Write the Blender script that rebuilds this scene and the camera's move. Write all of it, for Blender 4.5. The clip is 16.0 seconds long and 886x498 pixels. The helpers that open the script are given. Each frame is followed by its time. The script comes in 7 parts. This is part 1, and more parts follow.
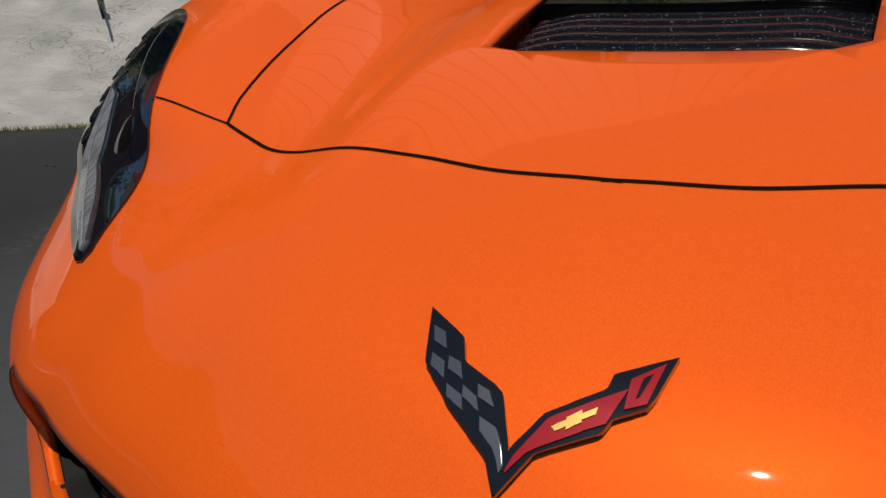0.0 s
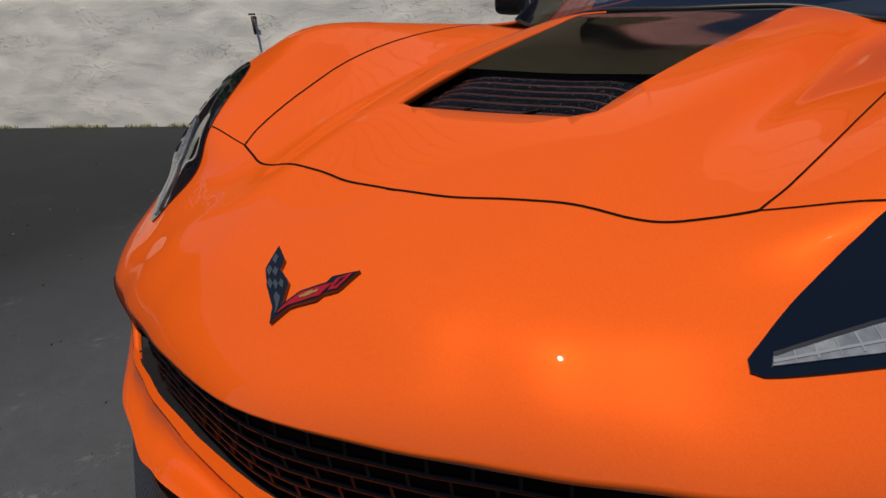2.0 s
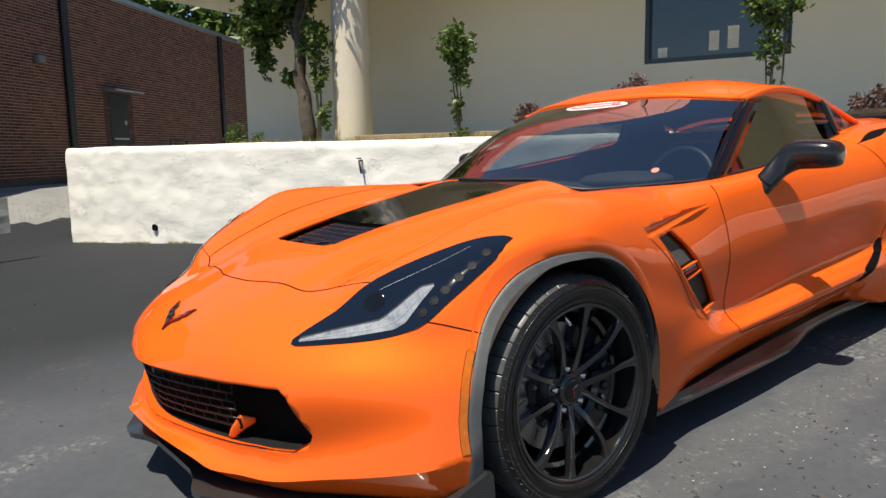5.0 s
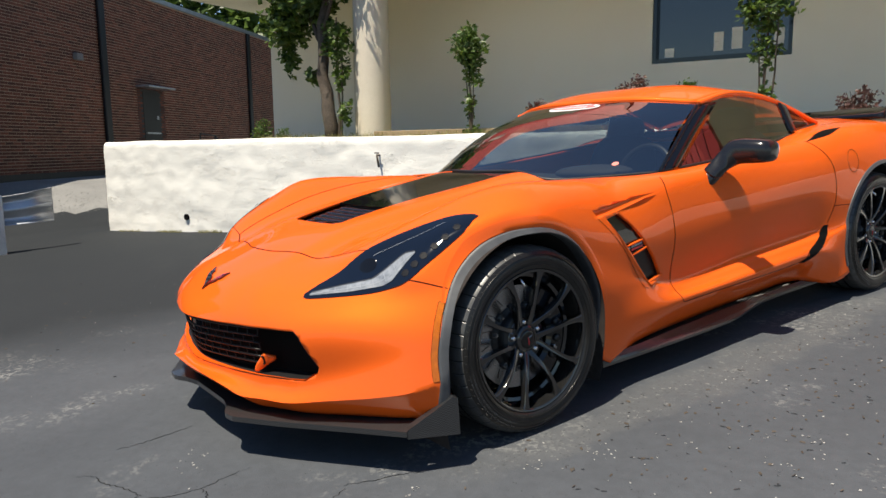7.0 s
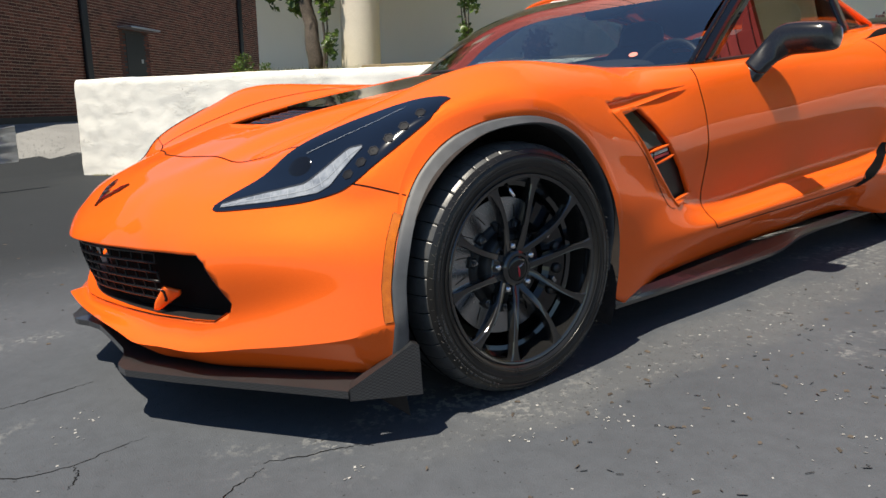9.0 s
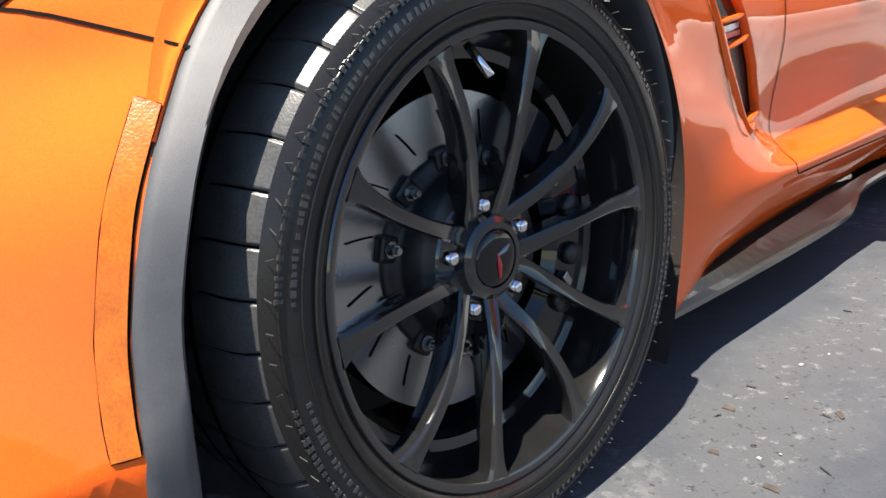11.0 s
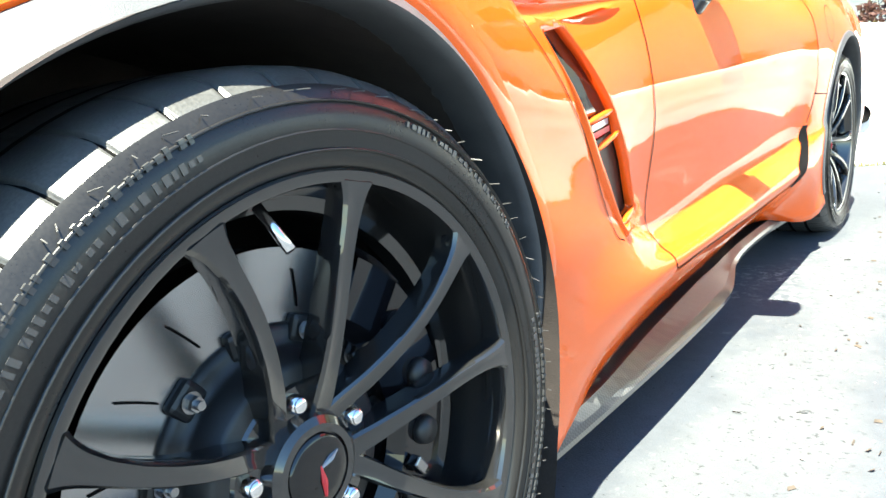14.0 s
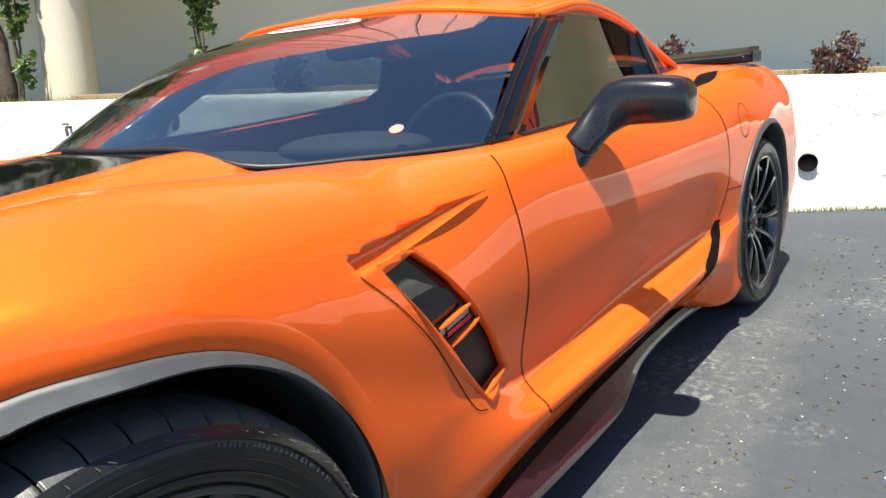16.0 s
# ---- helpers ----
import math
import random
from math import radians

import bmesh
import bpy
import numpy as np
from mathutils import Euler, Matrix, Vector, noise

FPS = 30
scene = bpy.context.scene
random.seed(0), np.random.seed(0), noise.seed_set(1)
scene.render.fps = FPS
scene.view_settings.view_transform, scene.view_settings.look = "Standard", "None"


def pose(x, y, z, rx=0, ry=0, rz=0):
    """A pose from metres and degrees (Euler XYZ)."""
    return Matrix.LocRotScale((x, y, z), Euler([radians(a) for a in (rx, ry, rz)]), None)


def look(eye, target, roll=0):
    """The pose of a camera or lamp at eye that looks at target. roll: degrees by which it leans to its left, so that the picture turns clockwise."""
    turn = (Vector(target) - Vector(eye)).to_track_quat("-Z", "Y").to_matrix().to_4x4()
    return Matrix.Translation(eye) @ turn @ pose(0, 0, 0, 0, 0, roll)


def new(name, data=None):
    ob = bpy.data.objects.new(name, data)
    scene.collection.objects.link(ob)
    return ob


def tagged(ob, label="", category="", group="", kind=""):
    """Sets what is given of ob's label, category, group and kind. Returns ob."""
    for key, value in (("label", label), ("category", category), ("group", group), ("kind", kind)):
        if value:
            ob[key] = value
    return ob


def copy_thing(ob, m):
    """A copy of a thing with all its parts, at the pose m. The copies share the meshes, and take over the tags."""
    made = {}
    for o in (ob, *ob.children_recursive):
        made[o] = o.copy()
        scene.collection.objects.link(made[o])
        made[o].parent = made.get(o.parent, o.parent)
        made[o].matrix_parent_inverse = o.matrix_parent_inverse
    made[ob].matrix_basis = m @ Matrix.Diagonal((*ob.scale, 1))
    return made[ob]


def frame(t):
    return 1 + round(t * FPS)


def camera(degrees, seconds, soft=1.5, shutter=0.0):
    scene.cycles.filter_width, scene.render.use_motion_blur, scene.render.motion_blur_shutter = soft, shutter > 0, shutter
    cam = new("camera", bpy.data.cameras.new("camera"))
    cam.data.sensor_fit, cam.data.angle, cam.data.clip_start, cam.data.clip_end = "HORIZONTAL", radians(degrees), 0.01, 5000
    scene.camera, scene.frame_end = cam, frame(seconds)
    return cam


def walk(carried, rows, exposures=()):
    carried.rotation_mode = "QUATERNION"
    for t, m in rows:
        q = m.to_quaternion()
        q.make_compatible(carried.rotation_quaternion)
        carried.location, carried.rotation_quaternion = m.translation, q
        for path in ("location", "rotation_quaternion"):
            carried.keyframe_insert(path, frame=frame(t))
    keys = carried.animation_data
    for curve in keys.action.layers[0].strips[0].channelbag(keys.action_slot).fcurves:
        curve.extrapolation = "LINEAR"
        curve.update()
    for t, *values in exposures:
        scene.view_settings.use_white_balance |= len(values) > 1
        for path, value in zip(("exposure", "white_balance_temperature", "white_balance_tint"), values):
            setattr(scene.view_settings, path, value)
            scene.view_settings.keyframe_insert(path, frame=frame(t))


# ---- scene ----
import functools
from mathutils.bvhtree import BVHTree

# The lot slopes up towards the wall's far end: LOT turns the car's frame (z square to the asphalt) upright.
LOT = Vector((0.03, 0.055, 1.0)).rotation_difference(Vector((0, 0, 1))).to_matrix().to_4x4()

cam = camera(63.4, 16.0)
PATH = [
    (0, (0.136, -1.115, 0.801), (-0.738, 0.557, 0.138), -3.3),
    (0.5, (0.192, -1.135, 0.799), (-0.708, 0.52, 0.128), -3.4),
    (1, (0.31, -1.172, 0.808), (-0.733, 0.405, 0.156), -3.3),
    (1.5, (0.466, -1.244, 0.845), (-0.702, 0.245, 0.197), -3.1),
    (2, (0.696, -1.316, 0.904), (-0.509, 0.148, 0.268), -3.4),
    (2.5, (0.935, -1.317, 0.932), (-0.356, 0.09, 0.339), -3.8),
    (3, (1.199, -1.34, 0.97), (-0.194, -0.011, 0.429), -4.2),
    (3.5, (1.471, -1.348, 1.009), (0.007, -0.057, 0.57), -4.3),
    (4, (1.733, -1.343, 1.034), (0.198, -0.111, 0.684), -4.2),
    (4.5, (1.993, -1.396, 1.035), (0.436, -0.176, 0.744), -4.4),
    (4.7, (2.085, -1.402, 1.032), (0.521, -0.19, 0.744), -4.5),
    (6.8, (2.672, -1.611, 1.035), (1.065, -0.458, 0.734), -4.3),
    (7, (2.696, -1.612, 1.025), (1.083, -0.467, 0.728), -4.3),
    (7.5, (2.724, -1.596, 1.006), (1.108, -0.465, 0.675), -4.4),
    (8, (2.661, -1.519, 0.941), (1.044, -0.399, 0.58), -4.5),
    (8.5, (2.496, -1.376, 0.856), (0.883, -0.261, 0.461), -4.4),
    (9, (2.264, -1.193, 0.78), (0.662, -0.072, 0.363), -4.3),
    (9.2, (2.156, -1.099, 0.754), (0.56, 0.034, 0.343), -4.3),
    (11.3, (1.342, -0.518, 0.503), (-0.059, 0.824, 0.017), -4.4),
    (11.5, (1.312, -0.498, 0.486), (-0.082, 0.855, 0.008), -4.5),
    (12, (1.269, -0.467, 0.473), (-0.076, 0.936, 0.001), -4.9),
    (12.5, (1.264, -0.45, 0.48), (-0.02, 1.009, 0.008), -4.9),
    (13, (1.256, -0.429, 0.497), (0.021, 1.077, 0.046), -4.8),
    (13.5, (1.275, -0.399, 0.55), (0.06, 1.134, 0.13), -4.7),
    (14, (1.316, -0.356, 0.618), (0.112, 1.189, 0.212), -4.8),
    (14.5, (1.375, -0.321, 0.694), (0.178, 1.229, 0.289), -5.1),
    (15, (1.436, -0.29, 0.77), (0.244, 1.262, 0.356), -4.8),
    (15.5, (1.503, -0.279, 0.857), (0.313, 1.274, 0.44), -4.7),
    (16, (1.541, -0.289, 0.931), (0.353, 1.265, 0.512), -4.7),
]

EXPOSURES = [(0, -0.66, 7100, 9), (1.0, -0.7, 7100, 10), (2.0, -0.66, 7100, 11), (3.0, -0.36, 7200, 10), (4.0, 0.1, 7300, 8), (4.7, 0.48, 7200, 8), (9.2, 0.6, 7100, 8), (10.6, 1.1, 6900, 9), (11.5, 1.82, 6900, 13), (12.2, 2.6, 6900, 8), (13, 2.92, 6700, 6), (14.2, 2.8, 6800, -4), (15, 2.2, 6800, -9), (15.6, 1.7, 6700, -7), (16, 1.15, 6800, 3)]
walk(cam, [(t, LOT @ look(eye, target, roll)) for t, eye, target, roll in PATH], EXPOSURES)

# ---- light ----
SUN = (LOT.to_3x3() @ Vector((0.10, -0.33, 1.0))).normalized()
world = bpy.data.worlds.new("sky")
scene.world = world
world.use_nodes = True
sky = world.node_tree.nodes.new("ShaderNodeTexSky")
sky.sky_type, sky.sun_disc = "NISHITA", False
sky.dust_density, sky.ozone_density = 0.0, 6.0
sky.sun_elevation = math.asin(SUN.z)
sky.sun_rotation = math.atan2(SUN.x, SUN.y)
world.node_tree.links.new(sky.outputs[0], world.node_tree.nodes["Background"].inputs[0])
world.node_tree.nodes["Background"].inputs[1].default_value = 0.09
sun = new("sun", bpy.data.lights.new("sun", "SUN"))
sun.data.energy, sun.data.angle, sun.data.color = 5.0, radians(0.53), (1.0, 0.95, 0.87)
sun.matrix_world = look(SUN * 50, (0, 0, 0))

# ---- materials ----
def material(name, colour, rough=0.5, metal=0.0, coat=0.0, spec=0.5):
    m = bpy.data.materials.new(name)
    m.use_nodes = True
    b = m.node_tree.nodes["Principled BSDF"]
    b.inputs["Base Color"].default_value = (*colour, 1)
    b.inputs["Roughness"].default_value = rough
    b.inputs["Metallic"].default_value = metal
    b.inputs["Coat Weight"].default_value = coat
    b.inputs["Coat Roughness"].default_value = 0.02
    b.inputs["Specular IOR Level"].default_value = spec
    return m


def varied(m, dark, light, scale, fine=0.0, bump=0.0, detail=8.0, rough=None):
    """Two scales of noise between two colours, and a fine relief."""
    t = m.node_tree
    n, k = t.nodes, t.links
    b = n["Principled BSDF"]
    tc = n.new("ShaderNodeTexCoord")
    a = n.new("ShaderNodeTexNoise")
    a.inputs["Scale"].default_value, a.inputs["Detail"].default_value = scale, detail
    f = n.new("ShaderNodeTexNoise")
    f.inputs["Scale"].default_value, f.inputs["Detail"].default_value = fine or scale * 30, 3.0
    for x in (a, f):
        k.new(tc.outputs["Object"], x.inputs["Vector"])
    mix = n.new("ShaderNodeMath")
    mix.operation = "MULTIPLY_ADD"
    mix.inputs[1].default_value = 0.5
    half = n.new("ShaderNodeMath")
    half.operation = "MULTIPLY"
    half.inputs[1].default_value = 0.5
    k.new(a.outputs[0], half.inputs[0])
    k.new(f.outputs[0], mix.inputs[0])
    k.new(half.outputs[0], mix.inputs[2])
    r = n.new("ShaderNodeValToRGB")
    r.color_ramp.elements[0].position, r.color_ramp.elements[1].position = 0.32, 0.68
    r.color_ramp.elements[0].color, r.color_ramp.elements[1].color = (*dark, 1), (*light, 1)
    k.new(mix.outputs[0], r.inputs[0])
    k.new(r.outputs[0], b.inputs["Base Color"])
    if bump:
        bp = n.new("ShaderNodeBump")
        bp.inputs["Strength"].default_value, bp.inputs["Distance"].default_value = 1.0, bump
        k.new(mix.outputs[0], bp.inputs["Height"])
        k.new(bp.outputs[0], b.inputs["Normal"])
    if rough:
        mr = n.new("ShaderNodeMapRange")
        mr.inputs[3].default_value, mr.inputs[4].default_value = rough
        k.new(mix.outputs[0], mr.inputs[0])
        k.new(mr.outputs[0], b.inputs["Roughness"])
    return m


def glass(name, tint, rough=0.0, gloss=0.09):
    """A thin tinted pane: part mirror by its angle, part see-through."""
    m = bpy.data.materials.new(name)
    m.use_nodes = True
    t = m.node_tree
    t.nodes.remove(t.nodes["Principled BSDF"])
    out = t.nodes["Material Output"]
    tr = t.nodes.new("ShaderNodeBsdfTransparent")
    tr.inputs[0].default_value = (*tint, 1)
    gl = t.nodes.new("ShaderNodeBsdfGlossy")
    gl.inputs["Roughness"].default_value = rough
    lw = t.nodes.new("ShaderNodeLayerWeight")
    lw.inputs["Blend"].default_value = 0.5
    pw = t.nodes.new("ShaderNodeMath")
    pw.operation = "POWER"
    pw.inputs[1].default_value = 3.0
    fr = t.nodes.new("ShaderNodeMath")
    fr.operation = "MULTIPLY_ADD"
    fr.inputs[1].default_value, fr.inputs[2].default_value = 0.72, gloss
    t.links.new(lw.outputs["Facing"], pw.inputs[0])
    t.links.new(pw.outputs[0], fr.inputs[0])
    mx = t.nodes.new("ShaderNodeMixShader")
    t.links.new(fr.outputs[0], mx.inputs[0])
    t.links.new(tr.outputs[0], mx.inputs[1])
    t.links.new(gl.outputs[0], mx.inputs[2])
    t.links.new(mx.outputs[0], out.inputs[0])
    return m


def paint_material():
    """Orange metallic car paint: flakes under a clear coat."""
    m = material("orange_paint", (0.86, 0.12, 0.002), 0.42, 0.0, 0.75, 0.0)
    t = m.node_tree
    b = t.nodes["Principled BSDF"]
    tc = t.nodes.new("ShaderNodeTexCoord")
    v = t.nodes.new("ShaderNodeTexVoronoi")
    v.inputs["Scale"].default_value = 900.0
    t.links.new(tc.outputs["Object"], v.inputs["Vector"])
    r = t.nodes.new("ShaderNodeValToRGB")
    r.color_ramp.elements[0].color, r.color_ramp.elements[1].color = (0.81, 0.107, 0.011, 1), (0.89, 0.132, 0.016, 1)
    t.links.new(v.outputs["Color"], r.inputs[0])
    t.links.new(r.outputs[0], b.inputs["Base Color"])
    mr = t.nodes.new("ShaderNodeMapRange")
    mr.inputs[3].default_value, mr.inputs[4].default_value = 0.36, 0.50
    t.links.new(v.outputs["Color"], mr.inputs[0])
    t.links.new(mr.outputs[0], b.inputs["Roughness"])
    b.inputs["Metallic"].default_value = 0.09
    b.inputs["Coat IOR"].default_value = 1.45
    return m


def carbon_material():
    """Clear-coated carbon-fibre weave."""
    m = material("carbon_fibre", (0.03, 0.03, 0.03), 0.35, 0.0, 0.7)
    t = m.node_tree
    tc = t.nodes.new("ShaderNodeTexCoord")
    c = t.nodes.new("ShaderNodeTexChecker")
    c.inputs["Scale"].default_value = 260.0
    c.inputs["Color1"].default_value, c.inputs["Color2"].default_value = (0.006, 0.006, 0.007, 1), (0.040, 0.041, 0.043, 1)
    t.links.new(tc.outputs["Object"], c.inputs["Vector"])
    t.links.new(c.outputs[0], t.nodes["Principled BSDF"].inputs["Base Color"])
    return m


def asphalt_material():
    """Sealed asphalt: grey with fine grain, pale speckled worn patches, darker stains."""
    m = material("asphalt", (0.1, 0.1, 0.1), 0.85, 0.0, 0.0, 0.25)
    t = m.node_tree
    n, k = t.nodes, t.links
    b = n["Principled BSDF"]
    tc = n.new("ShaderNodeTexCoord")

    def noise_at(scale, detail, rough=0.55):
        q = n.new("ShaderNodeTexNoise")
        q.inputs["Scale"].default_value, q.inputs["Detail"].default_value, q.inputs["Roughness"].default_value = scale, detail, rough
        k.new(tc.outputs["Object"], q.inputs["Vector"])
        return q.outputs[0]

    def ramp(value, stops):
        r = n.new("ShaderNodeValToRGB")
        r.color_ramp.elements[0].position, r.color_ramp.elements[1].position = stops[0][0], stops[1][0]
        r.color_ramp.elements[0].color, r.color_ramp.elements[1].color = (*stops[0][1], 1), (*stops[1][1], 1)
        k.new(value, r.inputs[0])
        return r.outputs[0]

    def times(x, y, op="MULTIPLY"):
        q = n.new("ShaderNodeMath")
        q.operation = op
        for i, v in enumerate((x, y)):
            if isinstance(v, float):
                q.inputs[i].default_value = v
            else:
                k.new(v, q.inputs[i])
        return q.outputs[0]

    def blend(f, x, y):
        q = n.new("ShaderNodeMix")
        q.data_type = "RGBA"
        k.new(f, q.inputs[0])
        for i, v in ((6, x), (7, y)):
            if isinstance(v, tuple):
                q.inputs[i].default_value = (*v, 1)
            else:
                k.new(v, q.inputs[i])
        return q.outputs[2]

    base = ramp(noise_at(0.9, 8), ((0.3, (0.040, 0.046, 0.056)), (0.7, (0.071, 0.079, 0.092))))
    grain = noise_at(260, 3)
    base = blend(times(grain, 0.5), base, (0.112, 0.119, 0.130))
    worn = ramp(noise_at(1.7, 9, 0.65), ((0.55, (0, 0, 0)), (0.70, (1, 1, 1))))
    mottle = ramp(noise_at(22, 6, 0.7), ((0.35, (0, 0, 0)), (0.65, (1, 1, 1))))
    base = blend(times(mottle, 0.35), base, (0.042, 0.046, 0.052))
    specks = ramp(noise_at(38, 5, 0.7), ((0.50, (0, 0, 0)), (0.58, (1, 1, 1))))
    base = blend(times(times(worn, specks), 0.75), base, (0.30, 0.298, 0.285))
    dots = ramp(noise_at(95, 2), ((0.27, (1, 1, 1)), (0.30, (0, 0, 0))))
    base = blend(dots, base, (0.025, 0.025, 0.027))
    # a strip where the sealer has scaled off, pale and pitted
    strip = n.new("ShaderNodeSeparateXYZ")
    k.new(tc.outputs["Object"], strip.inputs[0])
    off = times(times(strip.outputs[0], times(times(noise_at(2.3, 5, 0.6), 0.5, "SUBTRACT"), 0.55), "ADD"), 1.0, "SUBTRACT")
    off = times(off, off)
    scaled = n.new("ShaderNodeMapRange")
    scaled.inputs[1].default_value, scaled.inputs[2].default_value = 0.018, 0.002
    k.new(off, scaled.inputs[0])
    stretch = n.new("ShaderNodeMapRange")
    stretch.inputs[1].default_value, stretch.inputs[2].default_value = 2.3, 1.5
    k.new(times(strip.outputs[1], 1.1, "SUBTRACT"), stretch.inputs[0])
    ahead = n.new("ShaderNodeMapRange")
    ahead.inputs[1].default_value, ahead.inputs[2].default_value = -0.6, -0.1
    k.new(strip.outputs[1], ahead.inputs[0])
    scaled = times(scaled.outputs[0], times(stretch.outputs[0], ahead.outputs[0]))
    base = blend(times(scaled, 0.30), base, (0.125, 0.127, 0.126))
    flakes = ramp(noise_at(42, 5, 0.75), ((0.58, (0, 0, 0)), (0.66, (1, 1, 1))))
    base = blend(times(times(scaled, flakes), 0.42), base, (0.30, 0.297, 0.285))
    pits = ramp(noise_at(75, 3, 0.6), ((0.62, (0, 0, 0)), (0.67, (1, 1, 1))))
    base = blend(times(times(scaled, pits), 0.8), base, (0.03, 0.031, 0.033))
    # darker towards the far side of the lot, with an uneven edge
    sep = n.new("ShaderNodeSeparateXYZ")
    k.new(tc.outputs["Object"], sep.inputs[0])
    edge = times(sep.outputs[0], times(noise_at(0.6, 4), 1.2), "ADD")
    distant = n.new("ShaderNodeMapRange")
    distant.inputs[1].default_value, distant.inputs[2].default_value = -0.6, -2.2
    k.new(edge, distant.inputs[0])
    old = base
    base = blend(times(distant.outputs[0], 0.86), old, (0.012, 0.0145, 0.0165))
    k.new(base, b.inputs["Base Color"])
    bp = n.new("ShaderNodeBump")
    bp.inputs["Strength"].default_value, bp.inputs["Distance"].default_value = 0.6, 0.003
    k.new(grain, bp.inputs["Height"])
    k.new(bp.outputs[0], b.inputs["Normal"])
    return m


PAINT = paint_material()
GLOSS_BLACK = material("gloss_black", (0.004, 0.004, 0.005), 0.06, 0.0, 0.0)
SATIN_BLACK = varied(material("satin_black", (0.01, 0.01, 0.01), 0.45), (0.006, 0.006, 0.007), (0.015, 0.015, 0.016), 40, 900, 0.0002)
TRIM_GREY = varied(material("flare_trim", (0.05, 0.05, 0.055), 0.5), (0.045, 0.047, 0.051), (0.080, 0.083, 0.088), 30, 1200, 0.0003)
RUBBER = varied(material("tyre_rubber", (0.02, 0.02, 0.02), 0.26, 0.0, 0.0, 0.4), (0.009, 0.0084, 0.0078), (0.019, 0.0175, 0.0160), 14, 500, 0.0001, 8.0, (0.22, 0.36))
# the tread's rubber is several times paler than the sidewall's
TREAD = varied(material("pale_tread_rubber", (0.05, 0.05, 0.05), 0.34, 0.0, 0.0, 0.5), (0.036, 0.036, 0.036), (0.088, 0.088, 0.086), 30, 420, 0.0004)
GAP = material("panel_gap", (0.004, 0.003, 0.002), 0.8, 0.0, 0.0, 0.1)
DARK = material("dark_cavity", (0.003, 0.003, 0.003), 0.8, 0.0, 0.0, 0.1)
CHROME = material("chrome", (0.7, 0.7, 0.72), 0.12, 1.0)
STEEL = varied(material("brake_steel", (0.5, 0.5, 0.5), 0.28, 1.0), (0.26, 0.26, 0.27), (0.34, 0.34, 0.34), 3, 20, 0.0, 4, (0.22, 0.30))
SCREEN_GLASS = glass("windscreen_glass", (0.46, 0.52, 0.53), 0.0, 0.25)
SIDE_GLASS = glass("side_glass", (0.55, 0.58, 0.56), 0.0, 0.22)
WINDOW_GLASS = material("building_window_glass", (0.01, 0.015, 0.025), 0.03, 0.0, 1.0)
CARBON = carbon_material()
ASPHALT = asphalt_material()
def stucco_material():
    """White stucco, trowelled in long flat strokes, with torn ridges, pits and faint grey stains."""
    m = material("white_stucco", (0.8, 0.78, 0.72), 0.9, 0.0, 0.0, 0.2)
    t = m.node_tree
    n, k = t.nodes, t.links
    b = n["Principled BSDF"]
    tc, mp = n.new("ShaderNodeTexCoord"), n.new("ShaderNodeMapping")
    mp.inputs["Scale"].default_value = (1.0, 1.0, 2.6)
    k.new(tc.outputs["Object"], mp.inputs["Vector"])

    def noise(scale, detail, bend, stretched=True):
        a = n.new("ShaderNodeTexNoise")
        a.inputs["Scale"].default_value, a.inputs["Detail"].default_value, a.inputs["Distortion"].default_value = scale, detail, bend
        k.new((mp if stretched else tc).outputs[0 if stretched else "Object"], a.inputs["Vector"])
        return a.outputs[0]

    def span(value, a, c, low, high):
        r = n.new("ShaderNodeMapRange")
        for i, x in enumerate((a, c, low, high)):
            r.inputs[i + 1].default_value = x
        k.new(value, r.inputs[0])
        return r.outputs[0]

    def calc(op, a, c):
        x = n.new("ShaderNodeMath")
        x.operation = op
        for i, v in enumerate((a, c)):
            if isinstance(v, (int, float)):
                x.inputs[i].default_value = v
            else:
                k.new(v, x.inputs[i])
        return x.outputs[0]

    strokes, patchy, fine = noise(2.6, 6.0, 0.5), noise(1.1, 3.0, 0.6), noise(70.0, 3.0, 0.0, False)
    # torn ridges: thin bands where a bent noise crosses its mean, only in some patches
    ridge = span(calc("ABSOLUTE", calc("SUBTRACT", noise(4.2, 5.0, 2.2), 0.5), 0.0), 0.0, 0.018, 1.0, 0.0)
    ridge = calc("MULTIPLY", ridge, span(patchy, 0.50, 0.62, 0.0, 1.0))
    pits = calc("MULTIPLY", span(noise(26.0, 2.0, 0.5, False), 0.28, 0.22, 0.0, 1.0), 1.0)
    height = calc("ADD", calc("MULTIPLY", strokes, 0.55), calc("ADD", calc("MULTIPLY", ridge, 0.22), calc("MULTIPLY", fine, 0.10)))
    height = calc("SUBTRACT", height, calc("MULTIPLY", pits, 0.5))
    bp = n.new("ShaderNodeBump")
    bp.inputs["Strength"].default_value, bp.inputs["Distance"].default_value = 1.0, 0.014
    k.new(height, bp.inputs["Height"])
    k.new(bp.outputs[0], b.inputs["Normal"])
    tone = calc("SUBTRACT", calc("ADD", calc("MULTIPLY", strokes, 0.6), calc("MULTIPLY", fine, 0.4)), calc("MULTIPLY", pits, 0.5))
    r = n.new("ShaderNodeValToRGB")
    e = r.color_ramp.elements
    e[0].position, e[1].position = 0.25, 0.62
    e[0].color, e[1].color = (0.58, 0.565, 0.52, 1), (0.87, 0.85, 0.79, 1)
    e.new(0.42).color = (0.81, 0.79, 0.735, 1)
    k.new(tone, r.inputs[0])
    k.new(r.outputs[0], b.inputs["Base Color"])
    return m


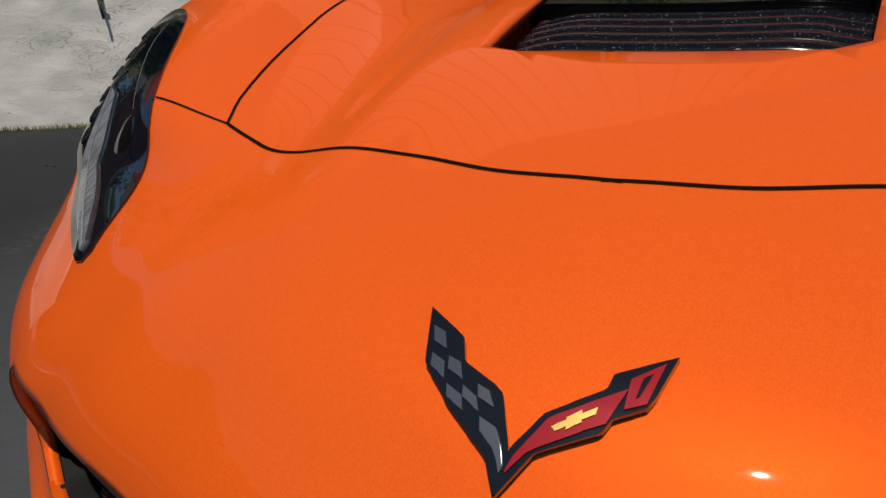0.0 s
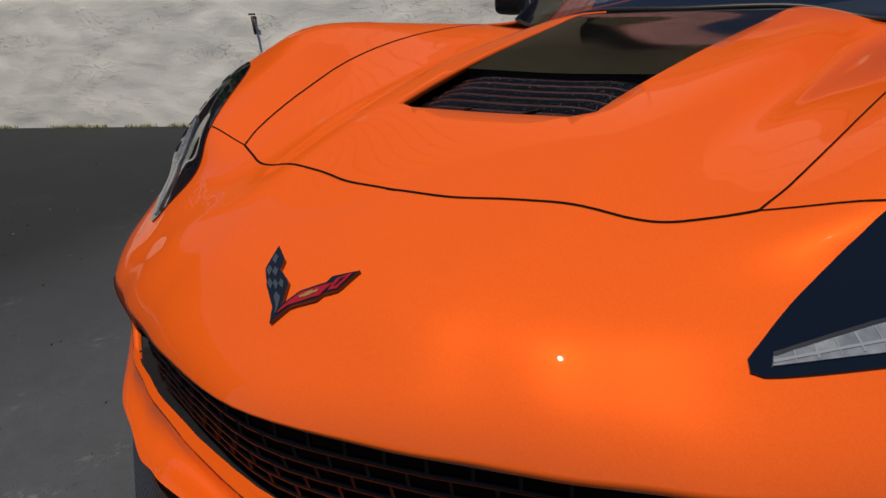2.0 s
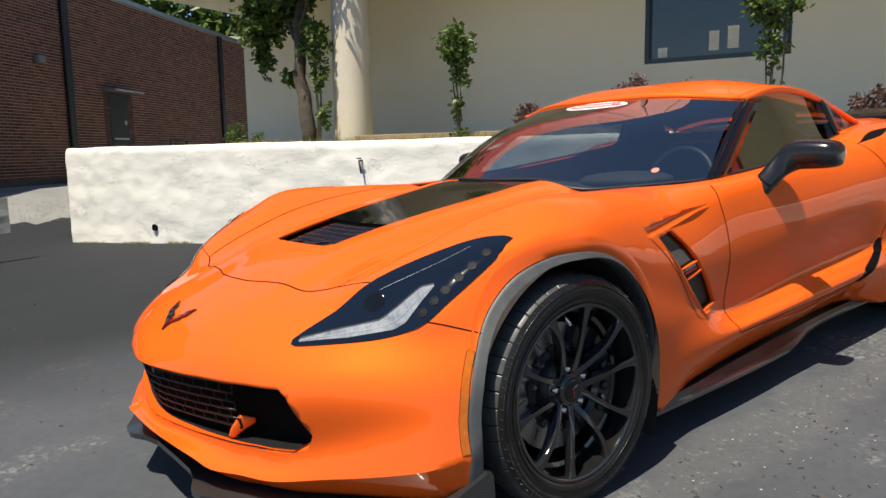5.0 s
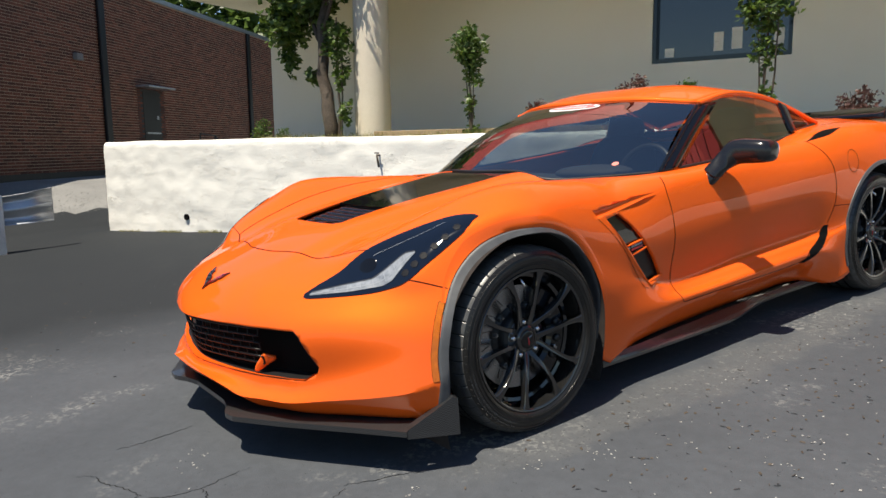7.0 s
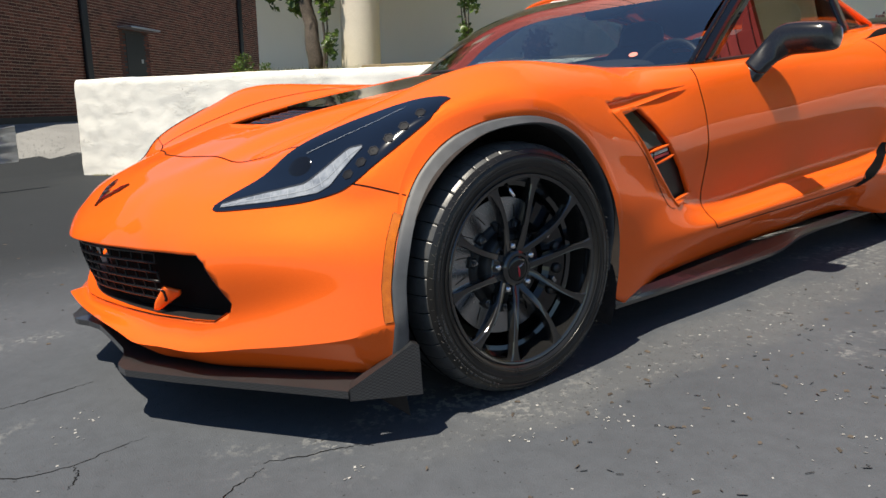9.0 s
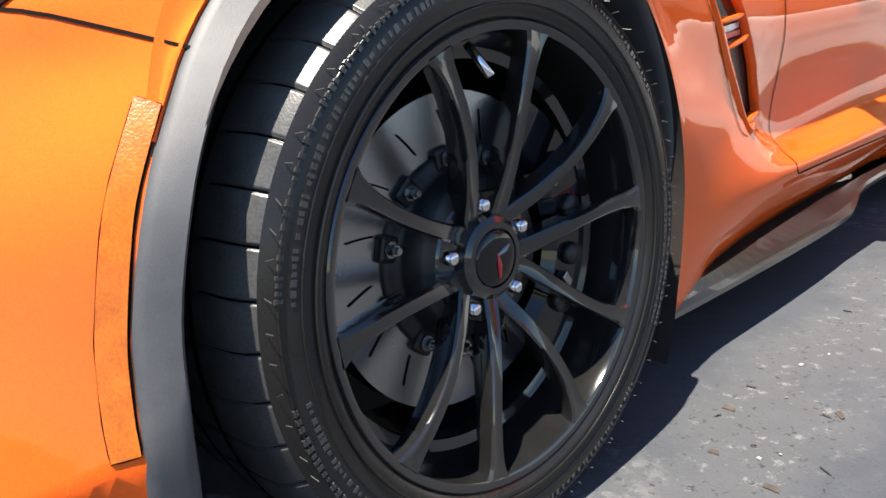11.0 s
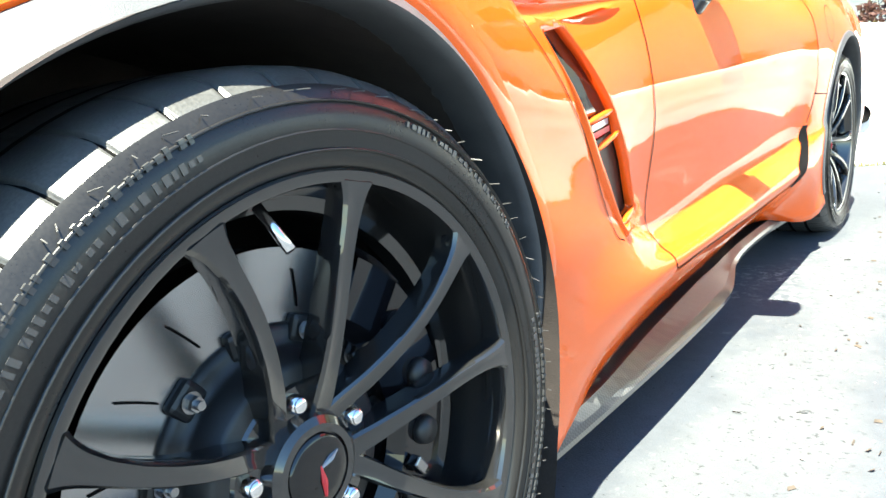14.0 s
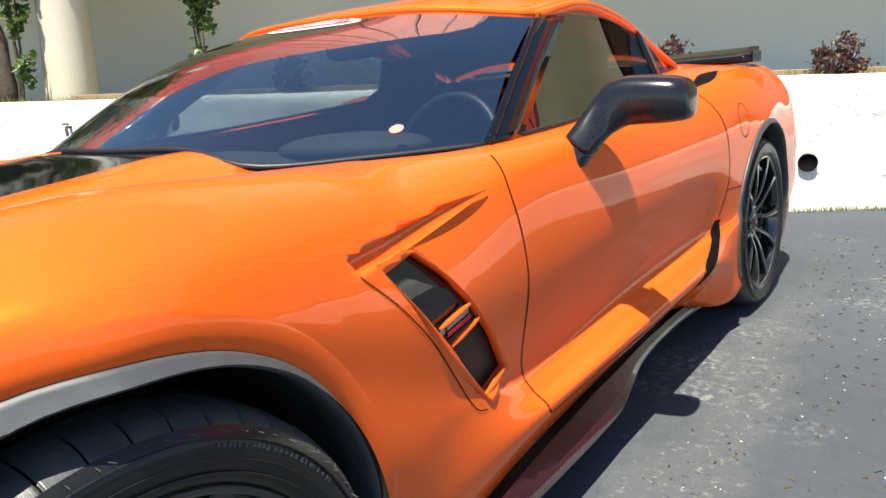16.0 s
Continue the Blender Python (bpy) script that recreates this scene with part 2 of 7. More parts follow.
STUCCO = stucco_material()
RENDER = varied(material("beige_render", (0.7, 0.67, 0.61), 0.9), (0.83, 0.775, 0.68), (0.90, 0.85, 0.76), 0.8, 120, 0.001)
CREAM = varied(material("cream_column_paint", (0.62, 0.55, 0.45), 0.8), (0.55, 0.49, 0.40), (0.68, 0.61, 0.50), 1.5, 90, 0.001)
GRASS = varied(material("dry_grass", (0.2, 0.2, 0.07), 0.9), (0.10, 0.11, 0.03), (0.34, 0.30, 0.13), 9, 160, 0.01)
CONCRETE = varied(material("pale_concrete", (0.35, 0.34, 0.32), 0.9), (0.14, 0.14, 0.138), (0.25, 0.248, 0.24), 1.2, 60, 0.002)
BARK = varied(material("bark", (0.1, 0.08, 0.06), 0.9), (0.03, 0.024, 0.018), (0.11, 0.085, 0.065), 8, 60, 0.006)
GALV = varied(material("galvanised_steel", (0.45, 0.47, 0.5), 0.4, 0.8), (0.36, 0.38, 0.41), (0.55, 0.57, 0.6), 4, 90, 0.0)
RED_PANEL = varied(material("red_roof_metal", (0.4, 0.04, 0.03), 0.5), (0.36, 0.035, 0.025), (0.5, 0.06, 0.045), 1.2, 60, 0.0)
RED_SEAM = material("red_roof_seam", (0.12, 0.012, 0.01), 0.6)
def leaf_material(name, dark, light):
    m = material(name, light, 0.45)
    t = m.node_tree
    g = t.nodes.new("ShaderNodeNewGeometry")
    r = t.nodes.new("ShaderNodeValToRGB")
    r.color_ramp.elements[0].color, r.color_ramp.elements[1].color = (*dark, 1), (*light, 1)
    t.links.new(g.outputs["Random Per Island"], r.inputs[0])
    b = t.nodes["Principled BSDF"]
    t.links.new(r.outputs[0], b.inputs["Base Color"])
    tl = t.nodes.new("ShaderNodeBsdfTranslucent")
    t.links.new(r.outputs[0], tl.inputs[0])
    mx = t.nodes.new("ShaderNodeMixShader")
    mx.inputs[0].default_value = 0.35
    t.links.new(b.outputs[0], mx.inputs[1])
    t.links.new(tl.outputs[0], mx.inputs[2])
    t.links.new(mx.outputs[0], t.nodes["Material Output"].inputs[0])
    return m


GREEN_LEAF = leaf_material("green_leaves", (0.025, 0.06, 0.012), (0.12, 0.19, 0.035))
RED_LEAF = leaf_material("purple_red_leaves", (0.05, 0.022, 0.022), (0.17, 0.085, 0.07))
BLADE = leaf_material("dry_grass_blades", (0.12, 0.13, 0.03), (0.42, 0.36, 0.15))
BRICK = varied(material("red_brick", (0.2, 0.06, 0.04), 0.85), (0.10, 0.034, 0.020), (0.215, 0.070, 0.040), 0.7, 9, 0.003)
def piece_by_piece(m, low, high):
    """Makes each piece lighter or darker than its neighbours."""
    t = m.node_tree
    b = t.nodes["Principled BSDF"]
    old = b.inputs["Base Color"].links[0].from_socket
    g, o = t.nodes.new("ShaderNodeNewGeometry"), t.nodes.new("ShaderNodeObjectInfo")
    add = t.nodes.new("ShaderNodeMath")
    fr = t.nodes.new("ShaderNodeMath")
    fr.operation = "FRACT"
    t.links.new(g.outputs["Random Per Island"], add.inputs[0])
    t.links.new(o.outputs["Random"], add.inputs[1])
    t.links.new(add.outputs[0], fr.inputs[0])
    mr = t.nodes.new("ShaderNodeMapRange")
    mr.inputs[3].default_value, mr.inputs[4].default_value = low, high
    t.links.new(fr.outputs[0], mr.inputs[0])
    mx = t.nodes.new("ShaderNodeMix")
    mx.data_type, mx.blend_type = "RGBA", "MULTIPLY"
    mx.inputs[0].default_value = 1.0
    t.links.new(old, mx.inputs[6])
    t.links.new(mr.outputs[0], mx.inputs[7])
    t.links.new(mx.outputs[2], b.inputs["Base Color"])
    return m


piece_by_piece(BRICK, 0.45, 1.25)
MORTAR = varied(material("mortar", (0.2, 0.15, 0.12), 0.95), (0.30, 0.21, 0.15), (0.52, 0.39, 0.28), 4, 90, 0.002)


# ---- mesh helpers ----
def mesh_of(name, bm, mat=None, smooth=True):
    me = bpy.data.meshes.new(name)
    bmesh.ops.recalc_face_normals(bm, faces=bm.faces) if smooth == "fix" else None
    bm.to_mesh(me)
    bm.free()
    if smooth:
        me.polygons.foreach_set("use_smooth", [True] * len(me.polygons))
    if mat:
        me.materials.append(mat)
    return me


def part(name, bm, mat, parent=None, label="", smooth=False):
    """One mesh object from a bmesh, under its thing or part."""
    ob = new(name, mesh_of(name, bm, mat, smooth))
    if parent:
        ob.parent = parent
    if label:
        tagged(ob, label)
    return ob


def empty(name, m, label, category, group="", kind=""):
    e = new(name)
    e.empty_display_size = 0.1
    e.matrix_world = m
    return tagged(e, label, category, group, kind)


def box(bm, x0, x1, y0, y1, z0, z1, bevel=0.0):
    r = bmesh.ops.create_cube(bm, size=1.0, matrix=Matrix.Translation(((x0 + x1) / 2, (y0 + y1) / 2, (z0 + z1) / 2)) @ Matrix.Diagonal((x1 - x0, y1 - y0, z1 - z0, 1)))
    if bevel:
        edges = list({e for v in r["verts"] for e in v.link_edges})
        bmesh.ops.bevel(bm, geom=edges, offset=bevel, segments=2, affect="EDGES", profile=0.5)
    return bm


def grid_faces(bm, rows, closed=False):
    """Faces between rows of points; returns the verts."""
    vs = [[bm.verts.new(p) for p in row] for row in rows]
    m = len(rows[0])
    for a, b in zip(vs, vs[1:]):
        for j in range(m if closed else m - 1):
            bm.faces.new((a[j], a[(j + 1) % m], b[(j + 1) % m], b[j]))
    return vs


def catmull(p, t):
    """The point at t (0 to len - 1) of a smooth curve through the points p."""
    i = min(int(t), len(p) - 2)
    f = t - i
    a, b = Vector(p[i]), Vector(p[i + 1])
    z = Vector(p[i - 1]) if i else a * 2 - b
    c = Vector(p[i + 2]) if i + 2 < len(p) else b * 2 - a
    return 0.5 * (2 * a + (b - z) * f + (2 * z - 5 * a + 4 * b - c) * f * f + (3 * a - z - 3 * b + c) * f ** 3)


def along(p, n, smooth=True):
    """n + 1 points evenly along the curve (or the polyline) through p."""
    q = [catmull(p, (len(p) - 1) * i / (12 * n)) if smooth else None for i in range(12 * n + 1)] if smooth else [Vector(v) for v in p]
    d = [0.0]
    for a, b in zip(q, q[1:]):
        d.append(d[-1] + (b - a).length)
    out, k = [], 0
    for i in range(n + 1):
        w = d[-1] * i / n
        while k < len(d) - 2 and d[k + 1] < w:
            k += 1
        out.append(q[k].lerp(q[k + 1], (w - d[k]) / max(d[k + 1] - d[k], 1e-9)))
    return out


def tube(bm, pts, radius, sides=8):
    """A tube along pts; radius is a number or one for each point."""
    n = len(pts)
    rows = []
    side = None
    for i, p in enumerate(pts):
        p = Vector(p)
        t = (Vector(pts[min(i + 1, n - 1)]) - Vector(pts[max(i - 1, 0)])).normalized()
        side = t.orthogonal().normalized() if side is None else (side - t * side.dot(t)).normalized()
        up = t.cross(side)
        r = radius[i] if isinstance(radius, (list, tuple)) else radius
        rows.append([p + r * (math.cos(a) * side + math.sin(a) * up) for a in (2 * math.pi * j / sides for j in range(sides))])
    vs = grid_faces(bm, rows, True)
    bm.faces.new(vs[0][::-1])
    bm.faces.new(vs[-1])
    return bm


def lathe(bm, profile, n=64, axis="x", closed=False):
    """Turns a profile of (along, radius) about the axis x."""
    rows = [[Vector((a, r * math.cos(2 * math.pi * j / n), r * math.sin(2 * math.pi * j / n))) for j in range(n)] for a, r in profile]
    grid_faces(bm, rows + (rows[:1] if closed else []), True)
    return bm

# ---- the setting ----
def lot(x, y, z=0.0):
    return LOT @ Vector((x, y, z))


WALL_SLOPE, WALL_AT = 0.402, 4.544  # the retaining wall's face: y = slope * x + at
WALL = Matrix.Translation((0, WALL_AT, 0)) @ Matrix.Rotation(math.atan(WALL_SLOPE), 4, "Z")  # x along the wall, y behind its face


def wall_x(x):
    return x * math.hypot(1, WALL_SLOPE)


def uphill(x):
    """How far the ground has risen to the brick building's level."""
    u = max(0.0, min(1.0, (-x - 10.2) / 4.0))
    return u * u * (3 - 2 * u)


def build_ground():
    bm = bmesh.new()
    rows = []
    for i in range(-60, 61):
        y = math.copysign(abs(i / 60) ** 2.2 * 900, i)
        row = []
        for j in range(-60, 61):
            x = math.copysign(abs(j / 60) ** 2.2 * 900, j)
            far = max(0.0, math.hypot(x, y) - 27)
            p = lot(x, y)
            flat = Vector((p.x, p.y, -0.55))
            k = min(1.0, far / 15.0)
            p = p.lerp(flat, k * k * (3 - 2 * k))
            u = uphill(p.x)
            row.append(Vector((p.x, p.y, p.z * (1 - u) + 0.42 * u - 0.08 * u)))
        rows.append(row)
    grid_faces(bm, rows)
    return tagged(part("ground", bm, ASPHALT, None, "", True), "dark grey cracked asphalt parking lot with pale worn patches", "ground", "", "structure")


def build_retaining_wall():
    """A lumpy stuccoed wall with rounded top corners."""
    bm = bmesh.new()
    x0, x1 = wall_x(-9.63), wall_x(9.0)
    n = 420
    prof = [(0.0, -0.6)] + [(0.0, -0.6 + 1.70 * k / 34) for k in range(1, 35)] + [(0.01, 1.125), (0.035, 1.146), (0.075, 1.152), (0.15, 1.15), (0.22, 1.15), (0.27, 1.14), (0.30, 1.11), (0.30, 0.6), (0.30, -0.6)]
    rows = []
    for i in range(n + 1):
        x = x0 + (x1 - x0) * i / n
        row = []
        end = max(0.0, 0.05 - (x - x0)) / 0.05
        for y, z in prof:
            d = 0.018 * noise.noise((x * 1.3, z * 1.7, 3.1)) + 0.010 * noise.noise((x * 4.1, z * 6.0, 0)) + 0.004 * noise.noise((x * 13, z * 17, 5))
            zz = z - (0.05 * end * end if z > 0.9 else 0)
            if z > 1.0:
                zz += 0.012 * noise.noise((x * 0.9, 0.3, 0)) + 0.004 * noise.noise((x * 5, 0.3, 0))
            row.append(Vector((x + 0.012 * noise.noise((x * 2, z * 4, 9)), y + d + 0.03 * end * end, zz)))
        rows.append(row)
    vs = grid_faces(bm, rows)
    bm.faces.new(vs[0])
    bm.faces.new(vs[-1][::-1])
    bmesh.ops.recalc_face_normals(bm, faces=bm.faces)
    ob = part("retaining_wall", bm, STUCCO, None, "", True)
    ob.matrix_world = WALL
    return tagged(ob, "rough white stuccoed retaining wall beside the parking lot", "wall", "", "structure")


def build_terrace():
    bm = bmesh.new()
    rows = []
    for i in range(121):
        x = wall_x(-9.6) + 22.0 * i / 120
        rows.append([Vector((x, 0.20 + 4.4 * j / 26, 1.06 + 0.10 * min(1, j / 6) + 0.03 * noise.noise((x * 1.5, j * 0.4, 0)))) for j in range(27)])
    grid_faces(bm, rows)
    ob = part("terrace", bm, GRASS, None, "", True)
    ob.matrix_world = WALL
    return tagged(ob, "narrow planted terrace of dry grass behind the wall", "ground", "", "structure")


BLDG_Y = 3.45 / math.hypot(1, WALL_SLOPE)  # the building's face behind the wall's face


def build_building():
    """The beige rendered building: its wall, with the window's opening cut through."""
    th = 0.3
    root = empty("beige_building", WALL @ Matrix.Translation((0, BLDG_Y, 0)), "beige rendered single-storey building with dark framed windows", "building")
    face = lambda x: (x * math.hypot(1, WALL_SLOPE) + 3.45 * math.sin(math.atan(WALL_SLOPE)))
    a0, a1, b0, b1 = face(-3.74), face(-2.14), face(-0.29), face(1.35)
    z0, z1, top = 2.09, 3.5, 4.6
    bm = bmesh.new()
    left, right = face(-10.34), face(12)
    for (x0, x1, za, zb) in ((left, a0, 0.3, top), (a0, a1, 0.3, z0), (a0, a1, z1, top), (a1, b0, 0.3, top), (b0, b1, 0.3, z0), (b0, b1, z1, top), (b1, right, 0.3, top)):
        box(bm, x0, x1, 0, th, za, zb)
    box(bm, left, left + th, th, 9, 0.3, top)
    box(bm, right - th, right, th, 9, 0.3, top)
    bmesh.ops.remove_doubles(bm, verts=bm.verts, dist=0.001)
    part("wall", bm, RENDER, root)
    # deep eave on columns, and a steep red standing-seam roof over it
    part("soffit", box(bmesh.new(), left - 0.4, right + 0.1, -2.15, 0.3, 3.55, 3.63), STUCCO, root, "white soffit under the deep eave")
    bm = bmesh.new()
    grid_faces(bm, [[Vector((left - 0.4, y, z)), Vector((right, y, z))] for y, z in ((-2.15, 3.5), (-2.25, 3.5), (-2.2, 3.95), (0.0, 8.6), (3.0, 9.6))])
    part("roof", bm, RED_PANEL, root, "steep red metal roof with standing seams")
    seam_mesh = bmesh.new()
    for (ya, za, yb, zb) in ((-2.25, 3.5, -2.2, 3.95), (-2.2, 3.95, 0.0, 8.6), (0.0, 8.6, 3.0, 9.6)):
        n = Vector((0, -(zb - za), yb - ya)).normalized() * 0.022
        w = [seam_mesh.verts.new(p) for x in (-0.012, 0.012) for p in ((x, ya, za), (x, yb, zb), (x, yb + n.y, zb + n.z), (x, ya + n.y, za + n.z))]
        for f in ((0, 1, 2, 3), (4, 7, 6, 5), (3, 2, 6, 7), (0, 3, 7, 4), (1, 5, 6, 2)):
            seam_mesh.faces.new([w[i] for i in f])
    sm = mesh_of("roof_seam", seam_mesh, RED_SEAM, False)
    x = left - 0.3
    while x < right:
        ob = new("roof_seam", sm)
        ob.parent = root
        ob.location = (x, 0, 0)
        x += 0.45
    for x0, x1 in ((a0, a1), (b0, b1)):
        w = part("window", box(bmesh.new(), x0 + 0.05, x1 - 0.05, 0.10, 0.112, z0 + 0.05, z1 - 0.05), WINDOW_GLASS, root, "dark reflective window pane")
        bm = bmesh.new()
        for q in ((x0, x0 + 0.05, z0, z1), (x1 - 0.05, x1, z0, z1), (x0 + 0.05, x1 - 0.05, z0, z0 + 0.06), (x0 + 0.05, x1 - 0.05, z1 - 0.05, z1)):
            box(bm, q[0], q[1], 0.02, 0.14, q[2], q[3])
        part("window_frame", bm, GLOSS_BLACK, w, "black metal window frame")
        for u, z, wd, h in ((0.15, 0.08, 0.12, 0.12), (0.78, 0.12, 0.12, 0.24), (1.0, 0.13, 0.13, 0.27), (1.5, 0.15, 0.12, 0.2)):
            part("paper", box(bmesh.new(), x0 + u, x0 + u + wd, 0.094, 0.098, z0 + z, z0 + z + h), STUCCO, w, "white sheet of paper in the window")
    return root


def build_column():
    bm = bmesh.new()
    prof = [(0.9, 0.252), (1.32, 0.25), (4.6, 0.235)]
    rows = [[Vector((r * math.cos(2 * math.pi * j / 48), r * math.sin(2 * math.pi * j / 48), z)) for j in range(48)] for z, r in prof]
    grid_faces(bm, rows, True)
    ob = part("column", bm, CREAM, None, "", True)
    ob.matrix_world = Matrix.Translation((-6.06, 3.48, 0))
    return tagged(ob, "round cream-painted column standing on the terrace", "column", "", "structure")


BRICK_A, BRICK_B = Vector((-13.2, -1.35, 0)), Vector((-24.6, 10.4, 0))


def build_brick_building():
    d = BRICK_B - BRICK_A
    length = d.length
    m = Matrix.Translation(BRICK_B) @ Matrix.Rotation(math.atan2(-d.y, -d.x), 4, "Z")  # x from the far corner towards us
    root = empty("brick_building", m, "long dark red brick building with black downpipes across the drive", "building")
    bm = bmesh.new()
    box(bm, 0, length + 8, -0.3, 0, -0.8, 5.0)
    part("wall", bm, MORTAR, root)
    return root, length


build_ground()
build_retaining_wall()
build_terrace()
build_building()
build_column()
brick_root, brick_len = build_brick_building()

# ---- the car ----
CAR = empty("sports_car", LOT, "low orange two-seat sports coupe with black wheels", "car")

STATIONS = []
# The car stands a little askew to the lot's axes: its middle plane, in which the near half is mirrored.
MID_N, MID_C = Vector((1.0, 0.020, -0.016)).normalized(), Vector((0.008, -0.66, 0.57))
MIRROR = Matrix.Translation(MID_C) @ Matrix.Scale(-1.0, 4, MID_N) @ Matrix.Translation(-MID_C)


def mid_x(y, z):
    """x of the middle plane at a place."""
    return MID_C.x - (MID_N.y * (y - MID_C.y) + MID_N.z * (z - MID_C.z)) / MID_N.x


def centred(p):
    """Draws the inner part of a near-half point over to the middle plane."""
    p = Vector(p)
    return p + Vector((mid_x(p.y, p.z) * max(0.0, 1 - p.x / 0.75), 0, 0))


def twins(known):
    """Mirrors the parts of the car that were not there yet to its far side."""
    for ob in [c for c in CAR.children if c.name not in known]:
        copy_thing(ob, MIRROR @ ob.matrix_basis)


def parts_now():
    return {c.name for c in CAR.children}


def station(*pts):
    """One line across the left half of the body, from the middle to the sill."""
    STATIONS.append([Vector(p) for p in pts])


# lower edge of the front bumper, chin, grille, lip of the nose
station((0, -0.84, 0.20), (0.2, -0.83, 0.195), (0.36, -0.785, 0.172), (0.545, -0.69, 0.165), (0.655, -0.61, 0.165), (0.765, -0.53, 0.165), (0.862, -0.452, 0.165), (0.924, -0.395, 0.165), (0.944, -0.32, 0.165), (0.944, -0.2, 0.165))
station((0, -0.905, 0.266), (0.2, -0.893, 0.262), (0.36, -0.845, 0.222), (0.562, -0.755, 0.222), (0.68, -0.670, 0.236), (0.795, -0.585, 0.25), (0.888, -0.502, 0.266), (0.938, -0.42, 0.288), (0.95, -0.32, 0.29), (0.95, -0.2, 0.29))
station((0, -0.870, 0.284), (0.2, -0.838, 0.282), (0.4, -0.785, 0.274), (0.555, -0.722, 0.280), (0.676, -0.640, 0.312), (0.795, -0.552, 0.345), (0.882, -0.473, 0.36), (0.93, -0.39, 0.37), (0.95, -0.29, 0.37), (0.95, -0.18, 0.37))
station((0, -0.902, 0.450), (0.2, -0.864, 0.449), (0.4, -0.799, 0.448), (0.56, -0.729, 0.447), (0.68, -0.64, 0.452), (0.785, -0.545, 0.45), (0.868, -0.452, 0.45), (0.924, -0.362, 0.45), (0.945, -0.27, 0.45), (0.949, -0.16, 0.43))
station((0, -0.82, 0.541), (0.18, -0.80, 0.545), (0.35, -0.745, 0.55), (0.51, -0.655, 0.552), (0.63, -0.575, 0.55), (0.735, -0.49, 0.55), (0.83, -0.405, 0.55), (0.90, -0.305, 0.55), (0.936, -0.21, 0.54), (0.946, -0.12, 0.50))
station((0, -0.73, 0.603), (0.17, -0.71, 0.604), (0.33, -0.65, 0.606), (0.48, -0.57, 0.607), (0.60, -0.505, 0.612), (0.706, -0.446, 0.613), (0.815, -0.388, 0.61), (0.888, -0.265, 0.605), (0.925, -0.155, 0.59), (0.945, -0.08, 0.54))
# bonnet's front edge, vent, over the wheel
station((0, -0.59, 0.662), (0.18, -0.54, 0.664), (0.34, -0.48, 0.660), (0.47, -0.465, 0.662), (0.60, -0.435, 0.688), (0.705, -0.352, 0.708), (0.819, -0.288, 0.700), (0.892, -0.188, 0.677), (0.924, -0.09, 0.63), (0.944, -0.04, 0.56))
station((0, -0.33, 0.735), (0.2, -0.32, 0.735), (0.36, -0.29, 0.708), (0.5, -0.27, 0.722), (0.63, -0.22, 0.776), (0.738, -0.17, 0.788), (0.860, -0.14, 0.768), (0.907, -0.08, 0.735), (0.93, -0.03, 0.66), (0.944, 0.0, 0.58))
station((0, -0.02, 0.79), (0.24, -0.02, 0.79), (0.40, -0.02, 0.748), (0.56, 0.0, 0.79), (0.70, 0.03, 0.848), (0.81, 0.05, 0.85), (0.897, 0.06, 0.800), (0.934, 0.06, 0.752), (0.943, 0.06, 0.69), (0.943, 0.06, 0.60))
station((0, 0.35, 0.84), (0.26, 0.35, 0.838), (0.42, 0.37, 0.79), (0.56, 0.38, 0.815), (0.68, 0.39, 0.842), (0.78, 0.40, 0.83), (0.85, 0.40, 0.765), (0.888, 0.40, 0.65), (0.900, 0.40, 0.42), (0.868, 0.40, 0.15))
# cowl, door, rear wing, tail
station((0, 0.53, 0.868), (0.25, 0.57, 0.862), (0.43, 0.585, 0.82), (0.57, 0.62, 0.822), (0.67, 0.65, 0.828), (0.755, 0.65, 0.80), (0.82, 0.65, 0.74), (0.862, 0.65, 0.61), (0.866, 0.65, 0.40), (0.86, 0.65, 0.14))
station((0, 0.75, 0.85), (0.3, 0.78, 0.84), (0.5, 0.82, 0.82), (0.64, 0.90, 0.815), (0.72, 0.95, 0.822), (0.785, 0.95, 0.80), (0.817, 0.95, 0.735), (0.832, 0.95, 0.565), (0.838, 0.95, 0.325), (0.845, 0.95, 0.135))
station((0, 1.45, 0.8), (0.3, 1.45, 0.8), (0.5, 1.45, 0.82), (0.62, 1.45, 0.83), (0.70, 1.45, 0.842), (0.79, 1.45, 0.825), (0.827, 1.45, 0.74), (0.838, 1.45, 0.585), (0.84, 1.45, 0.35), (0.842, 1.45, 0.135))
station((0, 2.0, 0.86), (0.3, 2.0, 0.86), (0.45, 2.0, 0.87), (0.56, 2.0, 0.88), (0.645, 2.0, 0.888), (0.765, 2.0, 0.87), (0.835, 2.0, 0.77), (0.848, 2.0, 0.62), (0.85, 2.0, 0.375), (0.845, 2.0, 0.135))
station((0, 2.3, 0.93), (0.3, 2.3, 0.92), (0.42, 2.3, 0.925), (0.52, 2.3, 0.93), (0.63, 2.3, 0.93), (0.77, 2.3, 0.912), (0.85, 2.3, 0.80), (0.868, 2.3, 0.62), (0.872, 2.3, 0.40), (0.862, 2.3, 0.14))
station((0, 2.71, 1.0), (0.25, 2.71, 0.99), (0.42, 2.71, 0.975), (0.56, 2.71, 0.96), (0.68, 2.71, 0.955), (0.785, 2.71, 0.93), (0.852, 2.71, 0.83), (0.882, 2.71, 0.72), (0.89, 2.71, 0.55), (0.89, 2.71, 0.40))
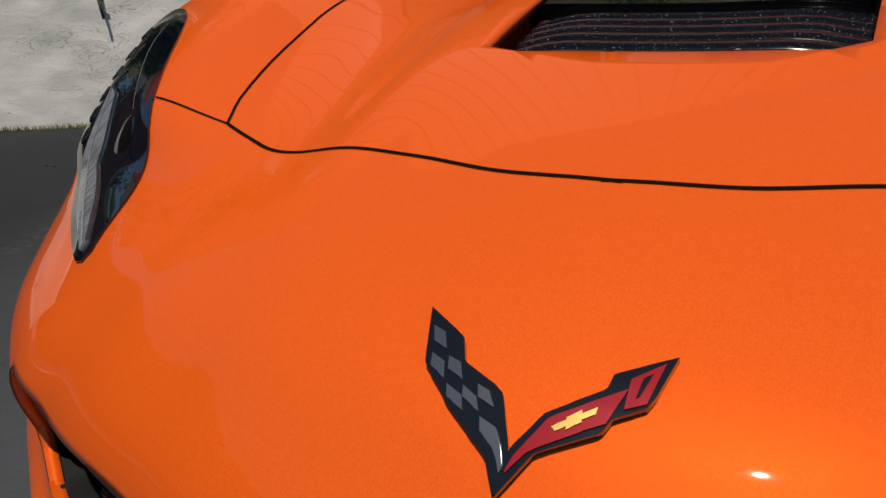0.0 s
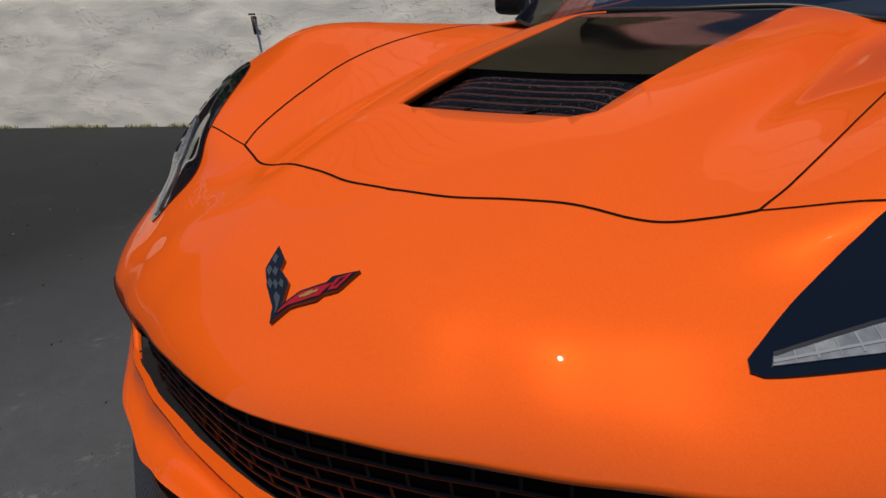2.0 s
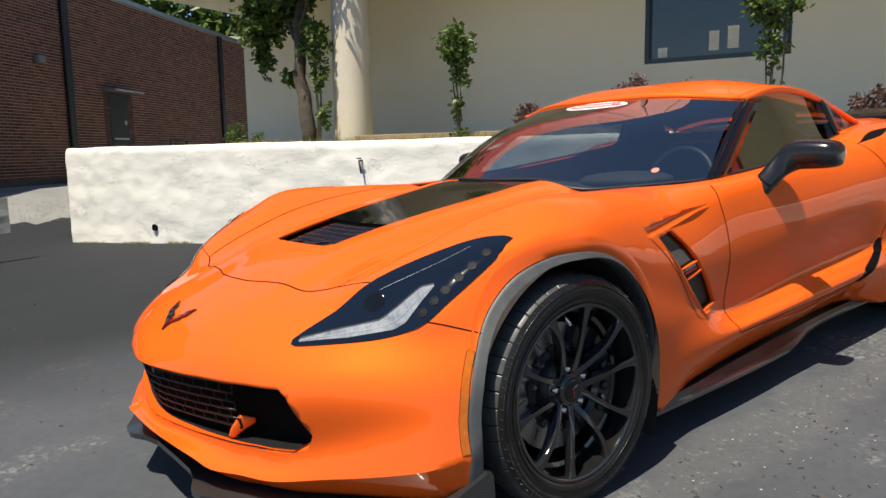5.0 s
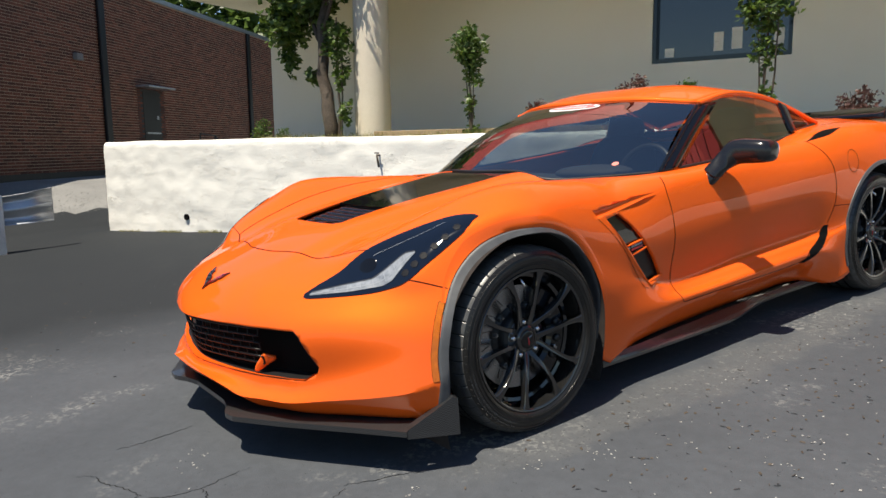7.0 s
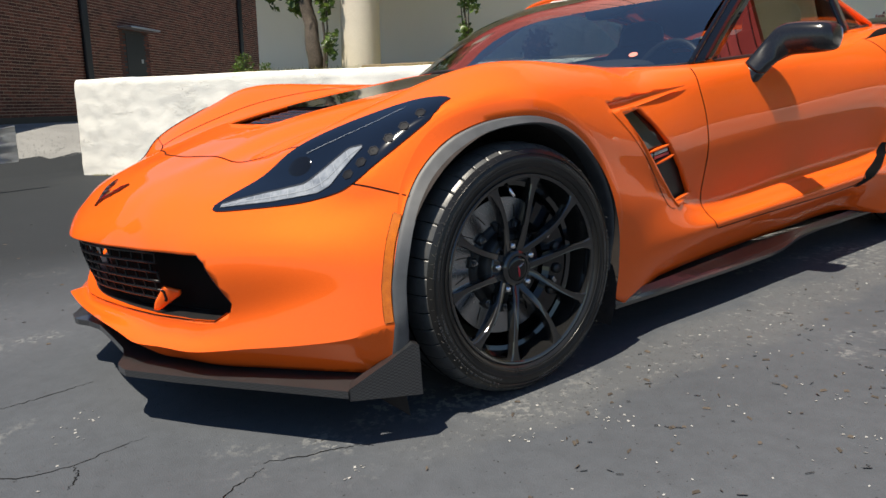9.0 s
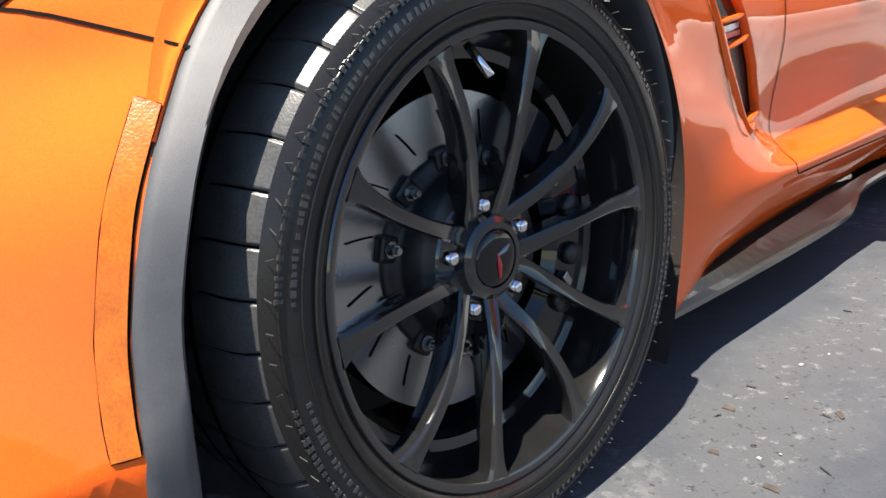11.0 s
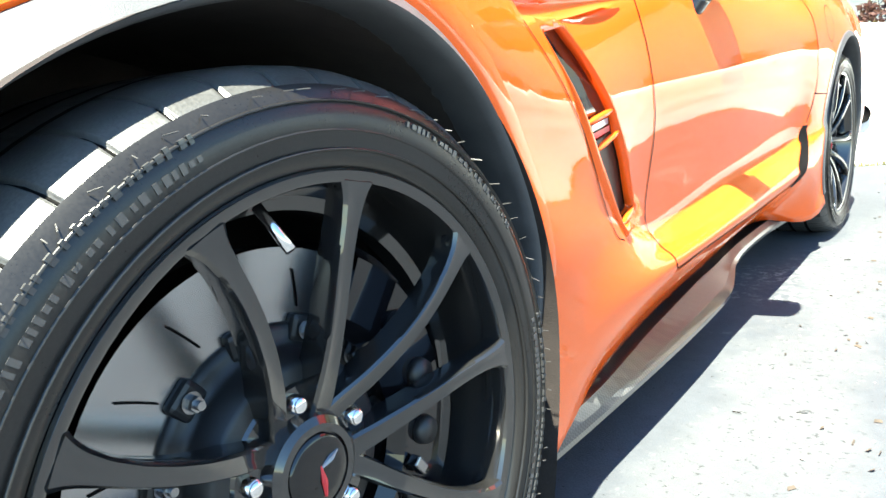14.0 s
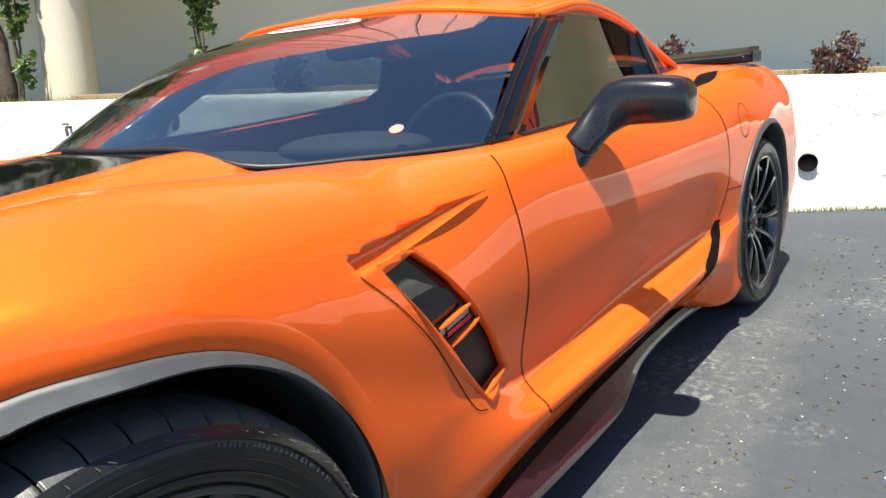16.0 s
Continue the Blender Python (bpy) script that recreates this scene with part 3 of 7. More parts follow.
station((0, 3.15, 0.985), (0.25, 3.15, 0.985), (0.42, 3.14, 0.98), (0.56, 3.13, 0.965), (0.68, 3.12, 0.95), (0.775, 3.1, 0.91), (0.835, 3.1, 0.80), (0.868, 3.1, 0.65), (0.87, 3.1, 0.42), (0.85, 3.1, 0.2))
station((0, 3.5, 0.97), (0.25, 3.49, 0.97), (0.42, 3.48, 0.965), (0.56, 3.46, 0.95), (0.66, 3.43, 0.93), (0.75, 3.40, 0.88), (0.82, 3.38, 0.78), (0.85, 3.36, 0.62), (0.85, 3.36, 0.42), (0.82, 3.36, 0.25))
station((0, 3.55, 0.6), (0.25, 3.54, 0.6), (0.42, 3.53, 0.6), (0.56, 3.5, 0.6), (0.66, 3.47, 0.6), (0.73, 3.44, 0.58), (0.78, 3.42, 0.55), (0.81, 3.40, 0.50), (0.81, 3.40, 0.38), (0.80, 3.38, 0.25))
station((0, 3.47, 0.22), (0.25, 3.46, 0.22), (0.42, 3.45, 0.22), (0.56, 3.43, 0.22), (0.66, 3.40, 0.22), (0.73, 3.38, 0.22), (0.77, 3.36, 0.22), (0.79, 3.35, 0.22), (0.79, 3.34, 0.21), (0.78, 3.33, 0.20))
NF = 14
STATIONS = [[centred(p) for p in st] for st in STATIONS]
TUCK = [0, 0, 0, 0, 0, 0, 0, 0, 0, 0, 0.004, 0.024, 0.036, 0.032, 0.008, 0, 0, 0, 0, 0]
for st, tuck in zip(STATIONS, TUCK):
    st.insert(8, st[7].lerp(st[8], 0.78 if tuck else 0.5) - Vector((tuck, 0, 0)))
    st.insert(10, st[9].lerp(st[10], 0.5))
for k, x, z in ((10, 0.874, 0.272), (11, 0.872, 0.288), (12, 0.870, 0.295), (13, 0.868, 0.302)):  # edge of the door's foot; the rocker turns in below it
    STATIONS[k][10] = Vector((x, STATIONS[k][10].y, z))
    STATIONS[k][11].x, STATIONS[k][11].z = {10: 0.828, 11: 0.79, 12: 0.755, 13: 0.735}[k], 0.162
for k, st in enumerate(STATIONS):  # the plateau's shoulder and the valley beside it
    lift = {5: 0.003, 6: 0.008, 7: 0.011, 8: 0.014, 9: 0.015, 10: 0.008}.get(k, 0.0)
    st.insert(2, st[1].lerp(st[2], 0.55) + Vector((0, 0, lift)))
    st.insert(4, st[3].lerp(st[4], 0.45) - Vector((0, 0, 0.5 * lift)))


FRONT_HUB, REAR_HUB, ARCH_R = (0.0, 0.328), (2.71, 0.338), 0.385
# the front arch, by degrees round the hub from straight ahead over the top: its lip and the trim's outer edge
ARCH_DEG = (-36, -20, -10, 0, 12, 30, 47, 64, 90, 104, 128, 146, 165, 186, 200, 216)
ARCH_IN = (0.466, 0.402, 0.385, 0.376, 0.371, 0.366, 0.365, 0.366, 0.370, 0.371, 0.372, 0.368, 0.362, 0.356, 0.362, 0.385)
ARCH_OUT = (0.506, 0.440, 0.421, 0.408, 0.400, 0.390, 0.392, 0.395, 0.390, 0.387, 0.383, 0.376, 0.372, 0.369, 0.376, 0.400)


def arch_at(deg, table):
    return float(np.interp(deg, ARCH_DEG, table))


def flange(deg):
    """Width of the painted flange outside the front arch's trim."""
    return 0.036 * min(1.0, max(0.0, (deg - 24) / 34)) * min(1.0, max(0.0, (192 - deg) / 24))


def body_rows(s0, s1, f0, f1, n=7, m=6):
    """Rows of points over the near half; the chin's edge, at station 1, stays sharp."""
    first = 1 if s0 >= 1 else 0
    cols = [[st[j] for st in STATIONS[first:]] for j in range(NF)]
    out = []
    for i in range((s1 - s0) * n + 1):
        at = s0 + i / n - first
        ctrl = [c[0].lerp(c[1], at) if s1 == 1 else catmull(c, at) for c in cols]
        if f0 == 0:
            mirrored = [MIRROR @ ctrl[1]] + ctrl
            out.append([catmull(mirrored, 1 + f0 + j / m) for j in range((f1 - f0) * m + 1)])
        else:
            out.append([catmull(ctrl, f0 + j / m) for j in range((f1 - f0) * m + 1)])
    return out


def flip(rows):
    return [[MIRROR @ p for p in r[::-1]] for r in rows]


def cut(bm, outline, axes, test):
    """Cuts a convex outline, given in two axes, out of the sheet where test(face centre) holds."""
    a, b = axes
    faces = [f for f in bm.faces if test(f.calc_center_median())]
    n = len(outline)
    cx, cy = sum(p[0] for p in outline) / n, sum(p[1] for p in outline) / n
    for i in range(n):
        p, q = outline[i], outline[(i + 1) % n]
        no = Vector((0, 0, 0))
        no[a], no[b] = q[1] - p[1], -(q[0] - p[0])
        co = Vector((0, 0, 0))
        co[a], co[b] = p
        geom = list({x for f in faces for x in (f, *f.edges, *f.verts)})
        bmesh.ops.bisect_plane(bm, geom=geom, plane_co=co, plane_no=no, dist=1e-5)
        faces = [f for f in bm.faces if test(f.calc_center_median())]

    def inside(c):
        for i in range(n):
            p, q = outline[i], outline[(i + 1) % n]
            side = (q[0] - p[0]) * (c[b] - p[1]) - (q[1] - p[1]) * (c[a] - p[0])
            mid = (q[0] - p[0]) * (cy - p[1]) - (q[1] - p[1]) * (cx - p[0])
            if side * mid < 0:
                return False
        return True
    bmesh.ops.delete(bm, geom=[f for f in faces if inside(f.calc_center_median())], context="FACES")


shell = bmesh.new()
for r in (body_rows(0, 1, 0, 13), body_rows(1, 10, 0, 13), body_rows(10, 14, 6, 13), body_rows(14, 19, 0, 13)):
    grid_faces(shell, r)
    grid_faces(shell, flip(r))
bmesh.ops.remove_doubles(shell, verts=shell.verts, dist=0.0015)
SKIN = BVHTree.FromBMesh(shell)


def on_skin(p, lift=0.0):
    co, no, _, _ = SKIN.find_nearest(Vector(p))
    if no.dot(Vector((co.x, (co.y - 1.2) * 0.4, co.z - 0.3))) < 0:
        no = -no
    return co + no * lift


def skin_x(p):
    """How far out the skin stands at a point's y and z."""
    q = SKIN.ray_cast(p, Vector((-1, 0, 0)))[0]
    return (q if q else on_skin((0.95, p.y, p.z))).x


# openings
def mirrored_outline(outline, axes, other):
    """The outline of an opening of the near half on the far half; other: the place along the third axis."""
    out = []
    for p in outline:
        q = Vector((0, 0, 0))
        q[axes[0]], q[axes[1]] = p
        q[3 - axes[0] - axes[1]] = other
        q = MIRROR @ q
        out.append((q[axes[0]], q[axes[1]]))
    return out


def arch_outline(hub, radius, degrees):
    """(y, z) round a wheel's opening; radius: by degrees from straight ahead."""
    return [(hub[0] - math.cos(radians(a)) * radius(a), hub[1] + math.sin(radians(a)) * radius(a)) for a in degrees]


front_lip, rear_lip = (lambda a: arch_at(a, ARCH_IN)), (lambda a: ARCH_R)
for hub, lip in ((FRONT_HUB, front_lip), (REAR_HUB, rear_lip)):
    rings = [arch_outline(hub, lambda a, f=lip: f(a) + 0.010, range(-36, 217, 6))]
    if hub == FRONT_HUB:
        rings.append(arch_outline(hub, lambda a: arch_at(a, ARCH_OUT) + flange(a) + 0.001, range(24, 193, 4)))
    for ring in rings:
        for side, q in ((1, ring), (-1, mirrored_outline(ring, (1, 2), 0.92))):
            cut(shell, q, (1, 2), lambda c, h=hub, s=side: c.x * s > 0.6 and abs(c.y - h[0]) < 0.52 and c.z < 0.9)
GRILLE_HALF = [(0.572, 0.456), (0.592, 0.438), (0.636, 0.338), (0.628, 0.318), (0.588, 0.290), (0.30, 0.286)]
GRILLE = GRILLE_HALF + mirrored_outline(GRILLE_HALF, (0, 2), -0.75)[::-1]
cut(shell, GRILLE, (0, 2), lambda c: c.y < -0.55 and 0.2 < c.z < 0.52)
VENT = [(0.150, -0.327), (0.183, -0.303), (0.250, 0.57), (-0.286, 0.55), (-0.208, -0.318), (-0.165, -0.335)]
cut(shell, VENT, (0, 1), lambda c: -0.4 < c.y < 0.62 and abs(c.x) < 0.4 and c.z > 0.6)
SIDE_VENT = [(0.446, 0.690), (0.535, 0.703), (0.608, 0.647), (0.670, 0.588), (0.752, 0.496), (0.808, 0.410), (0.700, 0.398)]
SLASH = [(0.372, 0.727), (0.80, 0.753), (0.525, 0.711), (0.388, 0.704)]
for side in (1, -1):
    far = (lambda q: q) if side == 1 else (lambda q: mirrored_outline(q, (1, 2), 0.86))
    cut(shell, far(SIDE_VENT), (1, 2), lambda c, s=side: c.x * s > 0.75 and 0.30 < c.y < 0.95 and 0.3 < c.z < 0.8)
    cut(shell, far(SLASH), (1, 2), lambda c, s=side: c.x * s > 0.75 and 0.26 < c.y < 0.95 and 0.66 < c.z < 0.84)
bmesh.ops.recalc_face_normals(shell, faces=shell.faces)
body = part("body", shell, PAINT, CAR, "glossy orange metallic body", True)
body.data.set_sharp_from_angle(angle=radians(38))
mod = body.modifiers.new("thickness", "SOLIDIFY")
mod.thickness, mod.offset = 0.014, -1.0


def patch(name, edge_a, edge_b, mat, parent, label="", lift=0.003, n=24, m=8, depth=0.008, smooth=(True, True), sx=1):
    """A panel that lies on the body between two edges, with a rim that runs into it."""
    flipx = lambda q: [(p[0] * sx, p[1], p[2]) for p in q]
    A, B = along(flipx(edge_a), n, smooth[0]), along(flipx(edge_b), n, smooth[1])
    rows = [[on_skin(a.lerp(b, j / m), lift) for a, b in zip(A, B)] for j in range(m + 1)]
    bm = bmesh.new()
    vs = grid_faces(bm, rows)
    if depth:
        rim = vs[0] + [r[-1] for r in vs[1:]] + vs[-1][-2::-1] + [r[0] for r in vs[-2:0:-1]]
        low = [bm.verts.new(on_skin(v.co, -depth)) for v in rim]
        for i in range(len(rim)):
            k = (i + 1) % len(rim)
            bm.faces.new((rim[i], low[i], low[k], rim[k]))
    bmesh.ops.remove_doubles(bm, verts=bm.verts, dist=1e-5)
    bmesh.ops.dissolve_degenerate(bm, edges=bm.edges, dist=1e-6)
    bmesh.ops.recalc_face_normals(bm, faces=bm.faces)
    ob = part(name, bm, mat, parent, label, True)
    ob.data.set_sharp_from_angle(angle=radians(40))
    return ob


def seam(pts, parent, width=0.0045, name="panel_gap", mat=None, lift=0.0012, n=40, smooth=True, sx=1):
    """A dark shut line along the body."""
    P = [on_skin((p[0] * sx, p[1], p[2]), lift) for p in along(pts, n, smooth)]
    bm = bmesh.new()
    L, R = [], []
    for i, p in enumerate(P):
        t = P[min(i + 1, n)] - P[max(i - 1, 0)]
        no = (on_skin(p, 0.02) - on_skin(p)).normalized()
        w = t.cross(no).normalized() * width / 2
        L.append(p + w)
        R.append(p - w)
    grid_faces(bm, [L, P, R])
    return part(name, bm, mat or GAP, parent)


def skin_frame(p, turn=0.0):
    """A pose on the body: z out of it, x towards the car's rear along it."""
    o = on_skin(p)
    z = (on_skin(p, 0.02) - o).normalized()
    x = (Vector((0, 1, 0)) - z * z.y).normalized()
    m = Matrix((x, z.cross(x), z)).transposed().to_4x4()
    m.translation = o
    return m @ Matrix.Rotation(turn, 4, "Z")


# roof and glass
def loft(curves, n=24, m=8):
    C = [along(c, n) for c in curves]
    return [[catmull([c[i] for c in C], (len(C) - 1) * j / m) for i in range(n + 1)] for j in range(m + 1)]


def sym(pts):
    near = [centred(p) for p in pts]
    return [MIRROR @ p for p in near[:0:-1]] + near


HEADER = [(0, 1.24, 1.165), (0.32, 1.29, 1.155), (0.595, 1.43, 1.115)]
ROOF_1 = [(0, 1.62, 1.225), (0.32, 1.64, 1.213), (0.585, 1.70, 1.158)]
ROOF_2 = [(0, 2.02, 1.205), (0.30, 2.03, 1.192), (0.545, 2.06, 1.135)]
HATCH_1 = [(0, 2.4, 1.14), (0.27, 2.4, 1.127), (0.51, 2.42, 1.06)]
HATCH_2 = [(0, 2.76, 1.03), (0.3, 2.76, 1.02), (0.52, 2.73, 0.97)]
COWL = [(0, 0.535, 0.868), (0.25, 0.575, 0.862), (0.43, 0.60, 0.824), (0.58, 0.78, 0.82), (0.715, 0.97, 0.822)]


def sheet(name, rows, mat, parent, label="", thick=0.006, offset=0.0):
    bm = bmesh.new()
    grid_faces(bm, rows)
    bmesh.ops.recalc_face_normals(bm, faces=bm.faces)
    ob = part(name, bm, mat, parent, label, True)
    if thick:
        s = ob.modifiers.new("thickness", "SOLIDIFY")
        s.thickness, s.offset = thick, offset
    return ob


mid = [tuple((Vector(catmull(COWL, 4 * k / 4)) + Vector(catmull(HEADER, 2 * k / 4))) / 2 + Vector((0, -0.02, 0.035 * (1 - (k / 4) ** 2) + 0.012))) for k in range(5)]
SCREEN_ROWS = loft([sym(COWL), sym(mid), sym(HEADER)], 32, 12)
windscreen = sheet("windscreen", SCREEN_ROWS, SCREEN_GLASS, CAR, "dark tinted raked windscreen", 0)
windscreen.visible_shadow = False
sheet("roof", loft([sym(HEADER), sym(ROOF_1), sym(ROOF_2)], 32, 12), PAINT, CAR, "orange roof panel", 0.02)
sheet("rear_hatch_glass", loft([sym(ROOF_2), sym(HATCH_1), sym(HATCH_2)], 32, 10), GLOSS_BLACK, CAR, "black sloping hatch glass", 0.01)
BELT = [(0.715, 0.97, 0.824), (0.705, 1.45, 0.845), (0.64, 2.02, 0.892), (0.56, 2.45, 0.94), (0.52, 2.68, 0.965)]
RAIL = [(0.715, 0.97, 0.824), (0.655, 1.2, 0.97), (0.595, 1.43, 1.112), (0.585, 1.70, 1.152), (0.545, 2.06, 1.13), (0.51, 2.42, 1.055), (0.52, 2.68, 0.965)]
def smooth_side(rows):
    """Lays the pane's points on one gently curved surface."""
    P = np.array([[p.x, p.y, p.z] for r in rows for p in r])
    basis = lambda y, z: np.stack([np.ones_like(y), y, z, y * y, z * z, y * z], -1)
    c = np.linalg.lstsq(basis(P[:, 1], P[:, 2]), P[:, 0], rcond=None)[0]
    fitted = lambda y, z: Vector((float(basis(np.array(y), np.array(z)) @ c), y, z))
    return [[fitted(p.y, p.z) for p in r] for r in rows], fitted


known = parts_now()
s = 1  # the near side; twins() gives the far one
f = lambda q: q
rows, pane_at = smooth_side(loft([f(BELT), f(RAIL)], 40, 6))
band = []
for p in along(f(RAIL[:3]), 16):
    q = pane_at(p.y + 0.135, p.z)
    band.append([p + Vector((0.006 * s, 0, 0)), p.lerp(q, 0.5) + Vector((0.010 * s, 0, 0)), q + Vector((0.004 * s, 0, 0))])
sheet("pillar_cover", band, GLOSS_BLACK, CAR, "gloss black windscreen pillar cover", 0.004)
w = sheet("side_window", [r[:31] for r in rows], SIDE_GLASS, CAR, "tinted side window", 0)
w.visible_shadow = False
w = sheet("quarter_window", [r[32:] for r in rows], SIDE_GLASS, CAR, "small tinted rear quarter window", 0)
w.visible_shadow = False
sheet("window_pillar", [[p + Vector((0.004 * s, 0, 0)) for p in r[30:33]] for r in rows], GLOSS_BLACK, CAR, "black pillar between the side windows", 0.01)
# A-pillar, roof rail and belt trim
bm = tube(bmesh.new(), [p + Vector((0.004 * s, 0, 0)) for p in along(f(RAIL[:3]), 16)], 0.010, 8)
part("windscreen_pillar", bm, GLOSS_BLACK, CAR, "slim black windscreen pillar", True)
bm = tube(bmesh.new(), [p for p in along(f(RAIL[2:]), 24)], 0.016, 8)
part("roof_rail", bm, PAINT, CAR, "", True)
bm = tube(bmesh.new(), [p for p in along(f(BELT), 30)], 0.008, 6)
part("belt_trim", bm, SATIN_BLACK, CAR, "thin black trim under the side window", True)
twins(known)
bm = tube(bmesh.new(), [p for p in along(sym(COWL), 48)], 0.008, 6)
part("windscreen_seal", bm, SATIN_BLACK, CAR, "", True)

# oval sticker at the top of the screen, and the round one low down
def on_screen(i, j, lift=0.002):
    a, b = int(i), int(j)
    a, b = min(a, 11), min(b, 31)
    p = SCREEN_ROWS[a][b].lerp(SCREEN_ROWS[a + 1][b], i - a).lerp(SCREEN_ROWS[a][b + 1].lerp(SCREEN_ROWS[a + 1][b + 1], i - a), j - b)
    return p + Vector((0, -0.6, 0.8)) * lift


def screen_disc(name, ci, cj, ri, rj, mat, parent, label, lift, n=40):
    bm = bmesh.new()
    rows = [[on_screen(ci + ri * k * math.sin(2 * math.pi * a / n), cj + rj * k * math.cos(2 * math.pi * a / n), lift) for a in range(n)] for k in (0.02, 0.5, 1.0)]
    vs = grid_faces(bm, rows, True)
    bm.faces.new(vs[0])
    return part(name, bm, mat, parent, label, True)


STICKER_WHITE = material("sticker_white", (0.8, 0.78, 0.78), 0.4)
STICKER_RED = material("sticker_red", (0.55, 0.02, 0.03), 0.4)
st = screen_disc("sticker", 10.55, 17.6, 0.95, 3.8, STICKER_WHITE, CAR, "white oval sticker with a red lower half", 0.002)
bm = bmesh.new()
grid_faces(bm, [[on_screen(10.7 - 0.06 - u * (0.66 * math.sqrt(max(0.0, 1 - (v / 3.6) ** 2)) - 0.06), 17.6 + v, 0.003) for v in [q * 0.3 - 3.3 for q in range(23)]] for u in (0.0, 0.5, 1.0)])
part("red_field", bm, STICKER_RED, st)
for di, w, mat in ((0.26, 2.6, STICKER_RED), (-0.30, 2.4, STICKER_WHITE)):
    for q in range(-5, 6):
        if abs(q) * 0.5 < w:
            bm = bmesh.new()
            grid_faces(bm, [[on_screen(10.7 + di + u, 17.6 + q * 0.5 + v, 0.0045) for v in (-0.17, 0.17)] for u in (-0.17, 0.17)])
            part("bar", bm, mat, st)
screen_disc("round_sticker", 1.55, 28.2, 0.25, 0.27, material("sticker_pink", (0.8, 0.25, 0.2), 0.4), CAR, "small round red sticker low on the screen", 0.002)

# bonnet lines
LOUVRE_BLACK = material("louvre_black", (0.004, 0.004, 0.004), 0.16, 0.0, 0.0, 0.28)
tree_ = LOUVRE_BLACK.node_tree
# pale dots put into the base colour as glints on the louvres
glint_noise, dots, where = tree_.nodes.new("ShaderNodeTexNoise"), tree_.nodes.new("ShaderNodeValToRGB"), tree_.nodes.new("ShaderNodeTexCoord")
glint_noise.inputs["Scale"].default_value, glint_noise.inputs["Detail"].default_value = 420.0, 2.0
dots.color_ramp.elements[0].position, dots.color_ramp.elements[1].position = 0.66, 0.72
dots.color_ramp.elements[0].color, dots.color_ramp.elements[1].color = (0.004, 0.004, 0.005, 1), (0.22, 0.22, 0.23, 1)
tree_.links.new(where.outputs["Object"], glint_noise.inputs["Vector"])
tree_.links.new(glint_noise.outputs[0], dots.inputs[0])
tree_.links.new(dots.outputs[0], tree_.nodes["Principled BSDF"].inputs["Base Color"])
AMBER = varied(material("amber_lens", (0.45, 0.10, 0.002), 0.25, 0.0, 0.3, 0.4), (0.36, 0.075, 0.002), (0.58, 0.145, 0.003), 60, 420, 0.0005)
known = parts_now()
s = 1  # the near side; twins() gives the far one
seam([(0, -0.588, 0.66), (0.10, -0.577, 0.66), (0.19, -0.550, 0.66), (0.30, -0.532, 0.66), (0.375, -0.518, 0.655), (0.43, -0.49, 0.655), (0.475, -0.468, 0.66)], CAR, 0.0042, n=60, sx=s)
seam([(0.475, -0.468, 0.66), (0.50, -0.40, 0.68), (0.535, -0.25, 0.72), (0.57, -0.05, 0.77), (0.60, 0.2, 0.80), (0.615, 0.45, 0.81), (0.62, 0.62, 0.82)], CAR, 0.0032, n=60, sx=s)
seam([(0.475, -0.468, 0.66), (0.53, -0.458, 0.67), (0.605, -0.44, 0.68)], CAR, 0.0025, n=16, sx=s)
seam([(0.812, -0.425, 0.606), (0.85, -0.36, 0.58), (0.912, -0.286, 0.55)], CAR, 0.003, n=16, sx=s)
# door and rear wing
seam([(0.775, 0.90, 0.825), (0.81, 0.885, 0.75), (0.82, 0.90, 0.65), (0.805, 0.905, 0.54), (0.82, 0.885, 0.40), (0.862, 0.89, 0.31), (0.872, 0.905, 0.282)], CAR, 0.004, n=50, sx=s)
seam([(0.872, 0.91, 0.280), (0.870, 1.3, 0.286), (0.868, 1.75, 0.293), (0.86, 2.04, 0.34)], CAR, 0.004, n=40, sx=s)
seam([(0.75, 2.10, 0.87), (0.83, 2.19, 0.77), (0.86, 2.22, 0.66), (0.87, 2.21, 0.55), (0.87, 2.16, 0.45)], CAR, 0.004, n=40, sx=s)
seam([(0.87, 2.20, 0.54), (0.90, 2.3, 0.535), (0.93, 2.36, 0.53)], CAR, 0.003, n=16, sx=s)
ring = [(0.85 + 0.0, 2.40 + 0.052 * math.cos(a), 0.76 + 0.06 * math.sin(a)) for a in [2 * math.pi * k / 16 for k in range(17)]]
seam(ring, CAR, 0.0025, "flap_gap", n=48, sx=s)
# sharp crease that lights up under the door
patch("shoulder_intake", [(0.775, 2.10, 0.895), (0.735, 2.32, 0.938), (0.75, 2.50, 0.945)], [(0.775, 2.10, 0.895), (0.78, 2.31, 0.905), (0.75, 2.50, 0.945)], DARK, CAR, "dark air intake on the rear shoulder", 0.002, 20, 5, 0.004, sx=s)
patch("brake_duct", [(0.85, 2.14, 0.446), (0.85, 2.04, 0.375), (0.855, 1.85, 0.300)], [(0.87, 2.172, 0.444), (0.87, 2.085, 0.355), (0.865, 1.90, 0.284)], DARK, CAR, "black brake cooling duct ahead of the rear wheel", 0.002, 20, 4, 0.004, sx=s)
marker_a, marker_b = [], []
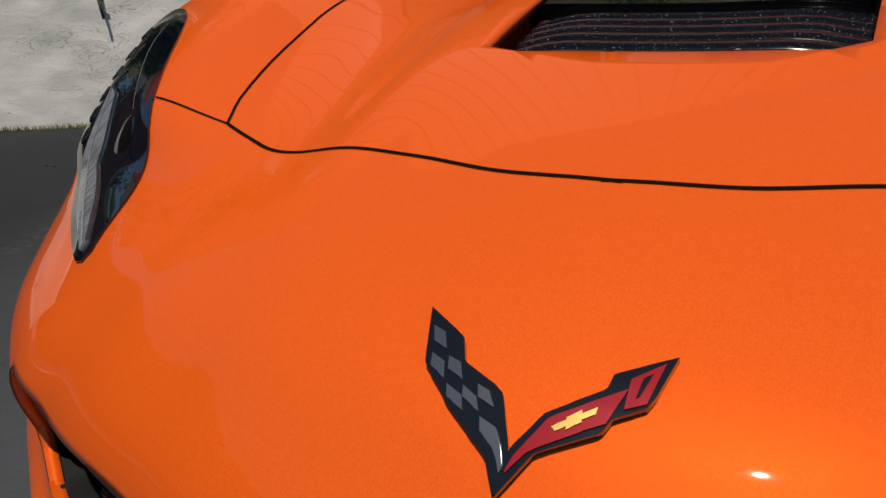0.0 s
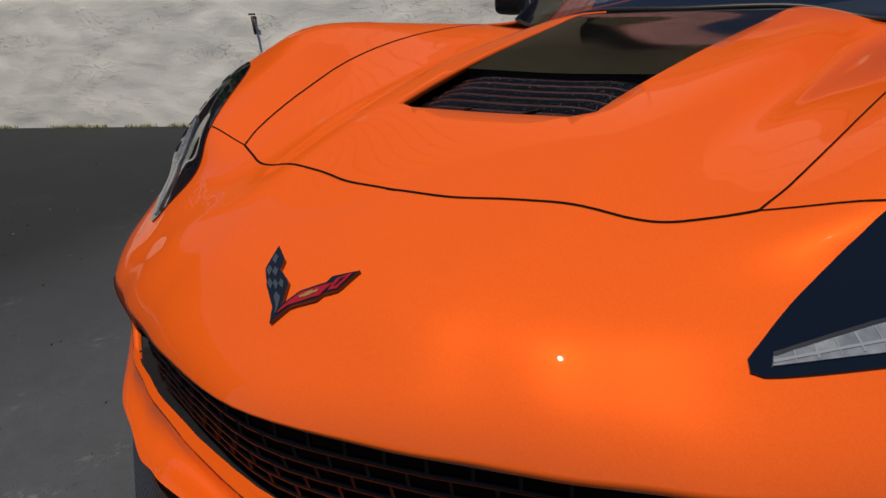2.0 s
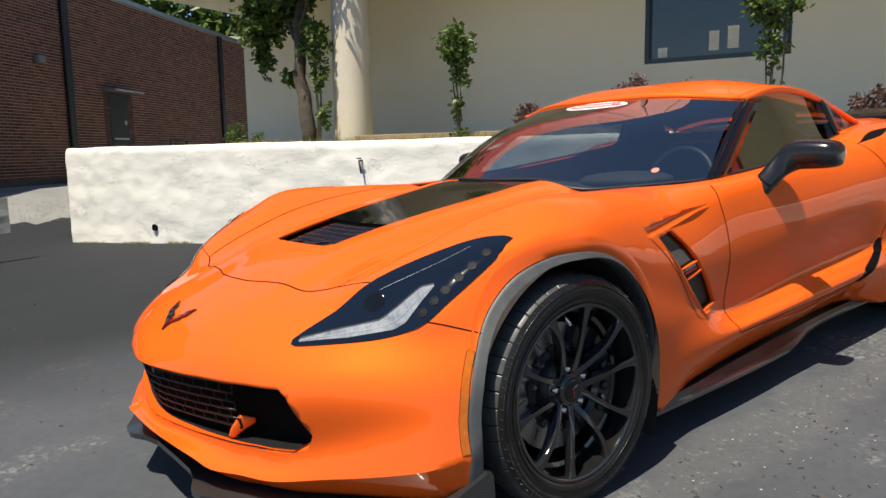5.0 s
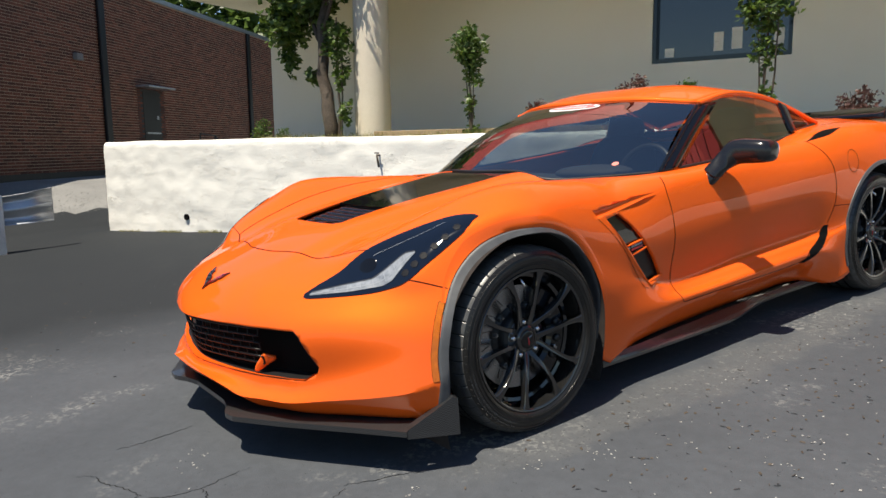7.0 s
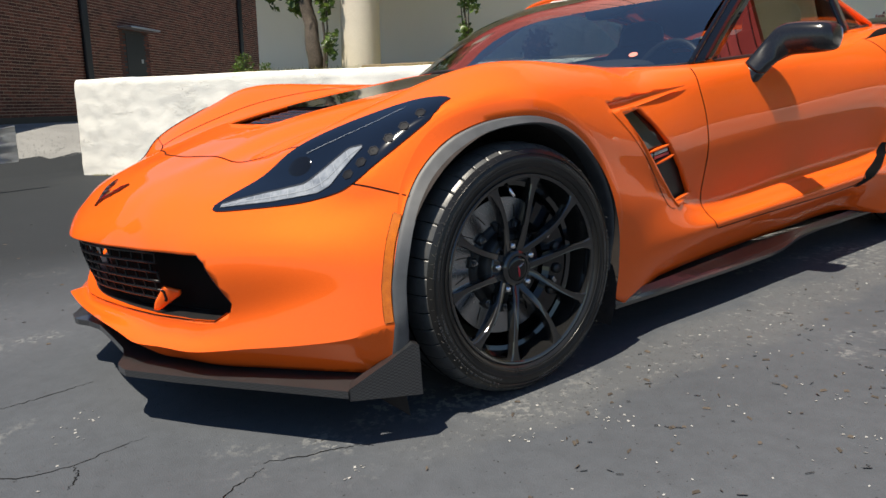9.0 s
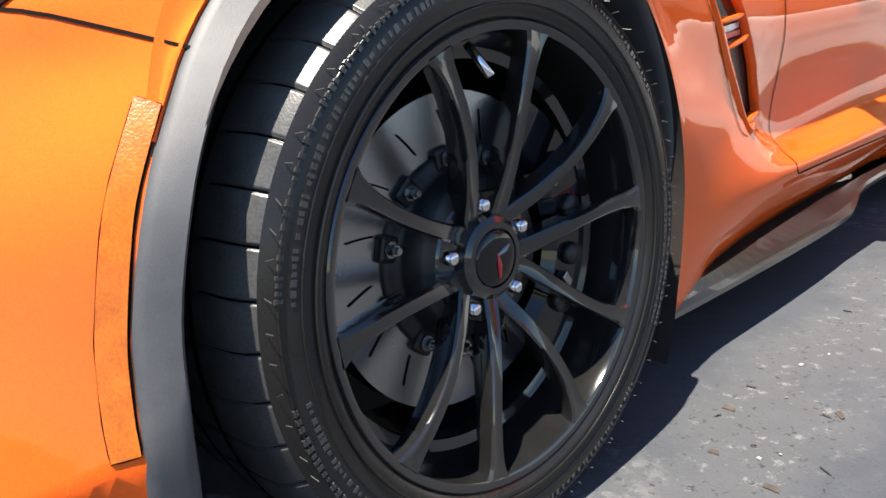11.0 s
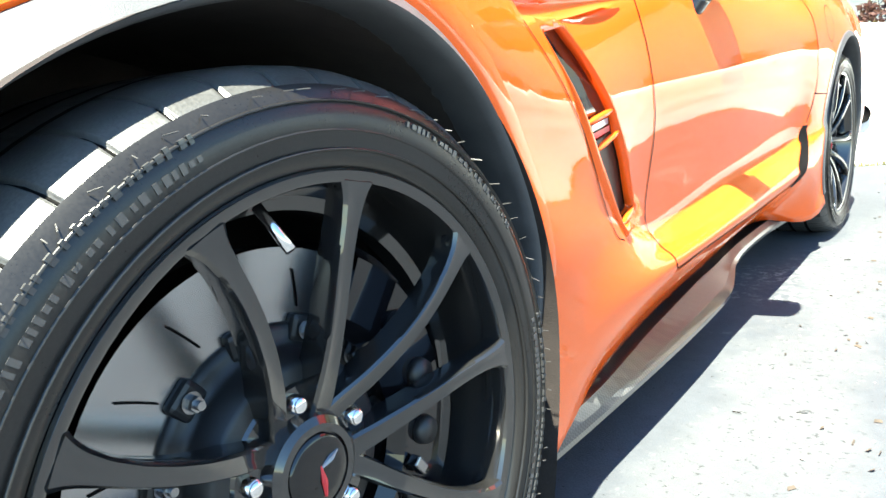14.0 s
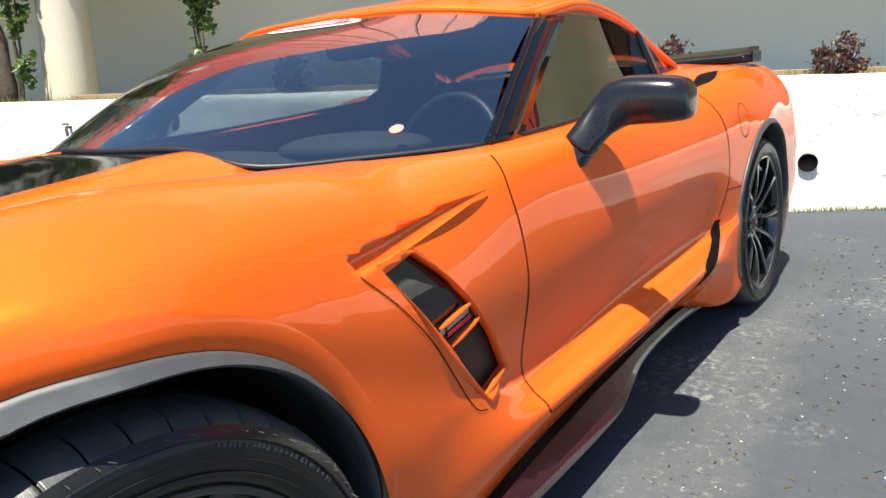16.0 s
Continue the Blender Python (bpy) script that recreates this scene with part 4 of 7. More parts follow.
for deg, r0, r1 in ((29.5, 0.3935, 0.408), (21, 0.3985, 0.414), (16, 0.4015, 0.418), (6, 0.4065, 0.424), (-1, 0.412, 0.4295), (-4.5, 0.4155, 0.4325)):
    for edge, r in ((marker_a, r0), (marker_b, r1)):
        p = Vector((1.3, FRONT_HUB[0] - r * math.cos(radians(deg)), FRONT_HUB[1] + r * math.sin(radians(deg))))
        edge.append((skin_x(p), p.y, p.z))
seam(marker_a + marker_b[::-1] + marker_a[:1], CAR, 0.003, "marker_gap", n=90, smooth=False, sx=s)
patch("side_marker", marker_a, marker_b, AMBER, CAR, "amber side marker lamp", 0.003, 24, 4, 0.004, sx=s)
twins(known)

# bonnet vent: louvres in a recess, then a gloss black panel up to the cowl
patch("bonnet_panel", [(-0.212, -0.10, 0.782), (-0.286, 0.545, 0.868)], [(0.193, -0.10, 0.775), (0.246, 0.565, 0.862)], GLOSS_BLACK, CAR, "gloss black bonnet insert", -0.002, 30, 16, 0.03, (False, False))
well = bmesh.new()
A = [on_skin((x, -0.335, 0.735), -0.002) for x in (-0.2, -0.1, 0, 0.1, 0.2)]
B = [on_skin((x * 1.05, -0.09, 0.775), -0.01) for x in (-0.2, -0.1, 0, 0.1, 0.2)]
rows = [[a + Vector((0, 0.01, -0.06)) for a in A], [b + Vector((0, 0, -0.06)) for b in B], B]
grid_faces(well, [A] + rows)
part("vent_well", well, DARK, CAR)
for k in range(6):
    y = -0.312 + 0.0365 * k
    bm = bmesh.new()
    half = 0.190 + 0.0030 * k
    # a broad rounded blade that rises to the rear and dips at both ends
    us = [q / 8 - 1 for q in range(17)]
    pts = [on_skin((half * u - 0.010, y, 0.74), -0.022 - 0.012 * max(0, abs(u) - 0.7) / 0.3) for u in us]
    arc = [(0.0, -0.006), (0.004, 0.006), (0.012, 0.012), (0.022, 0.0145), (0.034, 0.0145), (0.033, 0.009), (0.016, 0.005), (0.0, -0.006)]
    grid_faces(bm, [[p + Vector((0, dy, dz)) for p in pts] for dy, dz in arc])
    part("louvre", bm, LOUVRE_BLACK, CAR, "", True)
for x in (-0.07, 0.06):
    bm = box(bmesh.new(), x - 0.003, x + 0.003, -0.32, -0.19, 0.70, 0.735)
    part("vent_rib", bm, LOUVRE_BLACK, CAR)

# headlights
LAMP_LENS = material("headlight_lens", (0.003, 0.005, 0.011), 0.05, 0.0, 0.6)
DRL = varied(material("running_light_lens", (0.3, 0.32, 0.35), 0.22, 0.0, 0.6), (0.10, 0.115, 0.14), (0.30, 0.32, 0.35), 9, 60, 0.0)
RIB_GREY = material("lens_rib", (0.24, 0.26, 0.29), 0.3)
RIB_DARK = material("lens_shade", (0.02, 0.022, 0.028), 0.3)
LED = material("led_module", (0.011, 0.012, 0.017), 0.5, 0.0, 0.0, 0.1)
LED_CORE = material("led_core", (0.006, 0.007, 0.011), 0.5, 0.0, 0.0, 0.1)
known = parts_now()
s = 1  # the near side; twins() gives the far one
lamp = patch("headlight", [(0.520, -0.640, 0.556), (0.549, -0.541, 0.608), (0.606, -0.440, 0.677), (0.695, -0.292, 0.744), (0.757, -0.200, 0.766), (0.815, -0.150, 0.766), (0.840, -0.139, 0.755)],
             [(0.520, -0.640, 0.556), (0.545, -0.643, 0.545), (0.685, -0.530, 0.557), (0.766, -0.455, 0.578), (0.810, -0.425, 0.604), (0.825, -0.36, 0.640), (0.838, -0.25, 0.698), (0.840, -0.139, 0.755)], LAMP_LENS, CAR, "swept-back dark headlight under clear lens", 0.003, 48, 14, 0.006, sx=s)
low_a = [(0.541, -0.627, 0.562), (0.614, -0.548, 0.584), (0.689, -0.474, 0.600), (0.744, -0.379, 0.677), (0.771, -0.358, 0.681)]
low_b = [(0.544, -0.637, 0.555), (0.648, -0.553, 0.566), (0.735, -0.468, 0.581), (0.756, -0.444, 0.597), (0.775, -0.361, 0.677)]
patch("running_light", low_a, low_b, DRL, lamp, "white L-shaped running light", 0.0055, 40, 5, 0.002, (False, False), sx=s)
LA, LB = along(low_a, 36, False), along(low_b, 36, False)
for k in range(2, 36, 2):
    p0, p1 = LA[k].lerp(LB[k], 0.12), LA[k].lerp(LB[k], 0.88)
    seam([p0, p1], lamp, 0.0012 if k % 4 else 0.0024, "lens_rib", RIB_GREY, 0.0062, 4, False, s)
seam(LA, lamp, 0.004, "lens_edge", RIB_DARK, 0.0064, 40, False, s)
seam([a.lerp(b, 0.62) for a, b in zip(LA, LB)], lamp, 0.003, "lens_edge", RIB_GREY, 0.0064, 40, False, s)
seam([(0.645, -0.44, 0.665), (0.70, -0.37, 0.700), (0.745, -0.30, 0.730), (0.775, -0.23, 0.758)], lamp, 0.0012, "lamp_edge", RIB_GREY, 0.0045, 30, True, s)
for x, y, z in ((0.785, -0.412, 0.621), (0.796, -0.381, 0.646), (0.806, -0.350, 0.670), (0.815, -0.311, 0.696), (0.823, -0.271, 0.720), (0.826, -0.222, 0.742)):
    at = skin_frame((x * s, y, z), 0.6 * s)
    bm = bmesh.new()
    grid_faces(bm, [[Vector((r * math.cos(math.pi * k / 3), r * math.sin(math.pi * k / 3), h)) for k in range(6)] for r, h in ((0.0145, 0.0028), (0.0135, 0.0044), (0.0118, 0.0044), (0.0105, 0.0034))], True)
    led = part("led_module", bm, LED, lamp)
    led.matrix_local = at
    bm = bmesh.new()
    grid_faces(bm, [[Vector((r * math.cos(math.pi * k / 6), r * math.sin(math.pi * k / 6), h)) for k in range(12)] for r, h in ((0.0100, 0.0034), (0.0060, 0.0040), (0.0042, 0.0035), (0.0024, 0.0042), (0.0002, 0.0044))], True)
    core = part("led_core", bm, LED_CORE, lamp, "", True)
    core.matrix_local = at
bm = bmesh.new()
bmesh.ops.create_uvsphere(bm, u_segments=24, v_segments=12, radius=0.036)
pr = part("projector", bm, GLOSS_BLACK, lamp, "dark projector lens", True)
pr.matrix_local = skin_frame((0.64 * s, -0.455, 0.63)) @ Matrix.Diagonal((1, 1, 0.17, 1))
twins(known)

# badge: two crossed flags as plain shapes
BADGE_BLACK = material("badge_black", (0.006, 0.006, 0.007), 0.15, 0.0, 1.0)
BADGE_GREY = material("badge_grey", (0.075, 0.09, 0.11), 0.3, 0.4, 0.8)
BADGE_RED = material("badge_red", (0.42, 0.008, 0.014), 0.2, 0.2, 1.0)
BADGE_GOLD = material("badge_gold", (0.75, 0.5, 0.14), 0.25, 0.7)
def flat(q):
    return [(x, y, 0.541 + (y + 0.82) * 0.70) for x, y in q]
bad = patch("badge", flat([(0.0049, -0.8199), (-0.0065, -0.8025), (-0.0414, -0.7809), (-0.0425, -0.7790), (-0.0616, -0.7648), (-0.0630, -0.7605), (-0.0734, -0.7312)]), flat([(0.0049, -0.8199), (0.0063, -0.7972), (-0.0064, -0.7724), (-0.0124, -0.7692), (-0.0360, -0.7602), (-0.0429, -0.7466), (-0.0734, -0.7312)]), BADGE_BLACK, CAR, "V-shaped badge of two crossed flags", 0.006, 48, 6, 0.004, (False, False))
patch("flag", flat([(0.0049, -0.8199), (0.0063, -0.7972), (0.0205, -0.7775), (0.0505, -0.7599), (0.0524, -0.7516), (0.0849, -0.7362)]), flat([(0.0049, -0.8199), (0.0204, -0.7966), (0.0534, -0.7809), (0.0573, -0.7735), (0.0738, -0.7654), (0.0773, -0.7591), (0.0849, -0.7362)]), BADGE_BLACK, bad, "", 0.006, 48, 6, 0.004, (False, False))
for q, lower, mat, lift in (
        (((0.0076, -0.8076), (0.0097, -0.8004), (0.0238, -0.7795), (0.0623, -0.7583)), ((0.0081, -0.8080), (0.0170, -0.7967), (0.0437, -0.7822), (0.0545, -0.7769)), BADGE_RED, 0.0075),
        (((0.0624, -0.7532), (0.0792, -0.7417)), ((0.0621, -0.7688), (0.0733, -0.7640)), BADGE_RED, 0.0075)):
    patch("inlay", flat(q), flat(lower), mat, bad, "red enamel field", lift, 16, 4, 0.001, (False, False))
patch("gold_bar", flat([(0.0265, -0.7836), (0.0487, -0.7703)]), flat([(0.0290, -0.7853), (0.0483, -0.7738)]), BADGE_GOLD, bad, "", 0.0085, 6, 3, 0.001, (False, False))
patch("gold_bar", flat([(0.0336, -0.7782), (0.0408, -0.7732)]), flat([(0.0347, -0.7836), (0.0420, -0.7790)]), BADGE_GOLD, bad, "", 0.0087, 4, 3, 0.001, (False, False))
patch("dark_bar", flat([(0.0690, -0.7520), (0.0735, -0.7490)]), flat([(0.0670, -0.7625), (0.0690, -0.7610)]), BADGE_BLACK, bad, "", 0.0085, 4, 3, 0.001, (False, False))
# checks of the dark flag, each from its upper edge to its lower
for a, b, c, d in (((-0.0654, -0.7432), (-0.0558, -0.7462), (-0.0607, -0.7525), (-0.0503, -0.7561)), ((-0.0587, -0.7592), (-0.0485, -0.7628), (-0.0565, -0.7664), (-0.0450, -0.7715)),
                   ((-0.0471, -0.7592), (-0.0380, -0.7616), (-0.0449, -0.7662), (-0.0333, -0.7702)), ((-0.0420, -0.7738), (-0.0304, -0.7781), (-0.0393, -0.7803), (-0.0270, -0.7850)),
                   ((-0.0316, -0.7728), (-0.0211, -0.7773), (-0.0298, -0.7786), (-0.0173, -0.7839)), ((-0.0228, -0.7707), (-0.0147, -0.7729), (-0.0201, -0.7772), (-0.0088, -0.7807))):
    patch("check", flat([a, b]), flat([c, d]), BADGE_GREY, bad, "", 0.0072, 4, 4, 0.001, (False, False))
patch("check", flat([(-0.0154, -0.7861), (-0.0035, -0.7897), (0.0020, -0.7982), (0.0055, -0.8065)]), flat([(-0.0131, -0.7925), (-0.0030, -0.7987), (0.0008, -0.8030), (0.0046, -0.8090)]), BADGE_GREY, bad, "", 0.0072, 12, 4, 0.001, (False, False))

# grille in its opening
MESH_BLACK = material("grille_black", (0.005, 0.005, 0.0055), 0.4, 0.0, 0.0, 0.25)
def nose(x, z, back=0.0):
    """A point of the front face, pushed back into the opening."""
    p = SKIN.ray_cast(Vector((x, -1.6, z)), Vector((0, 1, 0)))[0]
    return Vector((x * (1 - 0.15 * back), p.y + back, z))
bm = bmesh.new()
grid_faces(bm, [[nose(x, z, 0.09) for x in [k * 0.07 - 0.7 for k in range(21)]] for z in (0.26, 0.33, 0.42, 0.50)])
grille = part("grille", bm, DARK, CAR, "black grille with staggered mesh", True)
for k in range(6):
    z = 0.322 + 0.025 * k
    part("grille_bar", tube(bmesh.new(), [nose(x, z, 0.03) for x in [q * 0.05 - 0.40 for q in range(17)]], 0.0042, 6), MESH_BLACK, grille, "", True)
for k in range(5):
    for q in range(-8, 9):
        x = q * 0.05 + (0.025 if k % 2 else 0)
        if abs(x) < 0.41:
            part("grille_rib", tube(bmesh.new(), [nose(x, 0.322 + 0.025 * k, 0.03), nose(x, 0.347 + 0.025 * k, 0.03)], 0.0035, 5), MESH_BLACK, grille)
# a plate that leans back from its foot, broad at the top
front = along([(0.366, -0.786, 0.296), (0.376, -0.783, 0.318), (0.388, -0.772, 0.340), (0.398, -0.764, 0.358)], 10)
rear = along([(0.378, -0.775, 0.294), (0.402, -0.745, 0.318), (0.418, -0.728, 0.332), (0.420, -0.726, 0.344)], 10)
bm = bmesh.new()
grid_faces(bm, [[a.lerp(b, k / 5) + Vector((0.004 * math.sin(math.pi * k / 5), 0, 0)) for k in range(6)] for a, b in zip(front, rear)])
ob = part("duct_fin", bm, PAINT, CAR, "orange fin inside the grille", True)
sd = ob.modifiers.new("thickness", "SOLIDIFY")
sd.thickness = 0.008
# rim returning into the opening
pts = [GRILLE[i] for i in range(len(GRILLE))] + [GRILLE[0]]
loop = []
for a, b in zip(pts, pts[1:]):
    loop += [Vector(a).lerp(Vector(b), k / 10) for k in range(10)]
loop.append(Vector(pts[0]))
bm = bmesh.new()
grid_faces(bm, [[nose(p.x, p.y, b) for p in loop] for b in (-0.001, 0.02, 0.09)])
part("grille_surround", bm, SATIN_BLACK, CAR, "", True)
# the painted lip runs on into the opening along its foot
low = sorted((p for p in loop if p.y < 0.313), key=lambda p: p.x)
bm = bmesh.new()
grid_faces(bm, [[nose(p.x, p.y, b * (0.036 - 0.040 * abs(p.x))) + Vector((0, 0, 0.003 - 0.004 * b)) for p in low] for b in (-0.03, 0.4, 0.9, 1.0)])
bmesh.ops.recalc_face_normals(bm, faces=bm.faces)
part("lower_lip", bm, PAINT, CAR, "", True)

# splitter with raised ends, and the side skirts
EDGE = [(0.0, -0.838), (0.15, -0.838), (0.22, -0.852), (0.285, -0.882), (0.345, -0.876), (0.50, -0.786), (0.62, -0.708), (0.75, -0.622), (0.90, -0.525)]
known = parts_now()
s = 1  # the near side; twins() gives the far one
P = along([(x * s, y, 0.146) for x, y in EDGE], 40, False)
bm = bmesh.new()
inn = [Vector((p.x * 0.92, max(p.y + 0.11, -0.74), 0.166)) for p in P]
lip = [p + Vector((0, 0, 0.006)) for p in P]
und = [p + Vector((0, 0, -0.012)) for p in P]
ini = [p + Vector((0, 0, -0.03)) for p in inn]
grid_faces(bm, [inn, lip, und, ini])
bmesh.ops.recalc_face_normals(bm, faces=bm.faces)
spl = part("splitter", bm, CARBON, CAR, "dark carbon-fibre front splitter", False)
bm = bmesh.new()
q = [Vector((0.895 * s, -0.52, 0.125)), Vector((0.895 * s, -0.52, 0.153)), Vector((0.935 * s, -0.44, 0.205)), Vector((0.962 * s, -0.385, 0.243)), Vector((0.966 * s, -0.37, 0.235)), Vector((0.966 * s, -0.37, 0.118))]
f = [bm.verts.new(p) for p in q]
g = [bm.verts.new(p + Vector((-0.03 * s, 0.012, 0))) for p in q]
bm.faces.new(f)
bm.faces.new(g[::-1])
for i in range(6):
    bm.faces.new((f[i], f[(i + 1) % 6], g[(i + 1) % 6], g[i]))
bmesh.ops.recalc_face_normals(bm, faces=bm.faces)
part("end_plate", bm, CARBON, spl, "upturned end of the splitter")
bm = bmesh.new()
sec = []
for y, xo, zo, xi, zi in ((0.41, 0.858, 0.122, 0.850, 0.155), (0.62, 0.862, 0.122, 0.846, 0.155), (0.90, 0.864, 0.122, 0.815, 0.153), (1.15, 0.860, 0.122, 0.794, 0.153), (1.32, 0.850, 0.122, 0.780, 0.153), (1.45, 0.822, 0.122, 0.772, 0.150), (1.60, 0.786, 0.122, 0.760, 0.149), (1.78, 0.768, 0.123, 0.750, 0.148), (2.05, 0.766, 0.126, 0.752, 0.152), (2.30, 0.795, 0.140, 0.785, 0.168)):
    sec.append([Vector((0.70 * s, y, zi - 0.012)), Vector((xi * s, y, zi)), Vector(((xo * 0.72 + xi * 0.28) * s, y, zo + (zi - zo) * 0.42)), Vector((xo * s, y, zo + 0.002)), Vector(((xo - 0.003) * s, y, zo - 0.010)), Vector((0.6 * s, y, zo - 0.02))])
dense = [[catmull([r[j] for r in sec], (len(sec) - 1) * i / 60) for j in range(6)] for i in range(61)]
vs = grid_faces(bm, dense)
bmesh.ops.recalc_face_normals(bm, faces=bm.faces)
part("side_skirt", bm, CARBON, CAR, "carbon-fibre side skirt")
twins(known)

# side vents behind the front wheels
def vent_pt(s, y, z, back):
    p = on_skin((0.85 * s, y, z), -back)
    return Vector((p.x, y, z)) if back == 0 else Vector((on_skin((0.85 * s, y, z)).x - back * s, y, z))
known = parts_now()
s = 1  # the near side; twins() gives the far one
bm = bmesh.new()
grid_faces(bm, [[vent_pt(s, y, z, 0.018) for y in (0.42, 0.52, 0.60, 0.66, 0.72, 0.77, 0.815)] for z in (0.38, 0.42, 0.47, 0.52, 0.56, 0.61, 0.66, 0.72)])
vent = part("side_vent", bm, MESH_BLACK, CAR, "dark vent behind the front wheel", True)
bm = bmesh.new()
grid_faces(bm, [[vent_pt(s, y, z, 0.013) for y, z in row] for row in (((0.440, 0.700), (0.540, 0.708), (0.62, 0.66)), ((0.50, 0.632), (0.58, 0.634), (0.668, 0.60)), ((0.552, 0.568), (0.61, 0.572), (0.674, 0.576)))])
part("vent_pane", bm, GLOSS_BLACK, vent, "gloss black upper pane")
loop = []
for a, b in zip(SIDE_VENT, SIDE_VENT[1:] + SIDE_VENT[:1]):
    loop += [Vector(a).lerp(Vector(b), k / 8) for k in range(8)]
loop.append(Vector(SIDE_VENT[0]))
bm = bmesh.new()
grid_faces(bm, [[vent_pt(s, p.x, p.y, b) for p in loop] for b in (0.004, 0.010, 0.018)])
part("vent_rim", bm, MESH_BLACK, vent, "", True)
# smooth orange frame round the opening, broad at its front and foot
cy, cz = 0.62, 0.55
ring = along([(y, z, 0) for y, z in SIDE_VENT + SIDE_VENT[:1]], 84, False)
frame_rows = [[], [], [], [], []]
for p in ring[:-1]:
    d = Vector((p.x - cy, p.y - cz, 0))
    side = d.x * 0.66 + d.y * 0.75
    full = max(0.0, min(1.0, -side / 0.035))
    w = 0.004 + 0.020 * full
    d.normalize()
    for row, (o, lift) in enumerate(((-0.004, -0.016), (-0.003, 0.0005), (0.25 * w, 0.0008 + 0.0055 * full), (0.65 * w, 0.0006 + 0.0045 * full), (w, -0.002))):
        q = vent_pt(s, p.x + d.x * o, p.y + d.y * o, 0.0)
        frame_rows[row].append(q + Vector((lift * s, 0, 0)))
bm = bmesh.new()
grid_faces(bm, frame_rows, True)
bmesh.ops.recalc_face_normals(bm, faces=bm.faces)
part("vent_frame", bm, PAINT, vent, "raised orange frame", True)
# the raised orange fins
for q, rad in ((((0.562, 0.570), (0.61, 0.574), (0.664, 0.582)), 0.0052), (((0.592, 0.530), (0.64, 0.536), (0.692, 0.548)), 0.0052), (((0.700, 0.401), (0.75, 0.404), (0.800, 0.412)), 0.0065)):
    a, b = vent_pt(s, *q[0], 0.002), vent_pt(s, *q[-1], 0.002)
    n = 14
    c = [a.lerp(b, i / n) for i in range(n + 1)]
    part("vent_fin", tube(bmesh.new(), c, [rad * (0.55 + 0.45 * min(1, 4 * min(i, n - i) / n)) for i in range(n + 1)], 10), PAINT, vent, "", True)
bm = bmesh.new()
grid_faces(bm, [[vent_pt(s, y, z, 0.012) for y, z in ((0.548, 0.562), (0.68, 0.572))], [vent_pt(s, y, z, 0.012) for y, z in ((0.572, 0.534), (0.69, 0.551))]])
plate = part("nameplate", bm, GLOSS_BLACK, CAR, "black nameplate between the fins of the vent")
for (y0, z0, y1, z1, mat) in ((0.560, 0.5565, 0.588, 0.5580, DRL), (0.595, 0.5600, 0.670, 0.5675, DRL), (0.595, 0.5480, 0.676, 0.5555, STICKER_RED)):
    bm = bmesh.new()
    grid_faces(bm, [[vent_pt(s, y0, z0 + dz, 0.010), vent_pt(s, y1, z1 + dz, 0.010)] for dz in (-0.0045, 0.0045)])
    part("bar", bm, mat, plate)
# slash above the vent: a ledge set back under the fender's edge
bm = bmesh.new()
up = [vent_pt(s, y, z, 0.0) + Vector((0.001 * s, 0, 0)) for y, z in ((0.366, 0.730), (0.60, 0.744), (0.808, 0.756))]
lo = [vent_pt(s, y, z, 0.0) + Vector((0.001 * s, 0, 0)) for y, z in ((0.386, 0.701), (0.525, 0.708), (0.808, 0.751))]
back = [a.lerp(b, 0.28) - Vector(((0.020, 0.014, 0.0)[i] * s, 0, 0)) for i, (a, b) in enumerate(zip(up, lo))]
grid_faces(bm, [along(up, 16), along(back, 16), along(lo, 16)])
bm.faces.new([bm.verts.new(p) for p in (up[0], back[0], lo[0])])
part("fender_crease", bm, PAINT, CAR, "", True)
seam([(0.87, 0.387, 0.697), (0.87, 0.46, 0.634), (0.87, 0.534, 0.557), (0.87, 0.60, 0.468), (0.87, 0.652, 0.396), (0.87, 0.690, 0.380)], CAR, 0.0022, "vent_gap", n=40, sx=s)
twins(known)

